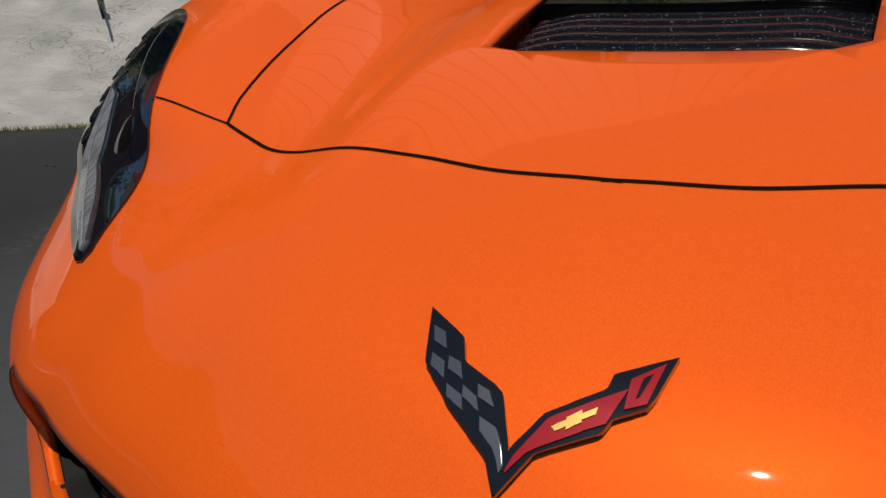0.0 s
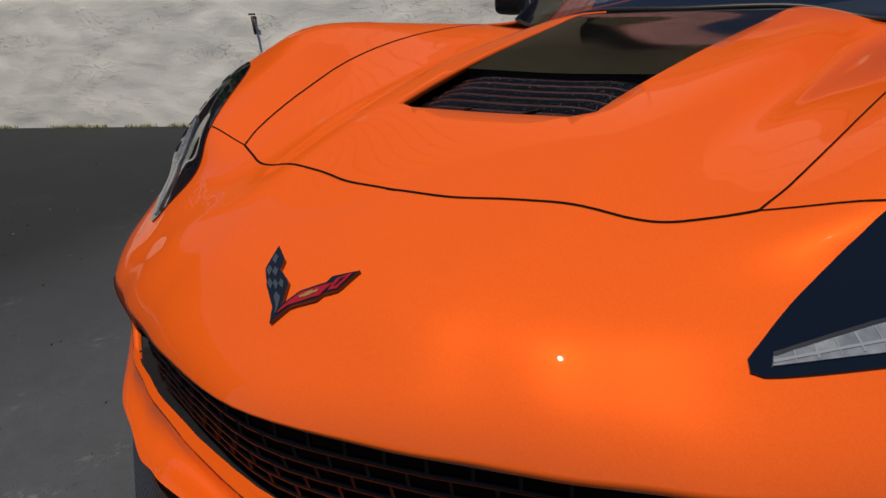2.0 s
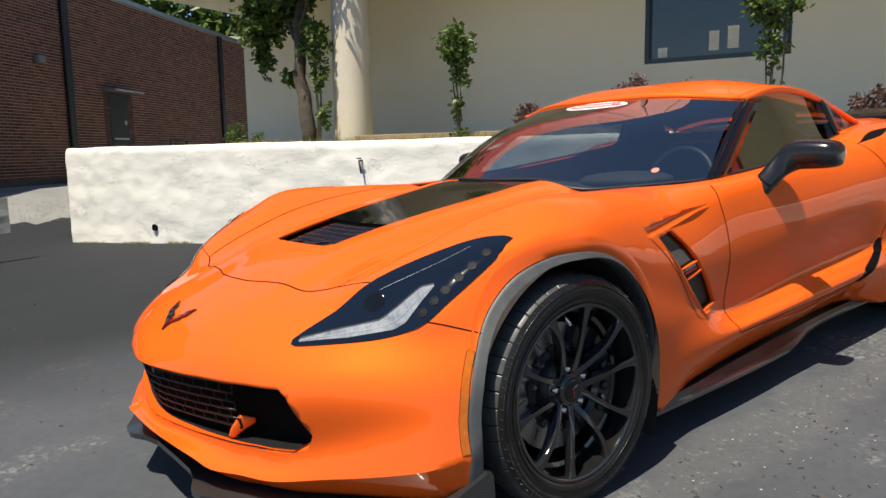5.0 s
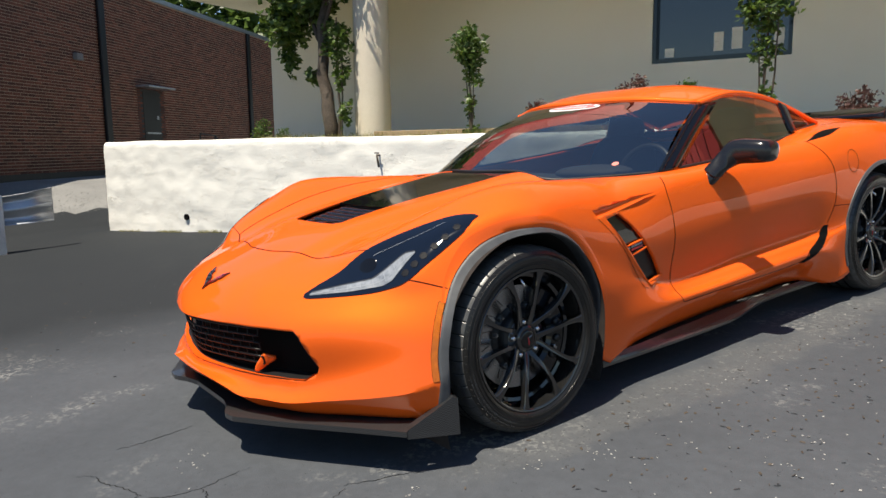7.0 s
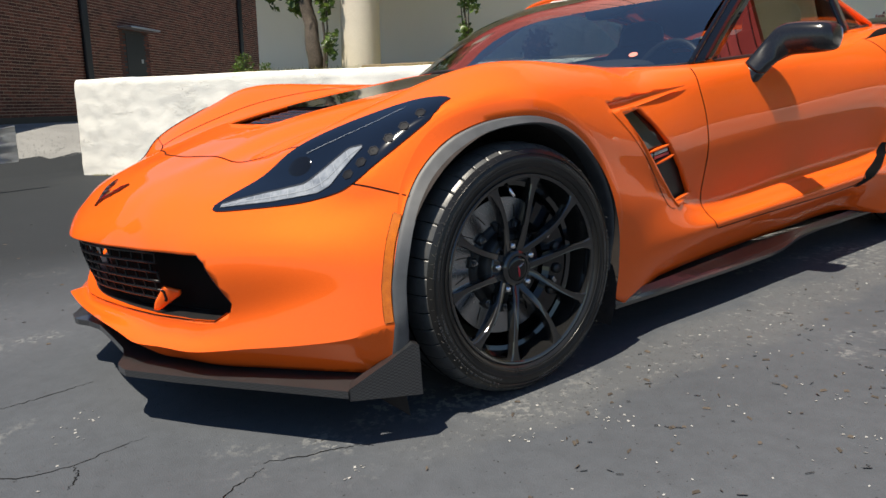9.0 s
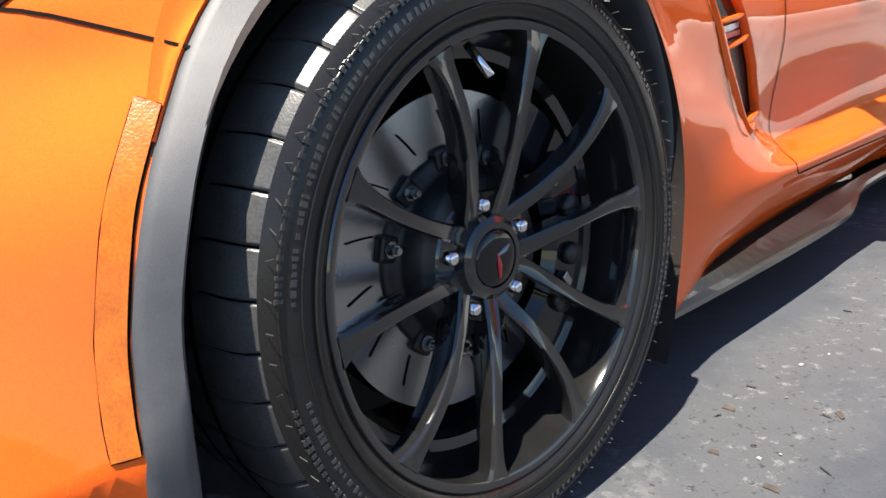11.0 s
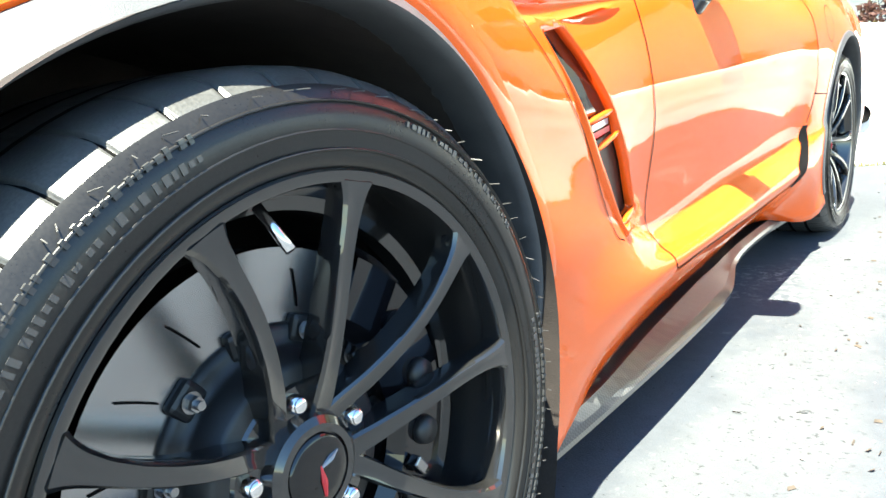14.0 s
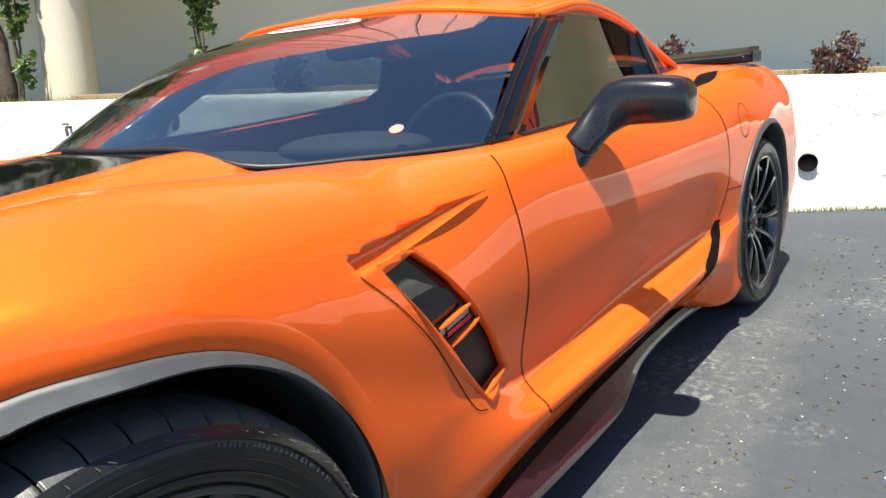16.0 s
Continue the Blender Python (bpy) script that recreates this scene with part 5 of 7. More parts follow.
# arch trims and liners
LINER = varied(material("arch_liner_felt", (0.03, 0.02, 0.018), 0.95), (0.012, 0.009, 0.008), (0.034, 0.026, 0.023), 30, 700, 0.0008)
def arch_trim(hub, lip, edge, reach, a0, a1, label, back):
    """The plastic trim from the body's edge out to the lip, and the liner behind it. reach: how far the lip stands out of the body."""
    at = lambda x, r, a: Vector((x, hub[0] - math.cos(radians(a)) * r, hub[1] + math.sin(radians(a)) * r))
    bm = bmesh.new()
    rows, ledge = [], []
    n = 72
    steps = (0.03, 0.25, 0.5, 0.75, 1.0)
    for i in range(n + 1):
        a = a0 + (a1 - a0) * i / n
        r0, r1 = lip(a), edge(a)
        wide = flange(a) if hub == FRONT_HUB else 0.0
        crown = max(0.0, math.sin(radians(a))) ** 2
        over = [skin_x(at(1.3, r1 + (r0 + 0.003 - r1) * k, a)) for k in (0.0, 0.25, 0.5, 0.75, 1.0)]
        if hub == FRONT_HUB:
            # the flange stands upright below the skin's edge; the trim leans out again under it
            xe = skin_x(at(1.3, r1 + wide, a))
            keep = 0.25 + 0.75 * min(1.0, max(0.0, (75 - a) / 50))
            over = [xe + (x - xe) * (keep + (1 - keep) * 0.55 * k) for x, k in zip(over, steps)]
            if wide > 0.001:
                ledge.append([at(xe - 0.002, r1 + wide + 0.007, a), at(xe + 0.0012, r1 + wide, a), at(xe + 0.0016 + (over[0] - xe) * 0.5, r1 + wide * 0.5, a), at(over[0] + 0.0016, r1 + 0.004, a), at(over[0] - 0.004, r1 - 0.004, a)])
        face = [at(x + 0.004 + 0.007 * k * crown, r1 + (r0 + 0.003 - r1) * k, a) for x, k in zip(over, steps)]
        x0 = over[-1] + reach + 0.007 * crown
        rows.append([at(over[0] - 0.002, r1 + 0.001, a)] + face + [at(x0 - 0.003, r0, a), at(x0 - 0.014, r0 - 0.002, a), at(x0 - 0.07, r0 + 0.005, a)])
    grid_faces(bm, rows)
    bmesh.ops.recalc_face_normals(bm, faces=bm.faces)
    if ledge:
        rim = bmesh.new()
        grid_faces(rim, ledge)
        bmesh.ops.recalc_face_normals(rim, faces=rim.faces)
        ob = part("arch_flange", rim, PAINT, CAR, "", True)
        ob.data.set_sharp_from_angle(angle=radians(40))
    trim = part("wheel_arch_trim", bm, TRIM_GREY, CAR, label, True)
    trim.data.set_sharp_from_angle(angle=radians(50))
    bm = bmesh.new()
    grid_faces(bm, [[at(x, lip(a) + 0.004, a) for a in range(-36, 217, 4)] for x in (back, 0.8, 0.5)])
    part("arch_liner", bm, LINER, CAR, "", True)
    bm = bmesh.new()
    bm.faces.new([bm.verts.new(at(0.52, lip(a) + 0.004, a)) for a in range(-36, 217, 4)])
    part("arch_back", bm, LINER, CAR)


known = parts_now()
s = 1  # the near side; twins() gives the far one
arch_trim(FRONT_HUB, front_lip, lambda a: arch_at(a, ARCH_OUT), 0.004, -22, 192, "grey-black plastic wheel arch trim", 0.92)
arch_trim(REAR_HUB, rear_lip, lambda a: ARCH_R + 0.020, 0.004, -20, 200, "grey-black plastic wheel arch trim", 0.85)
twins(known)
bm = box(bmesh.new(), -0.6, 0.6, -0.62, 3.3, 0.12, 0.14)
part("underbody", bm, DARK, CAR)

# rear wing
bm = bmesh.new()
rows = []
for k in range(25):
    u = k / 12 - 1
    x = -0.068 + 0.778 * u
    y = 3.30 - 0.10 * u * u - 0.02 * x
    rows.append([Vector((x, y - 0.10, 0.972)), Vector((x, y - 0.02, 1.0)), Vector((x, y + 0.06, 1.032)), Vector((x, y + 0.075, 1.028)), Vector((x, y + 0.06, 1.0)), Vector((x, y - 0.03, 0.962))])
vs = grid_faces(bm, rows, True)
bm.faces.new(vs[0])
bm.faces.new(vs[-1][::-1])
bmesh.ops.recalc_face_normals(bm, faces=bm.faces)
wing = part("rear_spoiler", bm, GLOSS_BLACK, CAR, "gloss black rear spoiler", True)
for x in (0.712, -0.848):
    part("end_plate", box(bmesh.new(), x - 0.004, x + 0.004, 3.12, 3.27, 0.962, 1.012, 0.003), GLOSS_BLACK, wing)

# door mirrors
MIRROR_BLACK = varied(material("dark_metallic_black", (0.02, 0.02, 0.024), 0.2, 0.0, 0.0), (0.004, 0.004, 0.005), (0.018, 0.018, 0.021), 200, 1500, 0.0, 4)
def superblob(bm, centre, size, power=3.2, tilt=(0, 0, 0), n=28):
    r = Euler(tilt).to_matrix()
    rows = []
    for i in range(n + 1):
        v = math.pi * (i / n - 0.5)
        row = []
        for j in range(2 * n):
            u = math.pi * j / n
            d = Vector((math.cos(v) * math.cos(u), math.cos(v) * math.sin(u), math.sin(v)))
            k = (abs(d.x) ** power + abs(d.y) ** power + abs(d.z) ** power) ** (-1 / power)
            row.append(Vector(centre) + r @ Vector((d.x * k * size[0], d.y * k * size[1], d.z * k * size[2])))
        rows.append(row)
    grid_faces(bm, rows, True)
    bmesh.ops.remove_doubles(bm, verts=bm.verts, dist=1e-5)
    return bm


known = parts_now()
s = 1  # the near side; twins() gives the far one
# upper and lower outline of each section, and its half depth
ring = []
for y, x0, z0, x1, z1, deep in ((1.200, 0.760, 0.792, 0.820, 0.745, 0.034), (1.220, 0.778, 0.819, 0.837, 0.773, 0.036), (1.250, 0.800, 0.856, 0.855, 0.805, 0.038), (1.285, 0.826, 0.901, 0.870, 0.820, 0.043), (1.305, 0.848, 0.929, 0.889, 0.828, 0.052), (1.320, 0.886, 0.940, 0.909, 0.829, 0.060), (1.335, 0.956, 0.936, 0.961, 0.829, 0.066), (1.340, 1.000, 0.928, 1.001, 0.832, 0.060), (1.342, 1.017, 0.914, 1.016, 0.838, 0.048), (1.342, 1.024, 0.895, 1.023, 0.852, 0.026)):
    a, b = Vector((x0, y, z0)), Vector((x1, y, z1))
    mid, up = (a + b) / 2, (a - b) / 2
    row = []
    for k in range(28):
        c, q = math.cos(2 * math.pi * k / 28), math.sin(2 * math.pi * k / 28)
        f = (abs(c) ** 3.0 + abs(q) ** 3.0) ** (-1 / 3.0)
        row.append(mid + up * (c * f) + Vector((0, deep * q * f, 0)))
    ring.append(row)
for name, rows in (("door_mirror", ring[1:]), ("arm", ring[:2])):
    n = (len(rows) - 1) * 5
    bm = bmesh.new()
    vs = grid_faces(bm, [[catmull([r[k] for r in rows], (len(rows) - 1) * i / n) for k in range(28)] for i in range(n + 1)], True)
    bm.faces.new(vs[0][::-1])
    bm.faces.new(vs[-1])
    bmesh.ops.recalc_face_normals(bm, faces=bm.faces)
    if name == "door_mirror":
        mir = part(name, bm, MIRROR_BLACK, CAR, "black door mirror on a slanted arm", True)
    else:
        for v in bm.verts:
            v.co = v.co.lerp(Vector((0.80, 1.21, v.co.z)), 0.04)
        part(name, bm, MIRROR_BLACK, mir, "", True)
bm = superblob(bmesh.new(), (0.948, 1.397, 0.884), (0.066, 0.010, 0.040), 3.0, (0, 0, radians(4)), 16)
part("mirror_glass", bm, CHROME, mir, "mirror glass", True)
twins(known)

# cabin
LEATHER = varied(material("dark_leather", (0.02, 0.02, 0.022), 0.5), (0.005, 0.005, 0.006), (0.014, 0.014, 0.015), 9, 300, 0.0004)
SUEDE = varied(material("grey_dash_cover", (0.04, 0.042, 0.045), 0.8), (0.014, 0.015, 0.017), (0.028, 0.029, 0.032), 6, 300, 0.0005)
bm = bmesh.new()
rows = [[Vector((x, y + 0.35 * x * x, z + 0.03 * math.cos(x * 4) - 0.02)) for x in [q * 0.068 - 0.68 for q in range(21)]] for y, z in ((0.56, 0.80), (0.7, 0.815), (0.86, 0.825), (0.95, 0.80), (0.98, 0.70), (1.0, 0.45))]
grid_faces(bm, rows)
part("dashboard", bm, SUEDE, CAR, "dark grey dashboard", True)
superb = superblob(bmesh.new(), (0.37, 0.93, 0.828), (0.21, 0.12, 0.036), 2.2)
part("instrument_hood", superb, SUEDE, CAR, "", True)
bm = bmesh.new()
ring = [Vector((0.37 + 0.16 * math.cos(a), 1.30 + 0.05 * math.sin(a), 0.775 + 0.15 * math.sin(a))) for a in [2 * math.pi * k / 40 for k in range(41)]]
tube(bm, ring, 0.014, 8)
wheel_rim = part("steering_wheel", bm, LEATHER, CAR, "dark steering wheel", True)
for a in (0.1, math.pi - 0.1, -math.pi / 2):
    part("spoke", tube(bmesh.new(), [Vector((0.37, 1.28, 0.775)), Vector((0.37 + 0.155 * math.cos(a), 1.30 + 0.05 * math.sin(a), 0.775 + 0.145 * math.sin(a)))], 0.014, 6), LEATHER, wheel_rim)
for x in (0.37, -0.37):
    bm = superblob(bmesh.new(), (x, 1.98, 0.66), (0.24, 0.09, 0.33), 3.5, (radians(-14), 0, 0), 16)
    seat = part("seat", bm, LEATHER, CAR, "dark bucket seat", True)
    part("headrest", superblob(bmesh.new(), (x, 2.06, 0.99), (0.13, 0.06, 0.10), 3.0, (radians(-10), 0, 0), 14), LEATHER, seat, "", True)
    part("cushion", superblob(bmesh.new(), (x, 1.62, 0.40), (0.25, 0.28, 0.09), 3.5, (radians(8), 0, 0), 14), LEATHER, seat, "", True)
bm = box(bmesh.new(), -0.70, 0.70, 0.7, 2.7, 0.16, 0.2)
part("cabin_floor", bm, DARK, CAR)
bm = box(bmesh.new(), -0.56, 0.56, 2.35, 2.37, 0.2, 0.98)
part("rear_bulkhead", bm, DARK, CAR)
superblob(bm := bmesh.new(), (0.0, 1.36, 1.09), (0.11, 0.02, 0.035), 3.0, (0, 0, 0), 12)
part("cabin_mirror", bm, GLOSS_BLACK, CAR, "", True)


# wheels: tyre, rim, ten spokes in five pairs, brake
ALLOY = varied(material("black_alloy", (0.012, 0.012, 0.0125), 0.1, 0.0, 0.8), (0.009, 0.009, 0.0095), (0.016, 0.0158, 0.0155), 25, 900, 0.0, 6.0, (0.05, 0.16))
LETTER = material("tyre_lettering", (0.05, 0.05, 0.05), 0.16)
NUB = material("rubber_nub", (0.07, 0.068, 0.066), 0.4)
# spokes, by radius: turn from the pair's middle, face, half width
SPOKE_R = (0.034, 0.050, 0.062, 0.075, 0.090, 0.110, 0.130, 0.155, 0.180, 0.205, 0.222, 0.232, 0.238)
SPOKE_TURN = (4.0, 8.5, 12.0, 15.0, 17.3, 19.0, 20.0, 20.5, 20.4, 19.8, 19.2, 18.8, 18.5)
SPOKE_X = (-0.048, -0.043, -0.038, -0.032, -0.026, -0.0195, -0.014, -0.009, -0.0055, -0.003, -0.0018, -0.0012, -0.001)
SPOKE_HALF = (0.012, 0.0118, 0.0115, 0.0108, 0.0100, 0.0092, 0.0088, 0.0086, 0.0088, 0.0098, 0.0125, 0.0160, 0.0200)


def build_wheel(R, rim, width, tilt):
    """A wheel about the x axis, its outer face at x = 0."""
    root = new("wheel")
    root.empty_display_size = 0.1
    root.parent = CAR
    w = width
    bm = bmesh.new()
    prof = [(-0.012, rim - 0.002), (0.0, rim + 0.004), (0.004, rim + 0.012), (0.004, rim + 0.018), (0.006, rim + 0.026), (0.0075, (R + rim) / 2), (0.005, R - 0.030), (-0.004, R - 0.018), (-0.016, R - 0.008), (-0.032, R - 0.003), (-0.06, R), (-w / 2, R + 0.001), (-w + 0.05, R), (-w + 0.02, R - 0.006), (-w - 0.0, R - 0.03), (-w, rim + 0.02), (-w + 0.02, rim)]
    side = bmesh.new()
    lathe(side, prof[:8], 46 * 6)
    bmesh.ops.recalc_face_normals(side, faces=side.faces)
    part("tyre", side, RUBBER, root, "black low-profile tyre", True)
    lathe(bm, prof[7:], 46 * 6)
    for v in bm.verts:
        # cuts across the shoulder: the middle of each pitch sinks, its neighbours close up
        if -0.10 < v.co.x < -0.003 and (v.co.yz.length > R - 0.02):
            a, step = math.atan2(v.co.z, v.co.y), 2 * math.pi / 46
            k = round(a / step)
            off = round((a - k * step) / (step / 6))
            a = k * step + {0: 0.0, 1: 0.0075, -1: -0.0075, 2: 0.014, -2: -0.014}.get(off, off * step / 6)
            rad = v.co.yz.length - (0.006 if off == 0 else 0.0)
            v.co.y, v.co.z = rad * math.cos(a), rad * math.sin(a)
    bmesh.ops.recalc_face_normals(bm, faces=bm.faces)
    part("tread", bm, TREAD, root, "pale tread with cuts across the shoulder", True)
    # shade in the shoulder sipes as near-black tubes, thin raised rings, and the nubs of rubber that are left from the
    # mould
    n = 46
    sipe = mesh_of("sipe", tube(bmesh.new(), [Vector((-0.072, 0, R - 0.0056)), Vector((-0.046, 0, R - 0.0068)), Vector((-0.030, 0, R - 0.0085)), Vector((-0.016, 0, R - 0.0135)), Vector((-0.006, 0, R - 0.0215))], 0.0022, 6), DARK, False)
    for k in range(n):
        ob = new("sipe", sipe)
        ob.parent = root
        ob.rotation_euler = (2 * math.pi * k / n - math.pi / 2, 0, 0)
    # near-black bands on the tread paint the shade of its grooves
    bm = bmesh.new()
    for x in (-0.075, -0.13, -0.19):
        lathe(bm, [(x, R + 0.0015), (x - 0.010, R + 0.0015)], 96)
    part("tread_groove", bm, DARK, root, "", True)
    for r in (rim + 0.016, rim + 0.030, R - 0.030):
        bm = bmesh.new()
        lathe(bm, [(0.0055, r - 0.0012), (0.0085, r), (0.0055, r + 0.0012)], 96)
        part("sidewall_rib", bm, RUBBER, root, "", True)
    random.seed(4)
    bm = bmesh.new()
    r = (R + rim) / 2 + 0.004
    for a0, a1, rows, size in ((0.35, 1.45, 2, 0.0042), (1.75, 2.75, 2, 0.0042), (3.2, 3.9, 1, 0.004), (4.2, 4.9, 2, 0.0042), (5.3, 5.95, 1, 0.004)):
        for row in range(rows):
            a = a0
            while a < a1:
                wid = size * random.uniform(0.7, 1.4)
                m = Matrix.Rotation(a, 4, "X") @ Matrix.Translation((0.0068, 0, r + (row - 0.5) * 0.013 * (rows > 1)))
                bmesh.ops.create_cube(bm, size=1.0, matrix=m @ Matrix.Diagonal((0.0022, wid, size * random.uniform(0.8, 1.7), 1)))
                a += (wid + size * random.choice((0.6, 0.7, 1.6))) / r
    tagged(part("sidewall_lettering", bm, LETTER, root, "raised lettering round the sidewall"), kind="stuff")
    bm = bmesh.new()
    for k in range(70):
        a = 2 * math.pi * k / 70 + random.uniform(-0.03, 0.03)
        m = Matrix.Rotation(a, 4, "X") @ Matrix.Translation((0.006, 0, R - 0.022)) @ Matrix.Rotation(random.uniform(-0.5, 0.5), 4, "Z")
        bmesh.ops.create_cube(bm, size=1.0, matrix=m @ Matrix.Diagonal((0.011, 0.0007, 0.0007, 1)))
    tagged(part("rubber_nub", bm, NUB, root, ""), kind="stuff")
    # rim: lip and barrel
    bm = bmesh.new()
    lathe(bm, [(-0.014, rim + 0.001), (-0.002, rim + 0.002), (0.0, rim), (-0.0008, rim - 0.004), (-0.003, rim - 0.0085), (-0.010, rim - 0.011), (-0.030, rim - 0.014), (-0.070, rim - 0.020), (-0.074, rim - 0.032), (-0.092, rim - 0.034), (-0.096, rim - 0.026), (-0.16, rim - 0.030), (-w + 0.03, rim - 0.012), (-w + 0.02, rim)], 96)
    bmesh.ops.recalc_face_normals(bm, faces=bm.faces)
    rimo = part("rim", bm, ALLOY, root, "gloss black alloy rim", True)
    rimo.data.set_sharp_from_angle(angle=radians(32))
    # spokes
    tip_r = rim - 0.008
    for p in range(5):
        for q in (-1, 1):
            bm = bmesh.new()
            mid_a = radians(tilt + 72 * p)
            rows = []
            for i in range(23):
                rad = 0.034 + (tip_r - 0.034) * (i / 22) ** 0.9
                k = rad * 0.246 / rim
                a = mid_a + q * radians(float(np.interp(k, SPOKE_R, SPOKE_TURN)))
                x, half = float(np.interp(k, SPOKE_R, SPOKE_X)), float(np.interp(k, SPOKE_R, SPOKE_HALF))
                deep = 0.036 - 0.012 * i / 22
                c = Vector((0, rad * math.cos(a), rad * math.sin(a)))
                side = Vector((0, -math.sin(a), math.cos(a)))
                X = Vector((1, 0, 0))
                rows.append([c + X * (x - deep) + side * half * 0.75, c + X * (x - 0.010) + side * half, c + X * (x - 0.003) + side * half * 0.92, c + X * x + side * half * 0.70, c + X * (x - 0.0012), c + X * x - side * half * 0.70, c + X * (x - 0.003) - side * half * 0.92, c + X * (x - 0.010) - side * half, c + X * (x - deep) - side * half * 0.75])
            rows = [[catmull([r[j] for r in rows], 22 * i / 44) for j in range(9)] for i in range(45)]
            vs = grid_faces(bm, rows, True)
            bm.faces.new(vs[0][::-1])
            bm.faces.new(vs[-1])
            bmesh.ops.recalc_face_normals(bm, faces=bm.faces)
            sp = part("spoke", bm, ALLOY, root, "", True)
            sp.data.set_sharp_from_angle(angle=radians(28))
    bm = bmesh.new()
    lathe(bm, [(-0.09, 0.078), (-0.060, 0.078), (-0.052, 0.072), (-0.050, 0.050), (-0.040, 0.046), (-0.036, 0.040), (-0.036, 0.0335), (-0.040, 0.033), (-0.040, 0.0005)], 48)
    bmesh.ops.recalc_face_normals(bm, faces=bm.faces)
    hub = part("hub", bm, ALLOY, root, "", True)
    hub.data.set_sharp_from_angle(angle=radians(30))
    bm = bmesh.new()
    lathe(bm, [(-0.042, 0.032), (-0.036, 0.032), (-0.0345, 0.029), (-0.0335, 0.018), (-0.033, 0.0005)], 40)
    cap = part("centre_cap", bm, GLOSS_BLACK, root, "black centre cap with small flag shapes", True)
    for y0, z0, y1, z1, mat in ((0.002, -0.022, 0.000, 0.006, STICKER_RED), (0.001, 0.004, 0.020, 0.012, DRL)):
        bm = tube(bmesh.new(), [Vector((-0.0335, y0, z0)), Vector((-0.0325, (y0 + y1) / 2, (z0 + z1) / 2)), Vector((-0.0335, y1, z1))], [0.0015, 0.003, 0.0008], 6)
        part("flag_shape", bm, mat, root)
    for k in range(5):
        a = radians(tilt + 36 + 72 * k)
        bm = bmesh.new()
        bmesh.ops.create_cone(bm, cap_ends=True, segments=6, radius1=0.009, radius2=0.008, depth=0.03, matrix=Matrix.Translation((-0.056, 0.060 * math.cos(a), 0.060 * math.sin(a))) @ Matrix.Rotation(math.pi / 2, 4, "Y"))
        bmesh.ops.create_uvsphere(bm, u_segments=12, v_segments=6, radius=0.0072, matrix=Matrix.Translation((-0.041, 0.060 * math.cos(a), 0.060 * math.sin(a))) @ Matrix.Diagonal((0.4, 1, 1, 1)))
        part("lug_nut", bm, CHROME, root, "chrome lug nut", True)
    a = radians(98)
    v = Vector((0, math.cos(a), math.sin(a)))
    bm = tube(bmesh.new(), [v * (rim - 0.018) + Vector((-0.03, 0, 0)), v * (rim - 0.032) + Vector((-0.018, 0, 0)), v * (rim - 0.05) + Vector((-0.004, 0, 0))], 0.0045, 8)
    part("valve", bm, CHROME, root, "valve stem", True)
    return root, rimo


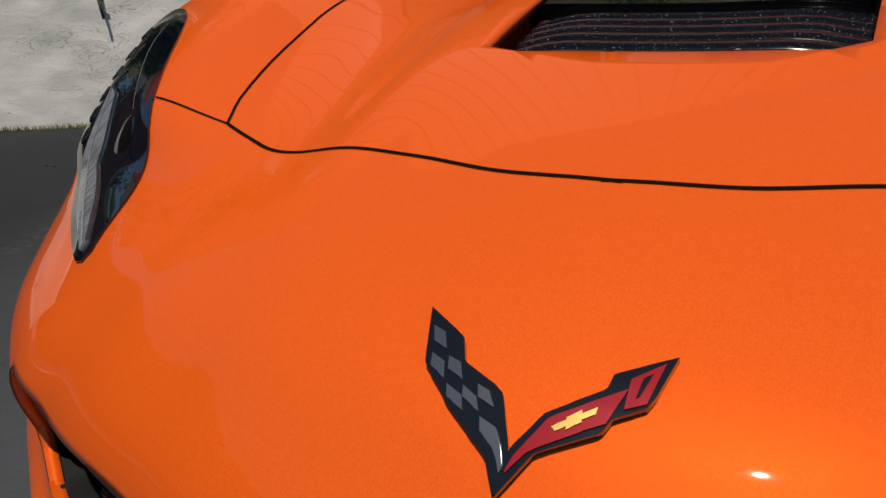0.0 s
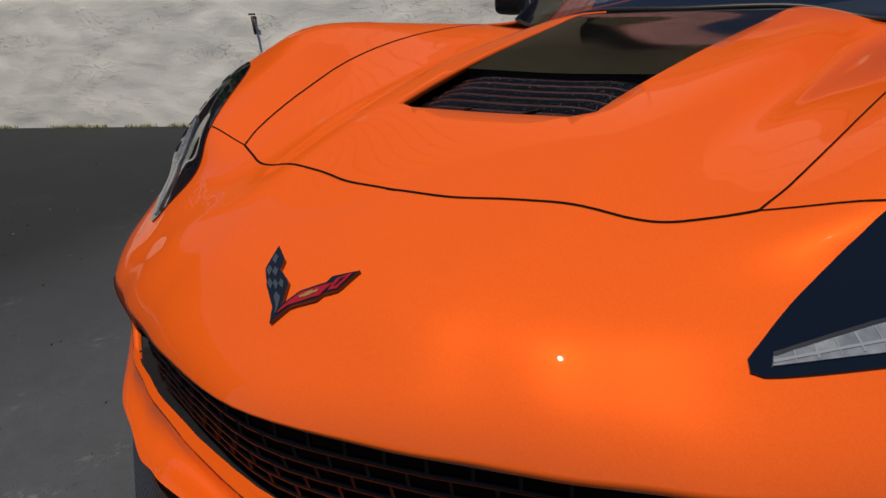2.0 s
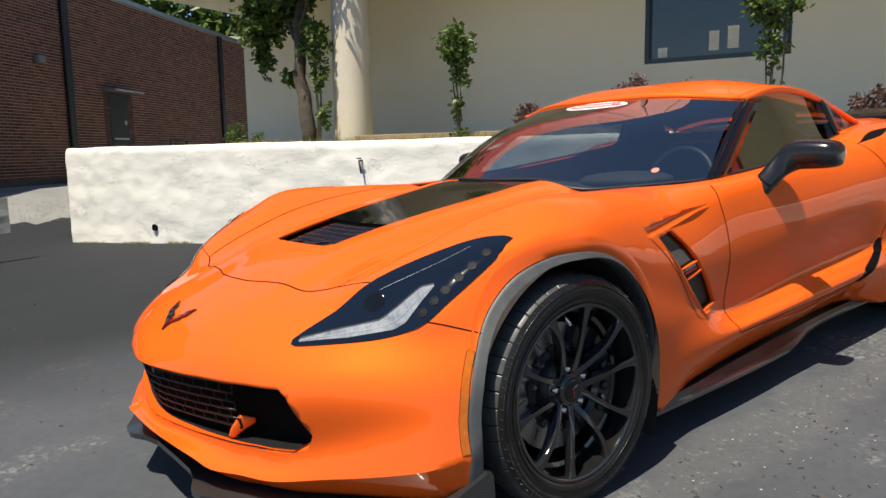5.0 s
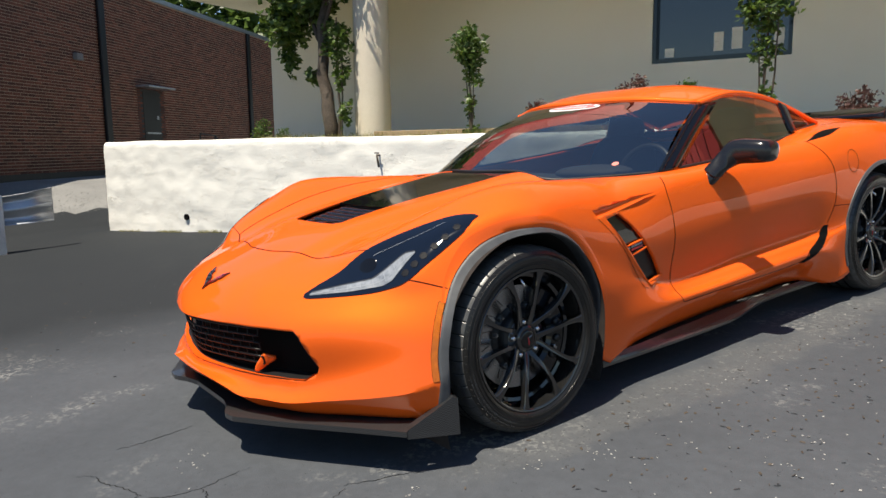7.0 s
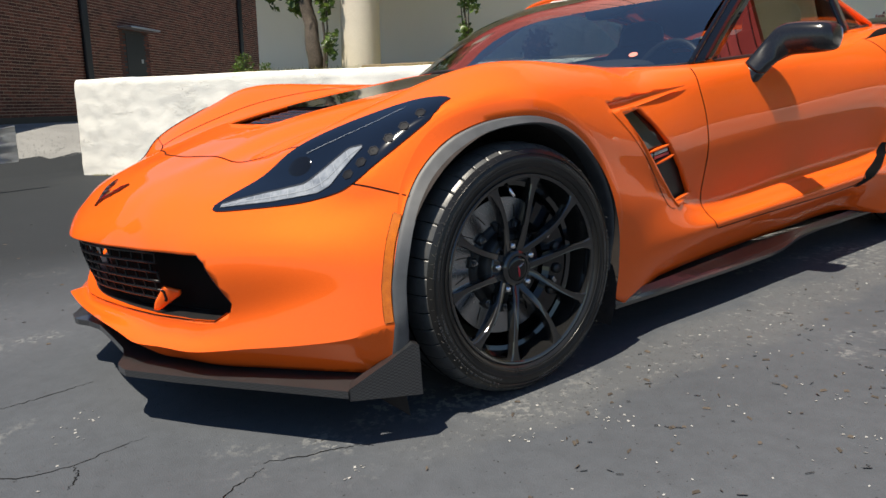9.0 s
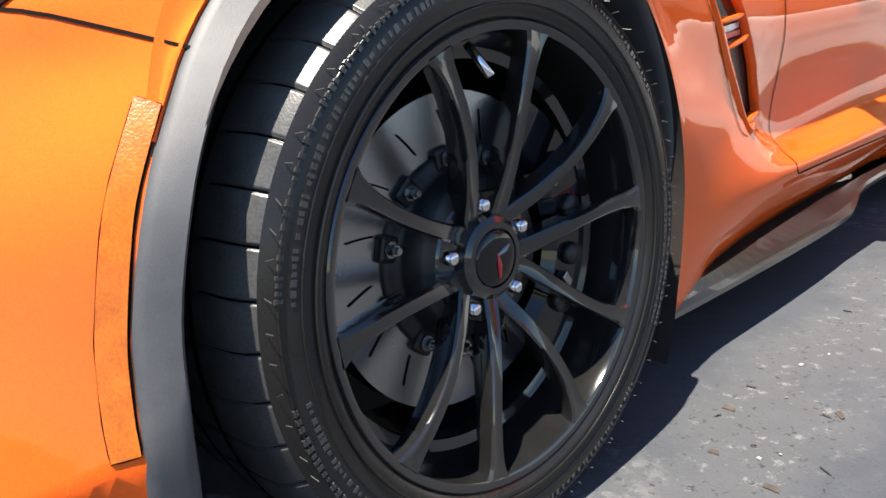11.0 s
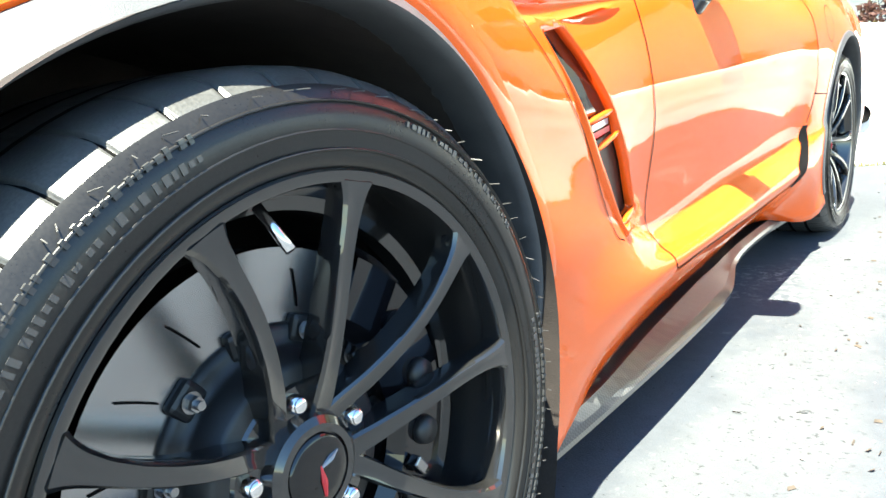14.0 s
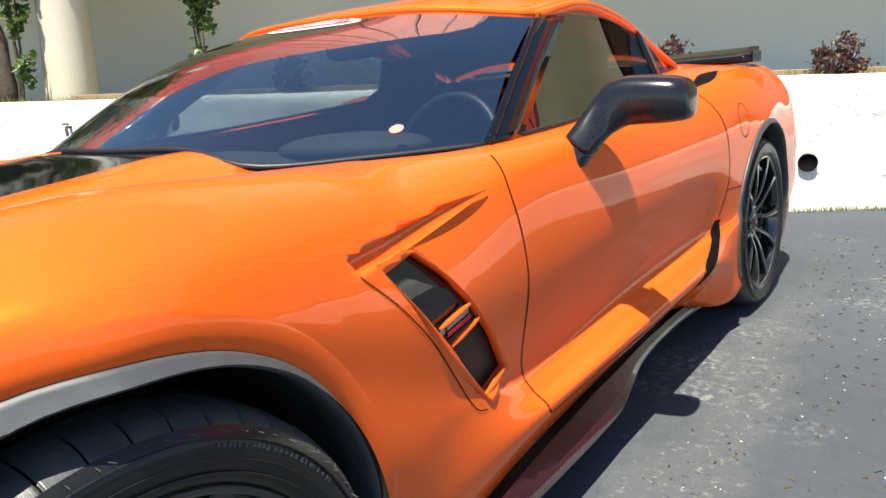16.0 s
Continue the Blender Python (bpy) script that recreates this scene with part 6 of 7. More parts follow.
def build_brake(R):
    """Slotted disc, its bell with bolts, and a black caliper, about the x axis."""
    root = new("brake")
    root.parent = CAR
    bm = bmesh.new()
    lathe(bm, [(-0.03, R * 0.635), (0.0, R * 0.635), (0.0, R), (-0.004, R), (-0.012, R * 0.985), (-0.018, R * 0.985), (-0.026, R), (-0.03, R)], 96)
    disc = part("disc", bm, STEEL, root, "slotted steel brake disc", True)
    disc.data.set_sharp_from_angle(angle=radians(30))
    for k in range(16):
        a = 2 * math.pi * k / 16
        pts = [Vector((0.0012, r * math.cos(a + 2.2 * (r - R * 0.6) ), r * math.sin(a + 2.2 * (r - R * 0.6)))) for r in [R * (0.72 + 0.18 * q / 5) for q in range(6)]]
        part("slot", tube(bmesh.new(), pts, 0.0009, 5), DARK, root)
    bm = bmesh.new()
    lathe(bm, [(-0.02, R * 0.645), (0.003, R * 0.645), (0.005, R * 0.60), (0.006, R * 0.55), (0.012, R * 0.53), (0.034, R * 0.50), (0.037, R * 0.47), (0.037, R * 0.30), (0.037, 0.001)], 72)
    bmesh.ops.recalc_face_normals(bm, faces=bm.faces)
    bell = part("bell", bm, SATIN_BLACK, root, "black brake bell", True)
    for k in range(11):
        a = radians(100) + 2 * math.pi * k / 11
        at = Matrix.Rotation(a, 4, "X") @ Matrix.Translation((0, R * 0.615, 0))
        lug = part("bell_lug", box(bmesh.new(), -0.004, 0.009, -0.012, 0.013, -0.015, 0.015, 0.005), SATIN_BLACK, root)
        lug.matrix_local = at
        bm = bmesh.new()
        for x, r0, r1, deep, seg in ((0.0105, 0.0088, 0.0088, 0.002, 20), (0.015, 0.0066, 0.0062, 0.008, 6), (0.021, 0.0040, 0.0036, 0.006, 12)):
            bmesh.ops.create_cone(bm, cap_ends=True, segments=seg, radius1=r0, radius2=r1, depth=deep, matrix=Matrix.Translation((x, 0, 0)) @ Matrix.Rotation(math.pi / 2, 4, "Y"))
        bolt = part("bolt", bm, STEEL, root, "steel bolt and nut")
        bolt.matrix_local = at
    bm = bmesh.new()
    rows = []
    for k in range(25):
        a = radians(-62 + 124 * k / 24)
        c, d = math.cos(a), math.sin(a)
        rows.append([Vector((x, r * c, r * d)) for x, r in ((-0.05, R * 1.06), (0.03, R * 1.06), (0.042, R * 1.0), (0.042, R * 0.70), (0.03, R * 0.62), (-0.05, R * 0.62))])
    vs = grid_faces(bm, rows, True)
    bm.faces.new(vs[0])
    bm.faces.new(vs[-1][::-1])
    bmesh.ops.recalc_face_normals(bm, faces=bm.faces)
    cal = part("caliper", bm, GLOSS_BLACK, root, "black brake caliper", False)
    for k, a in enumerate((-0.6, -0.2, 0.2, 0.6)):
        bm = bmesh.new()
        bmesh.ops.create_cone(bm, cap_ends=True, segments=16, radius1=0.016, radius2=0.013, depth=0.012, matrix=Matrix.Translation((0.045, R * 0.84 * math.cos(a), R * 0.84 * math.sin(a))) @ Matrix.Rotation(math.pi / 2, 4, "Y"))
        part("piston_cap", bm, SATIN_BLACK, cal, "", True)
    # bridge clips and bleed screws that catch the light
    for a, r, turn in ((0.55, 0.74, 0.3), (-0.42, 0.78, -0.5), (0.08, 0.60, 0.1)):
        clip = part("clip", box(bmesh.new(), 0.0, 0.012, -0.010, 0.010, -0.006, 0.006, 0.002), STEEL, cal, "small steel clip")
        clip.matrix_local = Matrix.Rotation(a, 4, "X") @ Matrix.Translation((0.043, R * r, 0)) @ Matrix.Rotation(turn, 4, "X")
        pin = part("bleed_screw", tube(bmesh.new(), [Vector((0.0, -0.016, 0.010)), Vector((0.012, 0.002, 0.016)), Vector((0.014, 0.014, 0.026))], 0.0022, 8), STEEL, cal, "", True)
        pin.matrix_local = clip.matrix_local
    return root


front, _ = build_wheel(0.3275, 0.246, 0.275, -12)
front.matrix_local = Matrix.Translation((0.927, 0, 0.328))
rear, _ = build_wheel(0.3375, 0.259, 0.32, 20)
rear.matrix_local = Matrix.Translation((0.862, 2.71, 0.338))
brake = build_brake(0.182)
brake.matrix_local = Matrix.Translation((0.835, 0, 0.328))
turned = Matrix.Rotation(math.pi + 2 * math.atan(0.02), 4, "Z")
rear_brake = copy_thing(brake, Matrix.Translation((0.77, 2.71, 0.338)))
for ob, x, y, z in ((front, 0.927, 0, 0.328), (rear, 0.862, 2.71, 0.338), (brake, 0.835, 0, 0.328), (rear_brake, 0.77, 2.71, 0.338)):
    far = MIRROR @ Vector((x, y, z))
    copy_thing(ob, Matrix.Translation((far.x, far.y, z)) @ turned)

# ---- beyond the wall and round the lot ----
def ground_z(x, y):
    """The ground's height at a place."""
    p = LOT.inverted() @ Vector((x, y, 0))
    far = max(0.0, math.hypot(p.x, p.y) - 27)
    k = min(1.0, far / 15.0)
    k = k * k * (3 - 2 * k)
    n = LOT.to_3x3() @ Vector((0, 0, 1))
    flat = -(n.x * x + n.y * y) / n.z
    u = uphill(x)
    return (flat * (1 - k) - 0.55 * k) * (1 - u) + 0.42 * u


def add_leaves(bm, centre, size, n, leaf, rng):
    """Leaves scattered in an uneven cloud, denser towards its outside."""
    for _ in range(n):
        d = Vector((rng.gauss(0, 1), rng.gauss(0, 1), rng.gauss(0, 1))).normalized()
        r = rng.uniform(0.35, 1.0) ** 0.6 * (0.72 + 0.5 * noise.noise(d * 2.1 + Vector(centre)))
        p = Vector(centre) + Vector((d.x * size[0], d.y * size[1], d.z * size[2])) * r
        a = Vector((rng.gauss(0, 1), rng.gauss(0, 1), rng.gauss(0, 0.6) - 0.2)).normalized()
        b = a.cross(Vector((rng.gauss(0, 1), rng.gauss(0, 1), rng.gauss(0, 1)))).normalized()
        up = a.cross(b)
        l, w = leaf * rng.uniform(0.7, 1.3), leaf * rng.uniform(0.28, 0.42)
        v = [bm.verts.new(q) for q in (p, p + a * l * 0.5 + b * w + up * w * 0.3, p + a * l, p + a * l * 0.5 - b * w + up * w * 0.3)]
        bm.faces.new((v[0], v[1], v[2]))
        bm.faces.new((v[0], v[2], v[3]))


def tree(name, at, stems, clouds, leaf, mat, label, category, seed, group=""):
    """stems: curves of (points, radius at the foot); clouds: (centre, size, leaves)."""
    rng = random.Random(seed)
    root = empty(name, Matrix.Translation(at), label, category, group)
    for pts, r in stems:
        c = along([Vector(p) for p in pts], 10)
        c = [p + Vector((rng.uniform(-1, 1), rng.uniform(-1, 1), 0)) * r * 0.3 for p in c]
        part("trunk" if r > 0.02 else "limb", tube(bmesh.new(), c, [r * (1 - 0.6 * i / 10) for i in range(11)], 8), BARK, root, "", True)
    bm = bmesh.new()
    for c, s, n in clouds:
        add_leaves(bm, c, s, n, leaf, rng)
    tagged(part("crown", bm, mat, root), kind="stuff")
    return root


tree("tree", (-6.34, 2.99, 1.05), [(((0, 0, 0), (-0.06, 0, 0.5), (-0.20, 0, 1.0), (-0.30, 0.05, 1.6), (-0.25, 0.1, 2.4)), 0.11), (((-0.28, 0.02, 1.4), (-0.7, 0, 1.9), (-1.2, -0.1, 2.3)), 0.035), (((-0.27, 0.02, 1.5), (0.1, 0, 2.0), (0.4, -0.1, 2.6)), 0.03), (((-0.2, 0, 0.95), (-0.42, 0, 1.02), (-0.62, -0.05, 0.98)), 0.010)],
     [((-0.75, 0, 2.05), (0.75, 0.6, 0.60), 1500), ((-1.15, -0.1, 1.75), (0.45, 0.4, 0.50), 600), ((-0.1, 0, 2.4), (0.8, 0.7, 0.6), 1400), ((-0.55, 0.05, 1.00), (0.22, 0.15, 0.14), 90), ((-1.3, 0, 1.35), (0.16, 0.14, 0.35), 150), ((-0.7, 0.2, 3.0), (1.5, 1.2, 0.7), 1800)], 0.11, GREEN_LEAF, "leafy green tree with a dark leaning trunk", "tree", 3)
tree("tree", (-6.22, 3.04, 1.05), [(((0, 0, 0), (0.02, 0, 0.5), (-0.02, 0, 1.1), (0.0, 0, 1.7)), 0.022), (((0.03, 0, 0), (0.10, 0, 0.6), (0.12, 0.0, 1.3)), 0.018)],
     [((0.02, 0, 1.40), (0.27, 0.24, 0.35), 420), ((0.10, 0, 0.95), (0.15, 0.14, 0.28), 130), ((0.18, 0, 0.45), (0.12, 0.1, 0.22), 90), ((-0.25, 0, 0.12), (0.12, 0.1, 0.1), 40)], 0.075, GREEN_LEAF, "young multi-stemmed tree beside the column", "tree", 4, "young trees on the terrace")
tree("tree", (-4.31, 3.81, 1.06), [(((0, 0, 0), (0.03, 0, 0.4), (-0.01, 0, 0.8), (0.02, 0, 1.15)), 0.016), (((0.02, 0, 0), (-0.02, 0, 0.4), (-0.07, 0, 0.75), (-0.10, 0, 1.05)), 0.013), (((0.03, 0, 0), (0.07, 0, 0.5), (0.05, 0, 0.9)), 0.010)],
     [((0.0, 0, 1.12), (0.29, 0.25, 0.24), 560), ((-0.02, 0, 1.32), (0.16, 0.14, 0.12), 80), ((0.04, 0, 0.85), (0.13, 0.12, 0.16), 110), ((0.0, 0, 0.45), (0.10, 0.08, 0.22), 70), ((0.03, 0, 0.12), (0.14, 0.1, 0.14), 90), ((0.14, 0, 0.72), (0.10, 0.08, 0.05), 30)], 0.07, GREEN_LEAF, "slim young tree with a small round crown", "tree", 5, "young trees on the terrace")
tree("tree", (-1.26, 5.04, 1.06), [(((0, 0, 0), (0.0, 0, 0.6), (0.02, 0, 1.2), (0.0, 0, 2.2)), 0.016), (((0.05, 0, 0), (0.10, 0, 0.6), (0.12, 0, 1.3)), 0.013), (((-0.04, 0, 0), (-0.05, 0, 0.6), (-0.1, 0, 1.2)), 0.011)],
     [((0.0, 0, 1.25), (0.36, 0.25, 0.30), 560), ((0.0, 0, 1.8), (0.40, 0.3, 0.40), 560), ((0.0, 0, 0.85), (0.18, 0.14, 0.25), 150), ((0.0, 0, 0.35), (0.16, 0.1, 0.25), 130)], 0.07, GREEN_LEAF, "young multi-stemmed tree in front of the window", "tree", 6, "young trees on the terrace")


def shrub(at, size, n, mat, label, seed):
    s = [(((0, 0, 0), (dx * 0.4, dy * 0.4, size * 0.7), (dx, dy, size * 1.5)), 0.006) for dx, dy in ((0.1, 0.02), (-0.12, 0), (0.02, 0.08), (0.18, -0.05), (-0.05, -0.08))]
    tree("shrub", at, s, [((0, 0, size * 0.75), (size, size * 0.8, size * 0.62), n), ((size * 0.2, 0, size * 1.35), (size * 0.55, size * 0.5, size * 0.42), n // 4), ((-size * 0.45, 0, size * 1.15), (size * 0.4, size * 0.4, size * 0.35), n // 6)], 0.042, mat, label, "shrub", seed, "shrubs on the terrace")


PURPLE, FRESH = "low shrub with small purple-red leaves", "low fresh green shrub on the terrace"
for at, size, n, mat, label, seed in (((-3.49, 4.14, 1.14), 0.24, 420, RED_LEAF, PURPLE, 11), ((-2.45, 4.56, 1.24), 0.30, 560, RED_LEAF, PURPLE, 12), ((-1.95, 4.76, 1.36), 0.19, 300, GREEN_LEAF, FRESH, 13), ((-0.50, 5.33, 1.1), 0.25, 420, RED_LEAF, PURPLE, 14), ((0.62, 5.79, 1.06), 0.25, 480, RED_LEAF, PURPLE, 15), ((-7.59, 2.49, 1.05), 0.25, 260, GREEN_LEAF, FRESH, 16), ((-7.2, 2.64, 1.0), 0.2, 140, GREEN_LEAF, FRESH, 17), ((2.3, 6.4, 1.06), 0.26, 420, RED_LEAF, PURPLE, 18)):
    shrub(at, size, n, mat, label, seed)


def build_grass():
    """Blades along the terrace's edge and weeds at the wall's foot."""
    rng = random.Random(8)
    bm = bmesh.new()

    def blade(p, h):
        a = rng.uniform(0, 6.28)
        d = Vector((math.cos(a), math.sin(a), 0))
        lean = Vector((rng.uniform(-0.5, 0.5), rng.uniform(-0.5, 0.5), 1)) * h
        v = [bm.verts.new(q) for q in (p - d * 0.004, p + d * 0.004, p + lean)]
        bm.faces.new(v)
    for _ in range(8200):
        x = rng.uniform(wall_x(-7.0), wall_x(8.5))
        y = 0.30 + abs(rng.gauss(0, 0.35))
        if noise.noise((x * 1.2, y * 2, 0)) > -0.12:
            blade(WALL @ Vector((x, y, 1.09 + 0.1 * min(1, y / 1.0))), rng.uniform(0.03, 0.085))
    for _ in range(5200):
        x = rng.uniform(wall_x(-9.6), wall_x(5.5))
        if noise.noise((x * 2.2, 7, 0)) > -0.08:
            p = WALL @ Vector((x, rng.uniform(-0.07, 0.0), 0))
            blade(Vector((p.x, p.y, ground_z(p.x, p.y))), rng.uniform(0.02, 0.05))
    return tagged(part("grass", bm, BLADE), "dry yellow-green grass along the top of the wall", "grass", "", "stuff")


build_grass()


def build_edging():
    """A low tan board that holds the planting bed behind the grass."""
    bm = box(bmesh.new(), wall_x(-5.4), wall_x(8.0), 1.02, 1.06, 1.0, 1.235, 0.006)
    ob = part("bed_edging", bm, TIMBER, None)
    ob.matrix_world = WALL
    tagged(ob, "low tan timber board along the planting bed", "edging", "", "structure")


TIMBER = varied(material("weathered_timber", (0.3, 0.22, 0.13), 0.8), (0.22, 0.155, 0.09), (0.40, 0.30, 0.19), 3, 60, 0.002)
build_edging()


def build_wall_fittings():
    for x, y, z, r in ((-7.84, 1.39, 0.06, 0.045), (0.63, 4.80, 0.60, 0.058)):
        at = WALL @ Matrix.Translation((wall_x(x), -0.008, z))
        root = empty("drain_pipe", at, "dark round drain hole in the white wall", "drain pipe", "drains in the wall")
        bm = bmesh.new()
        rows = [[Vector((q * math.cos(a), y2, q * math.sin(a))) for a in [2 * math.pi * k / 24 for k in range(24)]] for q, y2 in ((r, 0.03), (r, -0.016), (r * 0.93, -0.018), (r * 0.9, -0.012), (0.001, -0.012))]
        grid_faces(bm, rows, True)
        part("pipe", bm, DARK, root, "", True)
    root = empty("wall_tap", WALL @ Matrix.Translation((wall_x(-4.60), -0.006, 0.88)), "small rusty tap with a short pipe on the wall", "tap")
    part("pipe", tube(bmesh.new(), [Vector((0, 0.03, 0.05)), Vector((0, -0.05, 0.05)), Vector((0.01, -0.06, 0.03)), Vector((0.025, -0.05, -0.09))], 0.012, 8), BARK, root, "", True)
    part("handle", tube(bmesh.new(), [Vector((-0.03, -0.05, 0.075)), Vector((0.03, -0.05, 0.075))], 0.008, 6), BARK, root, "", True)


build_wall_fittings()


def build_brick_details():
    rng = random.Random(21)
    root = brick_root
    L, H, gap = 0.197, 0.051, 0.016
    one = box(bmesh.new(), -L / 2, L / 2, -0.01, 0.008, -H / 2, H / 2)
    one_mesh = mesh_of("brick", one, BRICK, False)
    verts, faces = [], []
    pipes = (3.35, 11.5)
    for row in range(90):
        z = -0.62 + row * (H + gap)
        if z > 4.96:
            break
        x = 0.1 + (L + gap) / 2 * (row % 2)
        while x < brick_len + 6:
            in_door = 9.05 < x < 9.95 and z < 2.60 and z > 0.58
            if not in_door:
                if 14.4 < x < 16.6 and 0.5 < z < 2.55:
                    ob = new("brick", one_mesh)
                    ob.parent = root
                    ob.location = (x, rng.uniform(-0.002, 0.002), z)
                else:
                    o = len(verts)
                    d = rng.uniform(0.005, 0.009)
                    for yy in (-0.005, d):
                        verts += [(x - L / 2, yy, z - H / 2), (x + L / 2, yy, z - H / 2), (x + L / 2, yy, z + H / 2), (x - L / 2, yy, z + H / 2)]
                    faces += [(o + 4, o + 7, o + 6, o + 5), (o, o + 4, o + 5, o + 1), (o + 3, o + 2, o + 6, o + 7), (o + 1, o + 5, o + 6, o + 2), (o, o + 3, o + 7, o + 4)]
            x += L + gap
    me = bpy.data.meshes.new("brickwork")
    me.from_pydata(verts, [], faces)
    me.materials.append(BRICK)
    ob = new("brickwork", me)
    ob.parent = root
    tagged(ob, "dark red brickwork", kind="stuff")
    for x in pipes:
        part("downpipe", box(bmesh.new(), x - 0.11, x + 0.11, 0.012, 0.10, -0.7, 5.0, 0.02), SATIN_BLACK, root, "wide black downpipe")
    door = part("door", box(bmesh.new(), 9.1, 9.9, -0.02, 0.014, 0.60, 2.58, 0.005), SATIN_BLACK, root, "dark green-black metal door")
    part("door_frame", box(bmesh.new(), 8.86, 10.14, -0.02, 0.005, 0.5, 2.66), SATIN_BLACK, door)
    part("push_bar", box(bmesh.new(), 9.2, 9.85, 0.02, 0.06, 1.46, 1.50), GALV, door)
    part("door_plate", box(bmesh.new(), 9.2, 9.3, 0.021, 0.026, 1.85, 1.95), GALV, door)
    part("canopy", box(bmesh.new(), 8.9, 10.2, 0.01, 0.4, 2.66, 2.71, 0.01), GALV, root, "thin metal canopy over the door")
    part("landing", box(bmesh.new(), 8.0, 10.5, 0.0, 1.1, -0.6, 0.585), CONCRETE, root, "concrete landing at the door")
    rail = part("handrail", tube(bmesh.new(), [Vector((8.9, 1.05, 1.46)), Vector((8.05, 1.05, 1.42)), Vector((6.8, 1.05, 0.6))], 0.022, 6), SATIN_BLACK, root, "black metal handrail")
    for x, z in ((8.9, 1.46), (8.05, 1.42)):
        part("post", tube(bmesh.new(), [Vector((x, 1.05, 0.58)), Vector((x, 1.05, z))], 0.02, 6), SATIN_BLACK, rail)
    part("wall_lamp", box(bmesh.new(), 12.35, 12.57, 0.01, 0.14, 3.08, 3.24, 0.02), CONCRETE, root, "small pale wall lamp")
    part("roof_edge", box(bmesh.new(), -0.05, brick_len + 8, -0.4, 0.06, 5.0, 5.12, 0.01), GALV, root, "pale metal roof edge")
    part("plinth", box(bmesh.new(), 0, brick_len + 8, 0.001, 0.02, -0.8, 0.56), SATIN_BLACK, root, "dark painted plinth")


build_brick_details()


def build_road():
    """Pale concrete drive and gravel between the lot and the brick building."""
    bm = bmesh.new()
    rows = []
    for i in range(41):
        y = -9 + 26 * i / 40
        rows.append([Vector((x, y, ground_z(x, y) + 0.008)) for x in [-11.0 - 0.35 * noise.noise((y * 0.7, 0, 0)) - 17 * j / 24 for j in range(25)]])
    grid_faces(bm, rows)
    tagged(part("road", bm, CONCRETE, None, "", True), "pale worn concrete drive beside the lot", "road", "", "structure")
    rng = random.Random(31)
    verts, faces = [], []
    for _ in range(1500):
        x, y = -11.6 - abs(rng.gauss(0, 0.9)), rng.uniform(-3.5, 3.5)
        z, r = ground_z(x, y) + 0.012, rng.uniform(0.005, 0.013)
        o = len(verts)
        verts += [(x - r, y - r * 0.6, z), (x + r * 0.8, y - r, z), (x + r, y + r * 0.7, z), (x - r * 0.5, y + r, z), (x, y, z + r * 0.9)]
        faces += [(o, o + 1, o + 4), (o + 1, o + 2, o + 4), (o + 2, o + 3, o + 4), (o + 3, o, o + 4)]
    me = bpy.data.meshes.new("gravel")
    me.from_pydata(verts, [], faces)
    me.materials.append(CONCRETE)
    tagged(new("gravel", me), "loose grey gravel at the edge of the drive", "gravel", "", "stuff")


build_road()


def build_guardrail():
    a, b = Vector((-8.05, -0.28, 0)), Vector((-8.62, -4.6, 0))
    d = (b - a).normalized()
    side = Vector((-d.y, d.x, 0)) * -1
    root = empty("guard_rail", Matrix.Translation(a), "galvanised steel guard rail with a flared end on posts", "guard rail")
    prof = [(0.0, 0.30), (0.03, 0.29), (0.07, 0.25), (0.07, 0.21), (0.02, 0.17), (0.02, 0.13), (0.07, 0.09), (0.07, 0.05), (0.03, 0.01), (0.0, 0.0)]
    bm = bmesh.new()
    rows = []
    for i in range(15):
        t = 4.3 * i / 14
        flare = max(0.0, 0.5 - t) / 0.5
        p = d * t
        g = ground_z(a.x + p.x, a.y + p.y)
        rows.append([Vector((p.x, p.y, 0)) + side * (o * 1.4 + 0.10 * flare * flare) + Vector((0, 0, g + 0.36 + h * (1.25 + 0.25 * flare))) for o, h in prof])
    grid_faces(bm, rows)
    ob = part("rail", bm, GALV, root, "", True)
    sd = ob.modifiers.new("thickness", "SOLIDIFY")
    sd.thickness = 0.006
    for t in (0.62, 2.5, 4.2):
        p = d * t - side * 0.05
        g = ground_z(a.x + p.x, a.y + p.y)
        part("post", box(bmesh.new(), p.x - 0.06, p.x + 0.06, p.y - 0.05, p.y + 0.05, g - 0.1, g + 0.76, 0.004), GALV, root)


build_guardrail()


def build_woods():
    """A belt of far trees behind the brick building."""
    rng = random.Random(41)
    bm = bmesh.new()
    for k in range(70):
        t = k / 69
        c = Vector((-34 + 16 * t, 4 + 26 * t, rng.uniform(4, 8)))
        add_leaves(bm, c, (2.6, 2.6, 3.2), 170, 0.55, rng)
    tagged(part("woods", bm, GREEN_LEAF), "belt of green trees behind the brick building", "woods", "", "stuff")


build_woods()


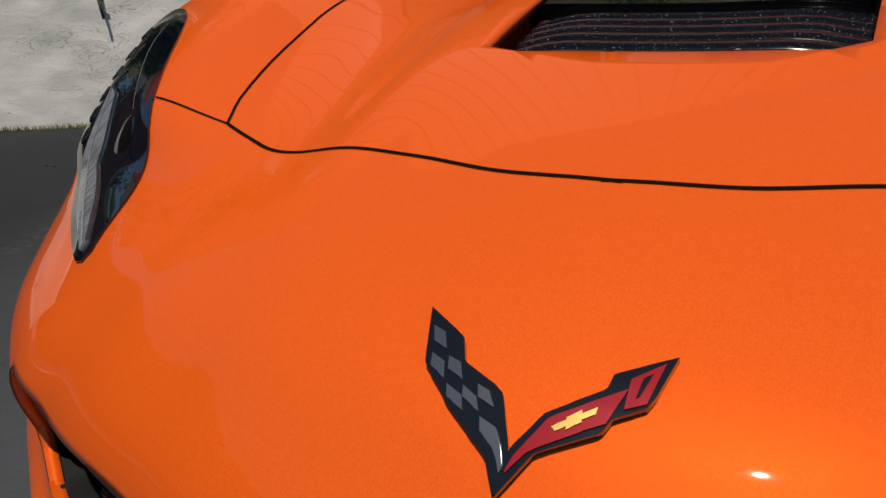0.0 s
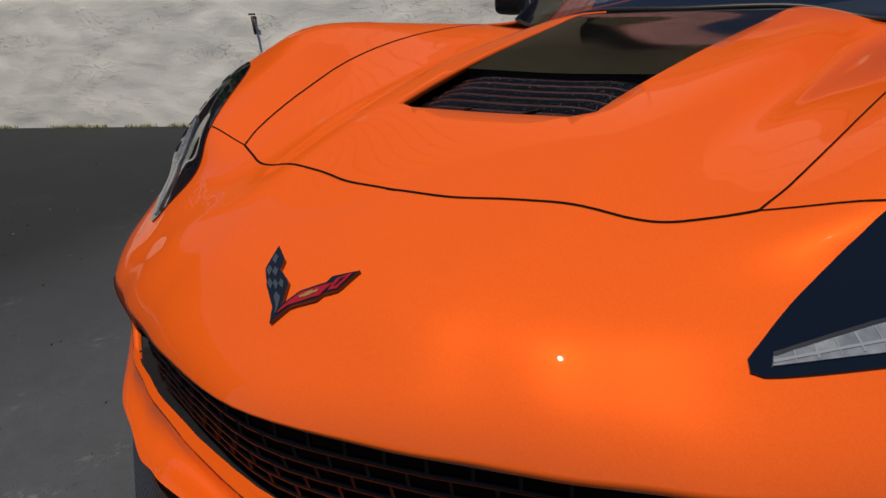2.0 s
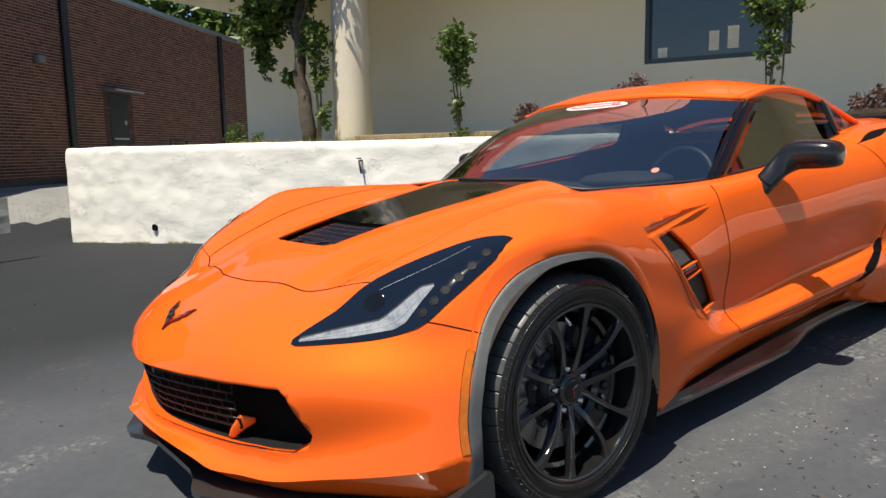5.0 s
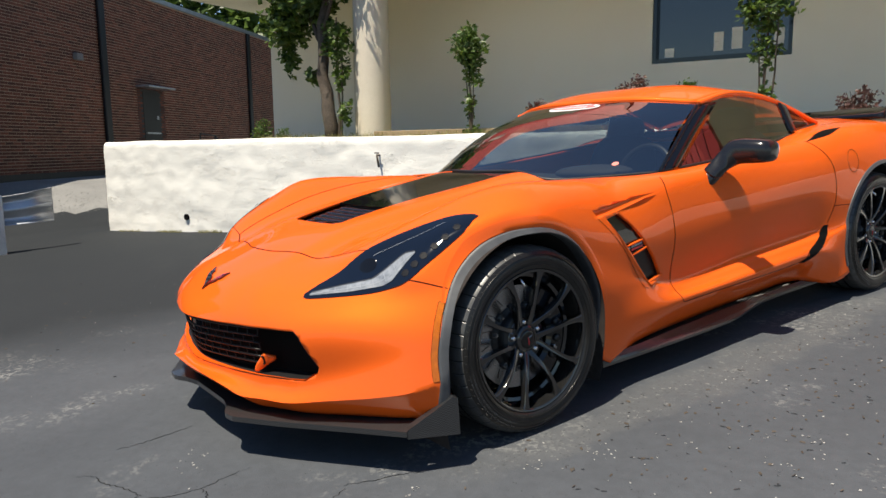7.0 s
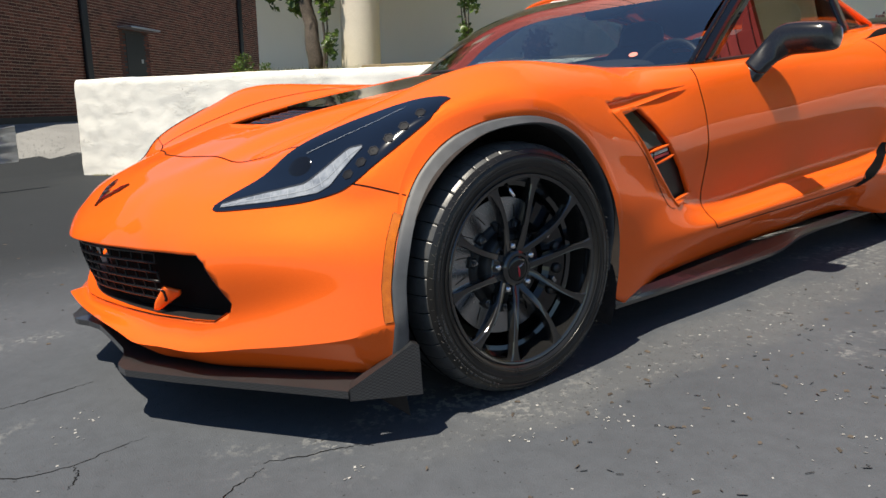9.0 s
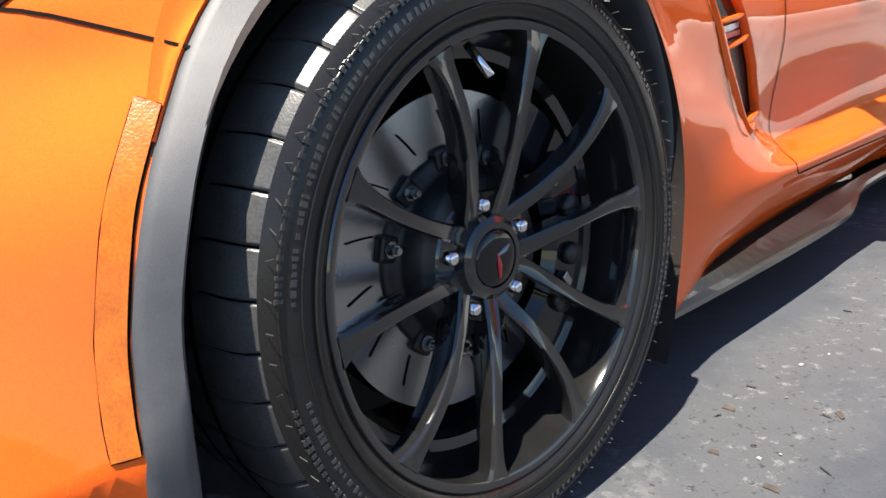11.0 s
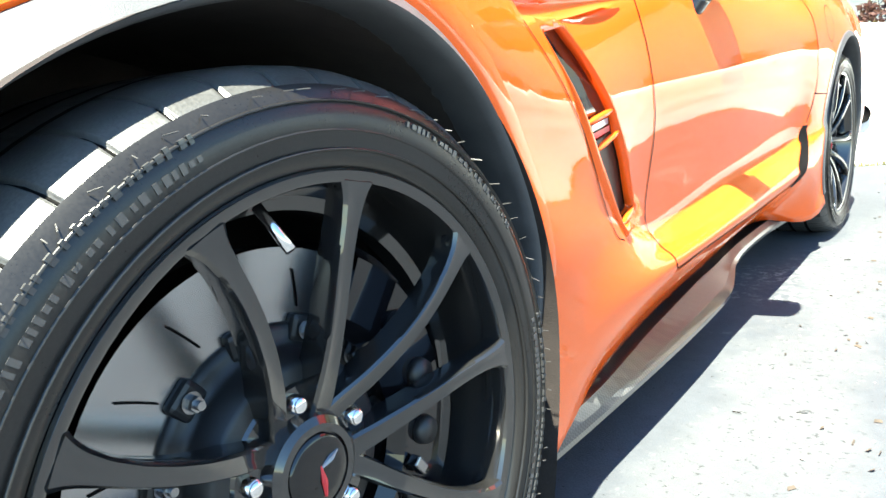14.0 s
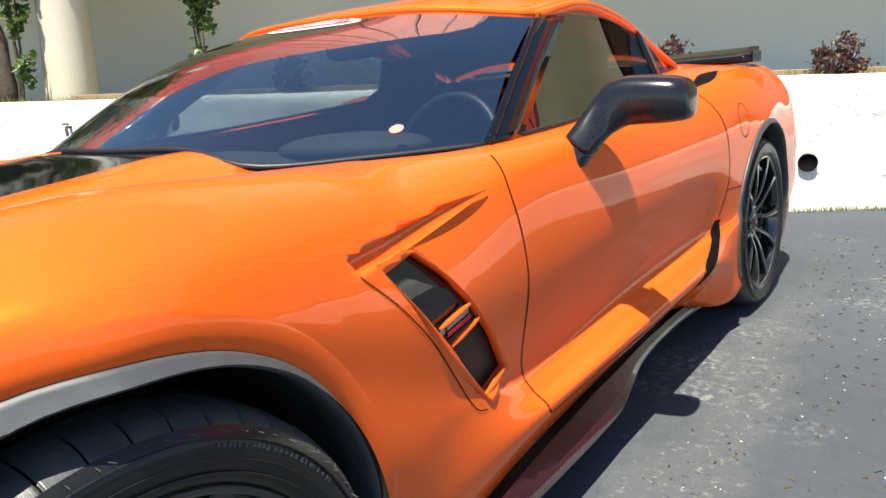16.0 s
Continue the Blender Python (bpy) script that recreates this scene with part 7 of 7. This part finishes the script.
def build_litter():
    """Bits of leaf, bark and pale chips that lie on the asphalt, and its cracks."""
    rng = random.Random(51)
    CHIP = material("pale_chip", (0.34, 0.335, 0.32), 0.9)
    for name, mat, n, label, tall in (("litter", BARK, 1000, "small dark bits of bark and leaf on the asphalt", 0.004), ("chips", CHIP, 700, "small pale chips scattered on the asphalt", 0.002)):
        verts, faces = [], []
        for _ in range(n):
            if name == "chips" and rng.random() < 0.14:  # in loose groups
                x, y = (rng.gauss(c, 0.03) for c in rng.choice(((1.20, 0.02), (1.5, 0.5), (1.62, 0.32), (1.6, 0.55), (0.30, -1.02), (0.62, -0.72), (0.72, -0.62), (0.2, -0.95), (0.95, -0.55), (1.1, -0.2))))
            elif rng.random() < 0.55:
                x, y = rng.gauss(1.35, 0.4), rng.uniform(-0.2, 4.0)
            else:
                x, y = rng.uniform(-4.5, 3.5), rng.uniform(-2.6, 3.2)
            if 0.95 > x > -1 and -0.9 < y < 3.5:
                continue
            a, l, w = rng.uniform(0, 6.28), rng.uniform(0.003, 0.009) * (1.3 if name == "litter" else 0.48), rng.uniform(0.001, 0.0035)
            c, s = math.cos(a), math.sin(a)
            o = len(verts)
            for u, v, h in ((-l, -w, 0.0005), (l, -w, 0.0005), (l * 0.8, w, tall), (-l * 0.7, w, tall)):
                verts.append(tuple(lot(x + u * c - v * s, y + u * s + v * c, 0.001 + h)))
            faces.append((o, o + 1, o + 2, o + 3))
        me = bpy.data.meshes.new(name)
        me.from_pydata(verts, [], faces)
        me.materials.append(mat)
        tagged(new(name, me), label, "litter", "", "stuff")
    cracks = [((0.30, -1.46), (0.42, -1.35), (0.44, -1.28), (0.43, -1.2), (0.47, -1.12), (0.48, -1.03), (0.46, -0.95), (0.45, -0.87)), ((0.49, -1.04), (0.54, -1.045), (0.60, -1.07)), ((0.98, -0.92), (0.93, -0.87), (0.90, -0.83), (0.86, -0.81), (0.83, -0.75), (0.81, -0.71)), ((0.79, -0.70), (0.80, -0.67), (0.83, -0.61), (0.85, -0.54), (0.89, -0.47)), ((-0.06, -1.18), (-0.055, -1.10), (-0.06, -1.05), (-0.07, -0.98), (-0.08, -0.90)), ((0.08, -1.34), (0.13, -1.29), (0.20, -1.28), (0.28, -1.24), (0.40, -1.20)), ((0.62, -1.16), (0.66, -1.14), (0.69, -1.12), (0.75, -1.12))]
    for c in cracks:
        P = along([Vector((x, y, 0)) for x, y in c], 36)
        L, R = [], []
        for i, p in enumerate(P):
            t = (P[min(i + 1, 36)] - P[max(i - 1, 0)]).normalized()
            q = Vector((-t.y, t.x, 0))
            p = p + q * rng.gauss(0, 0.003)
            w = 0.0010 * (1 - abs(i / 18 - 1)) + 0.0009 * rng.random() + 0.0003
            L.append(lot(p.x + q.x * w, p.y + q.y * w, 0.0012))
            R.append(lot(p.x - q.x * w, p.y - q.y * w, 0.0012))
        bm = bmesh.new()
        grid_faces(bm, [L, R])
        tagged(part("crack", bm, GAP), "thin dark crack in the asphalt", "crack", "cracks in the asphalt", "structure")


build_litter()
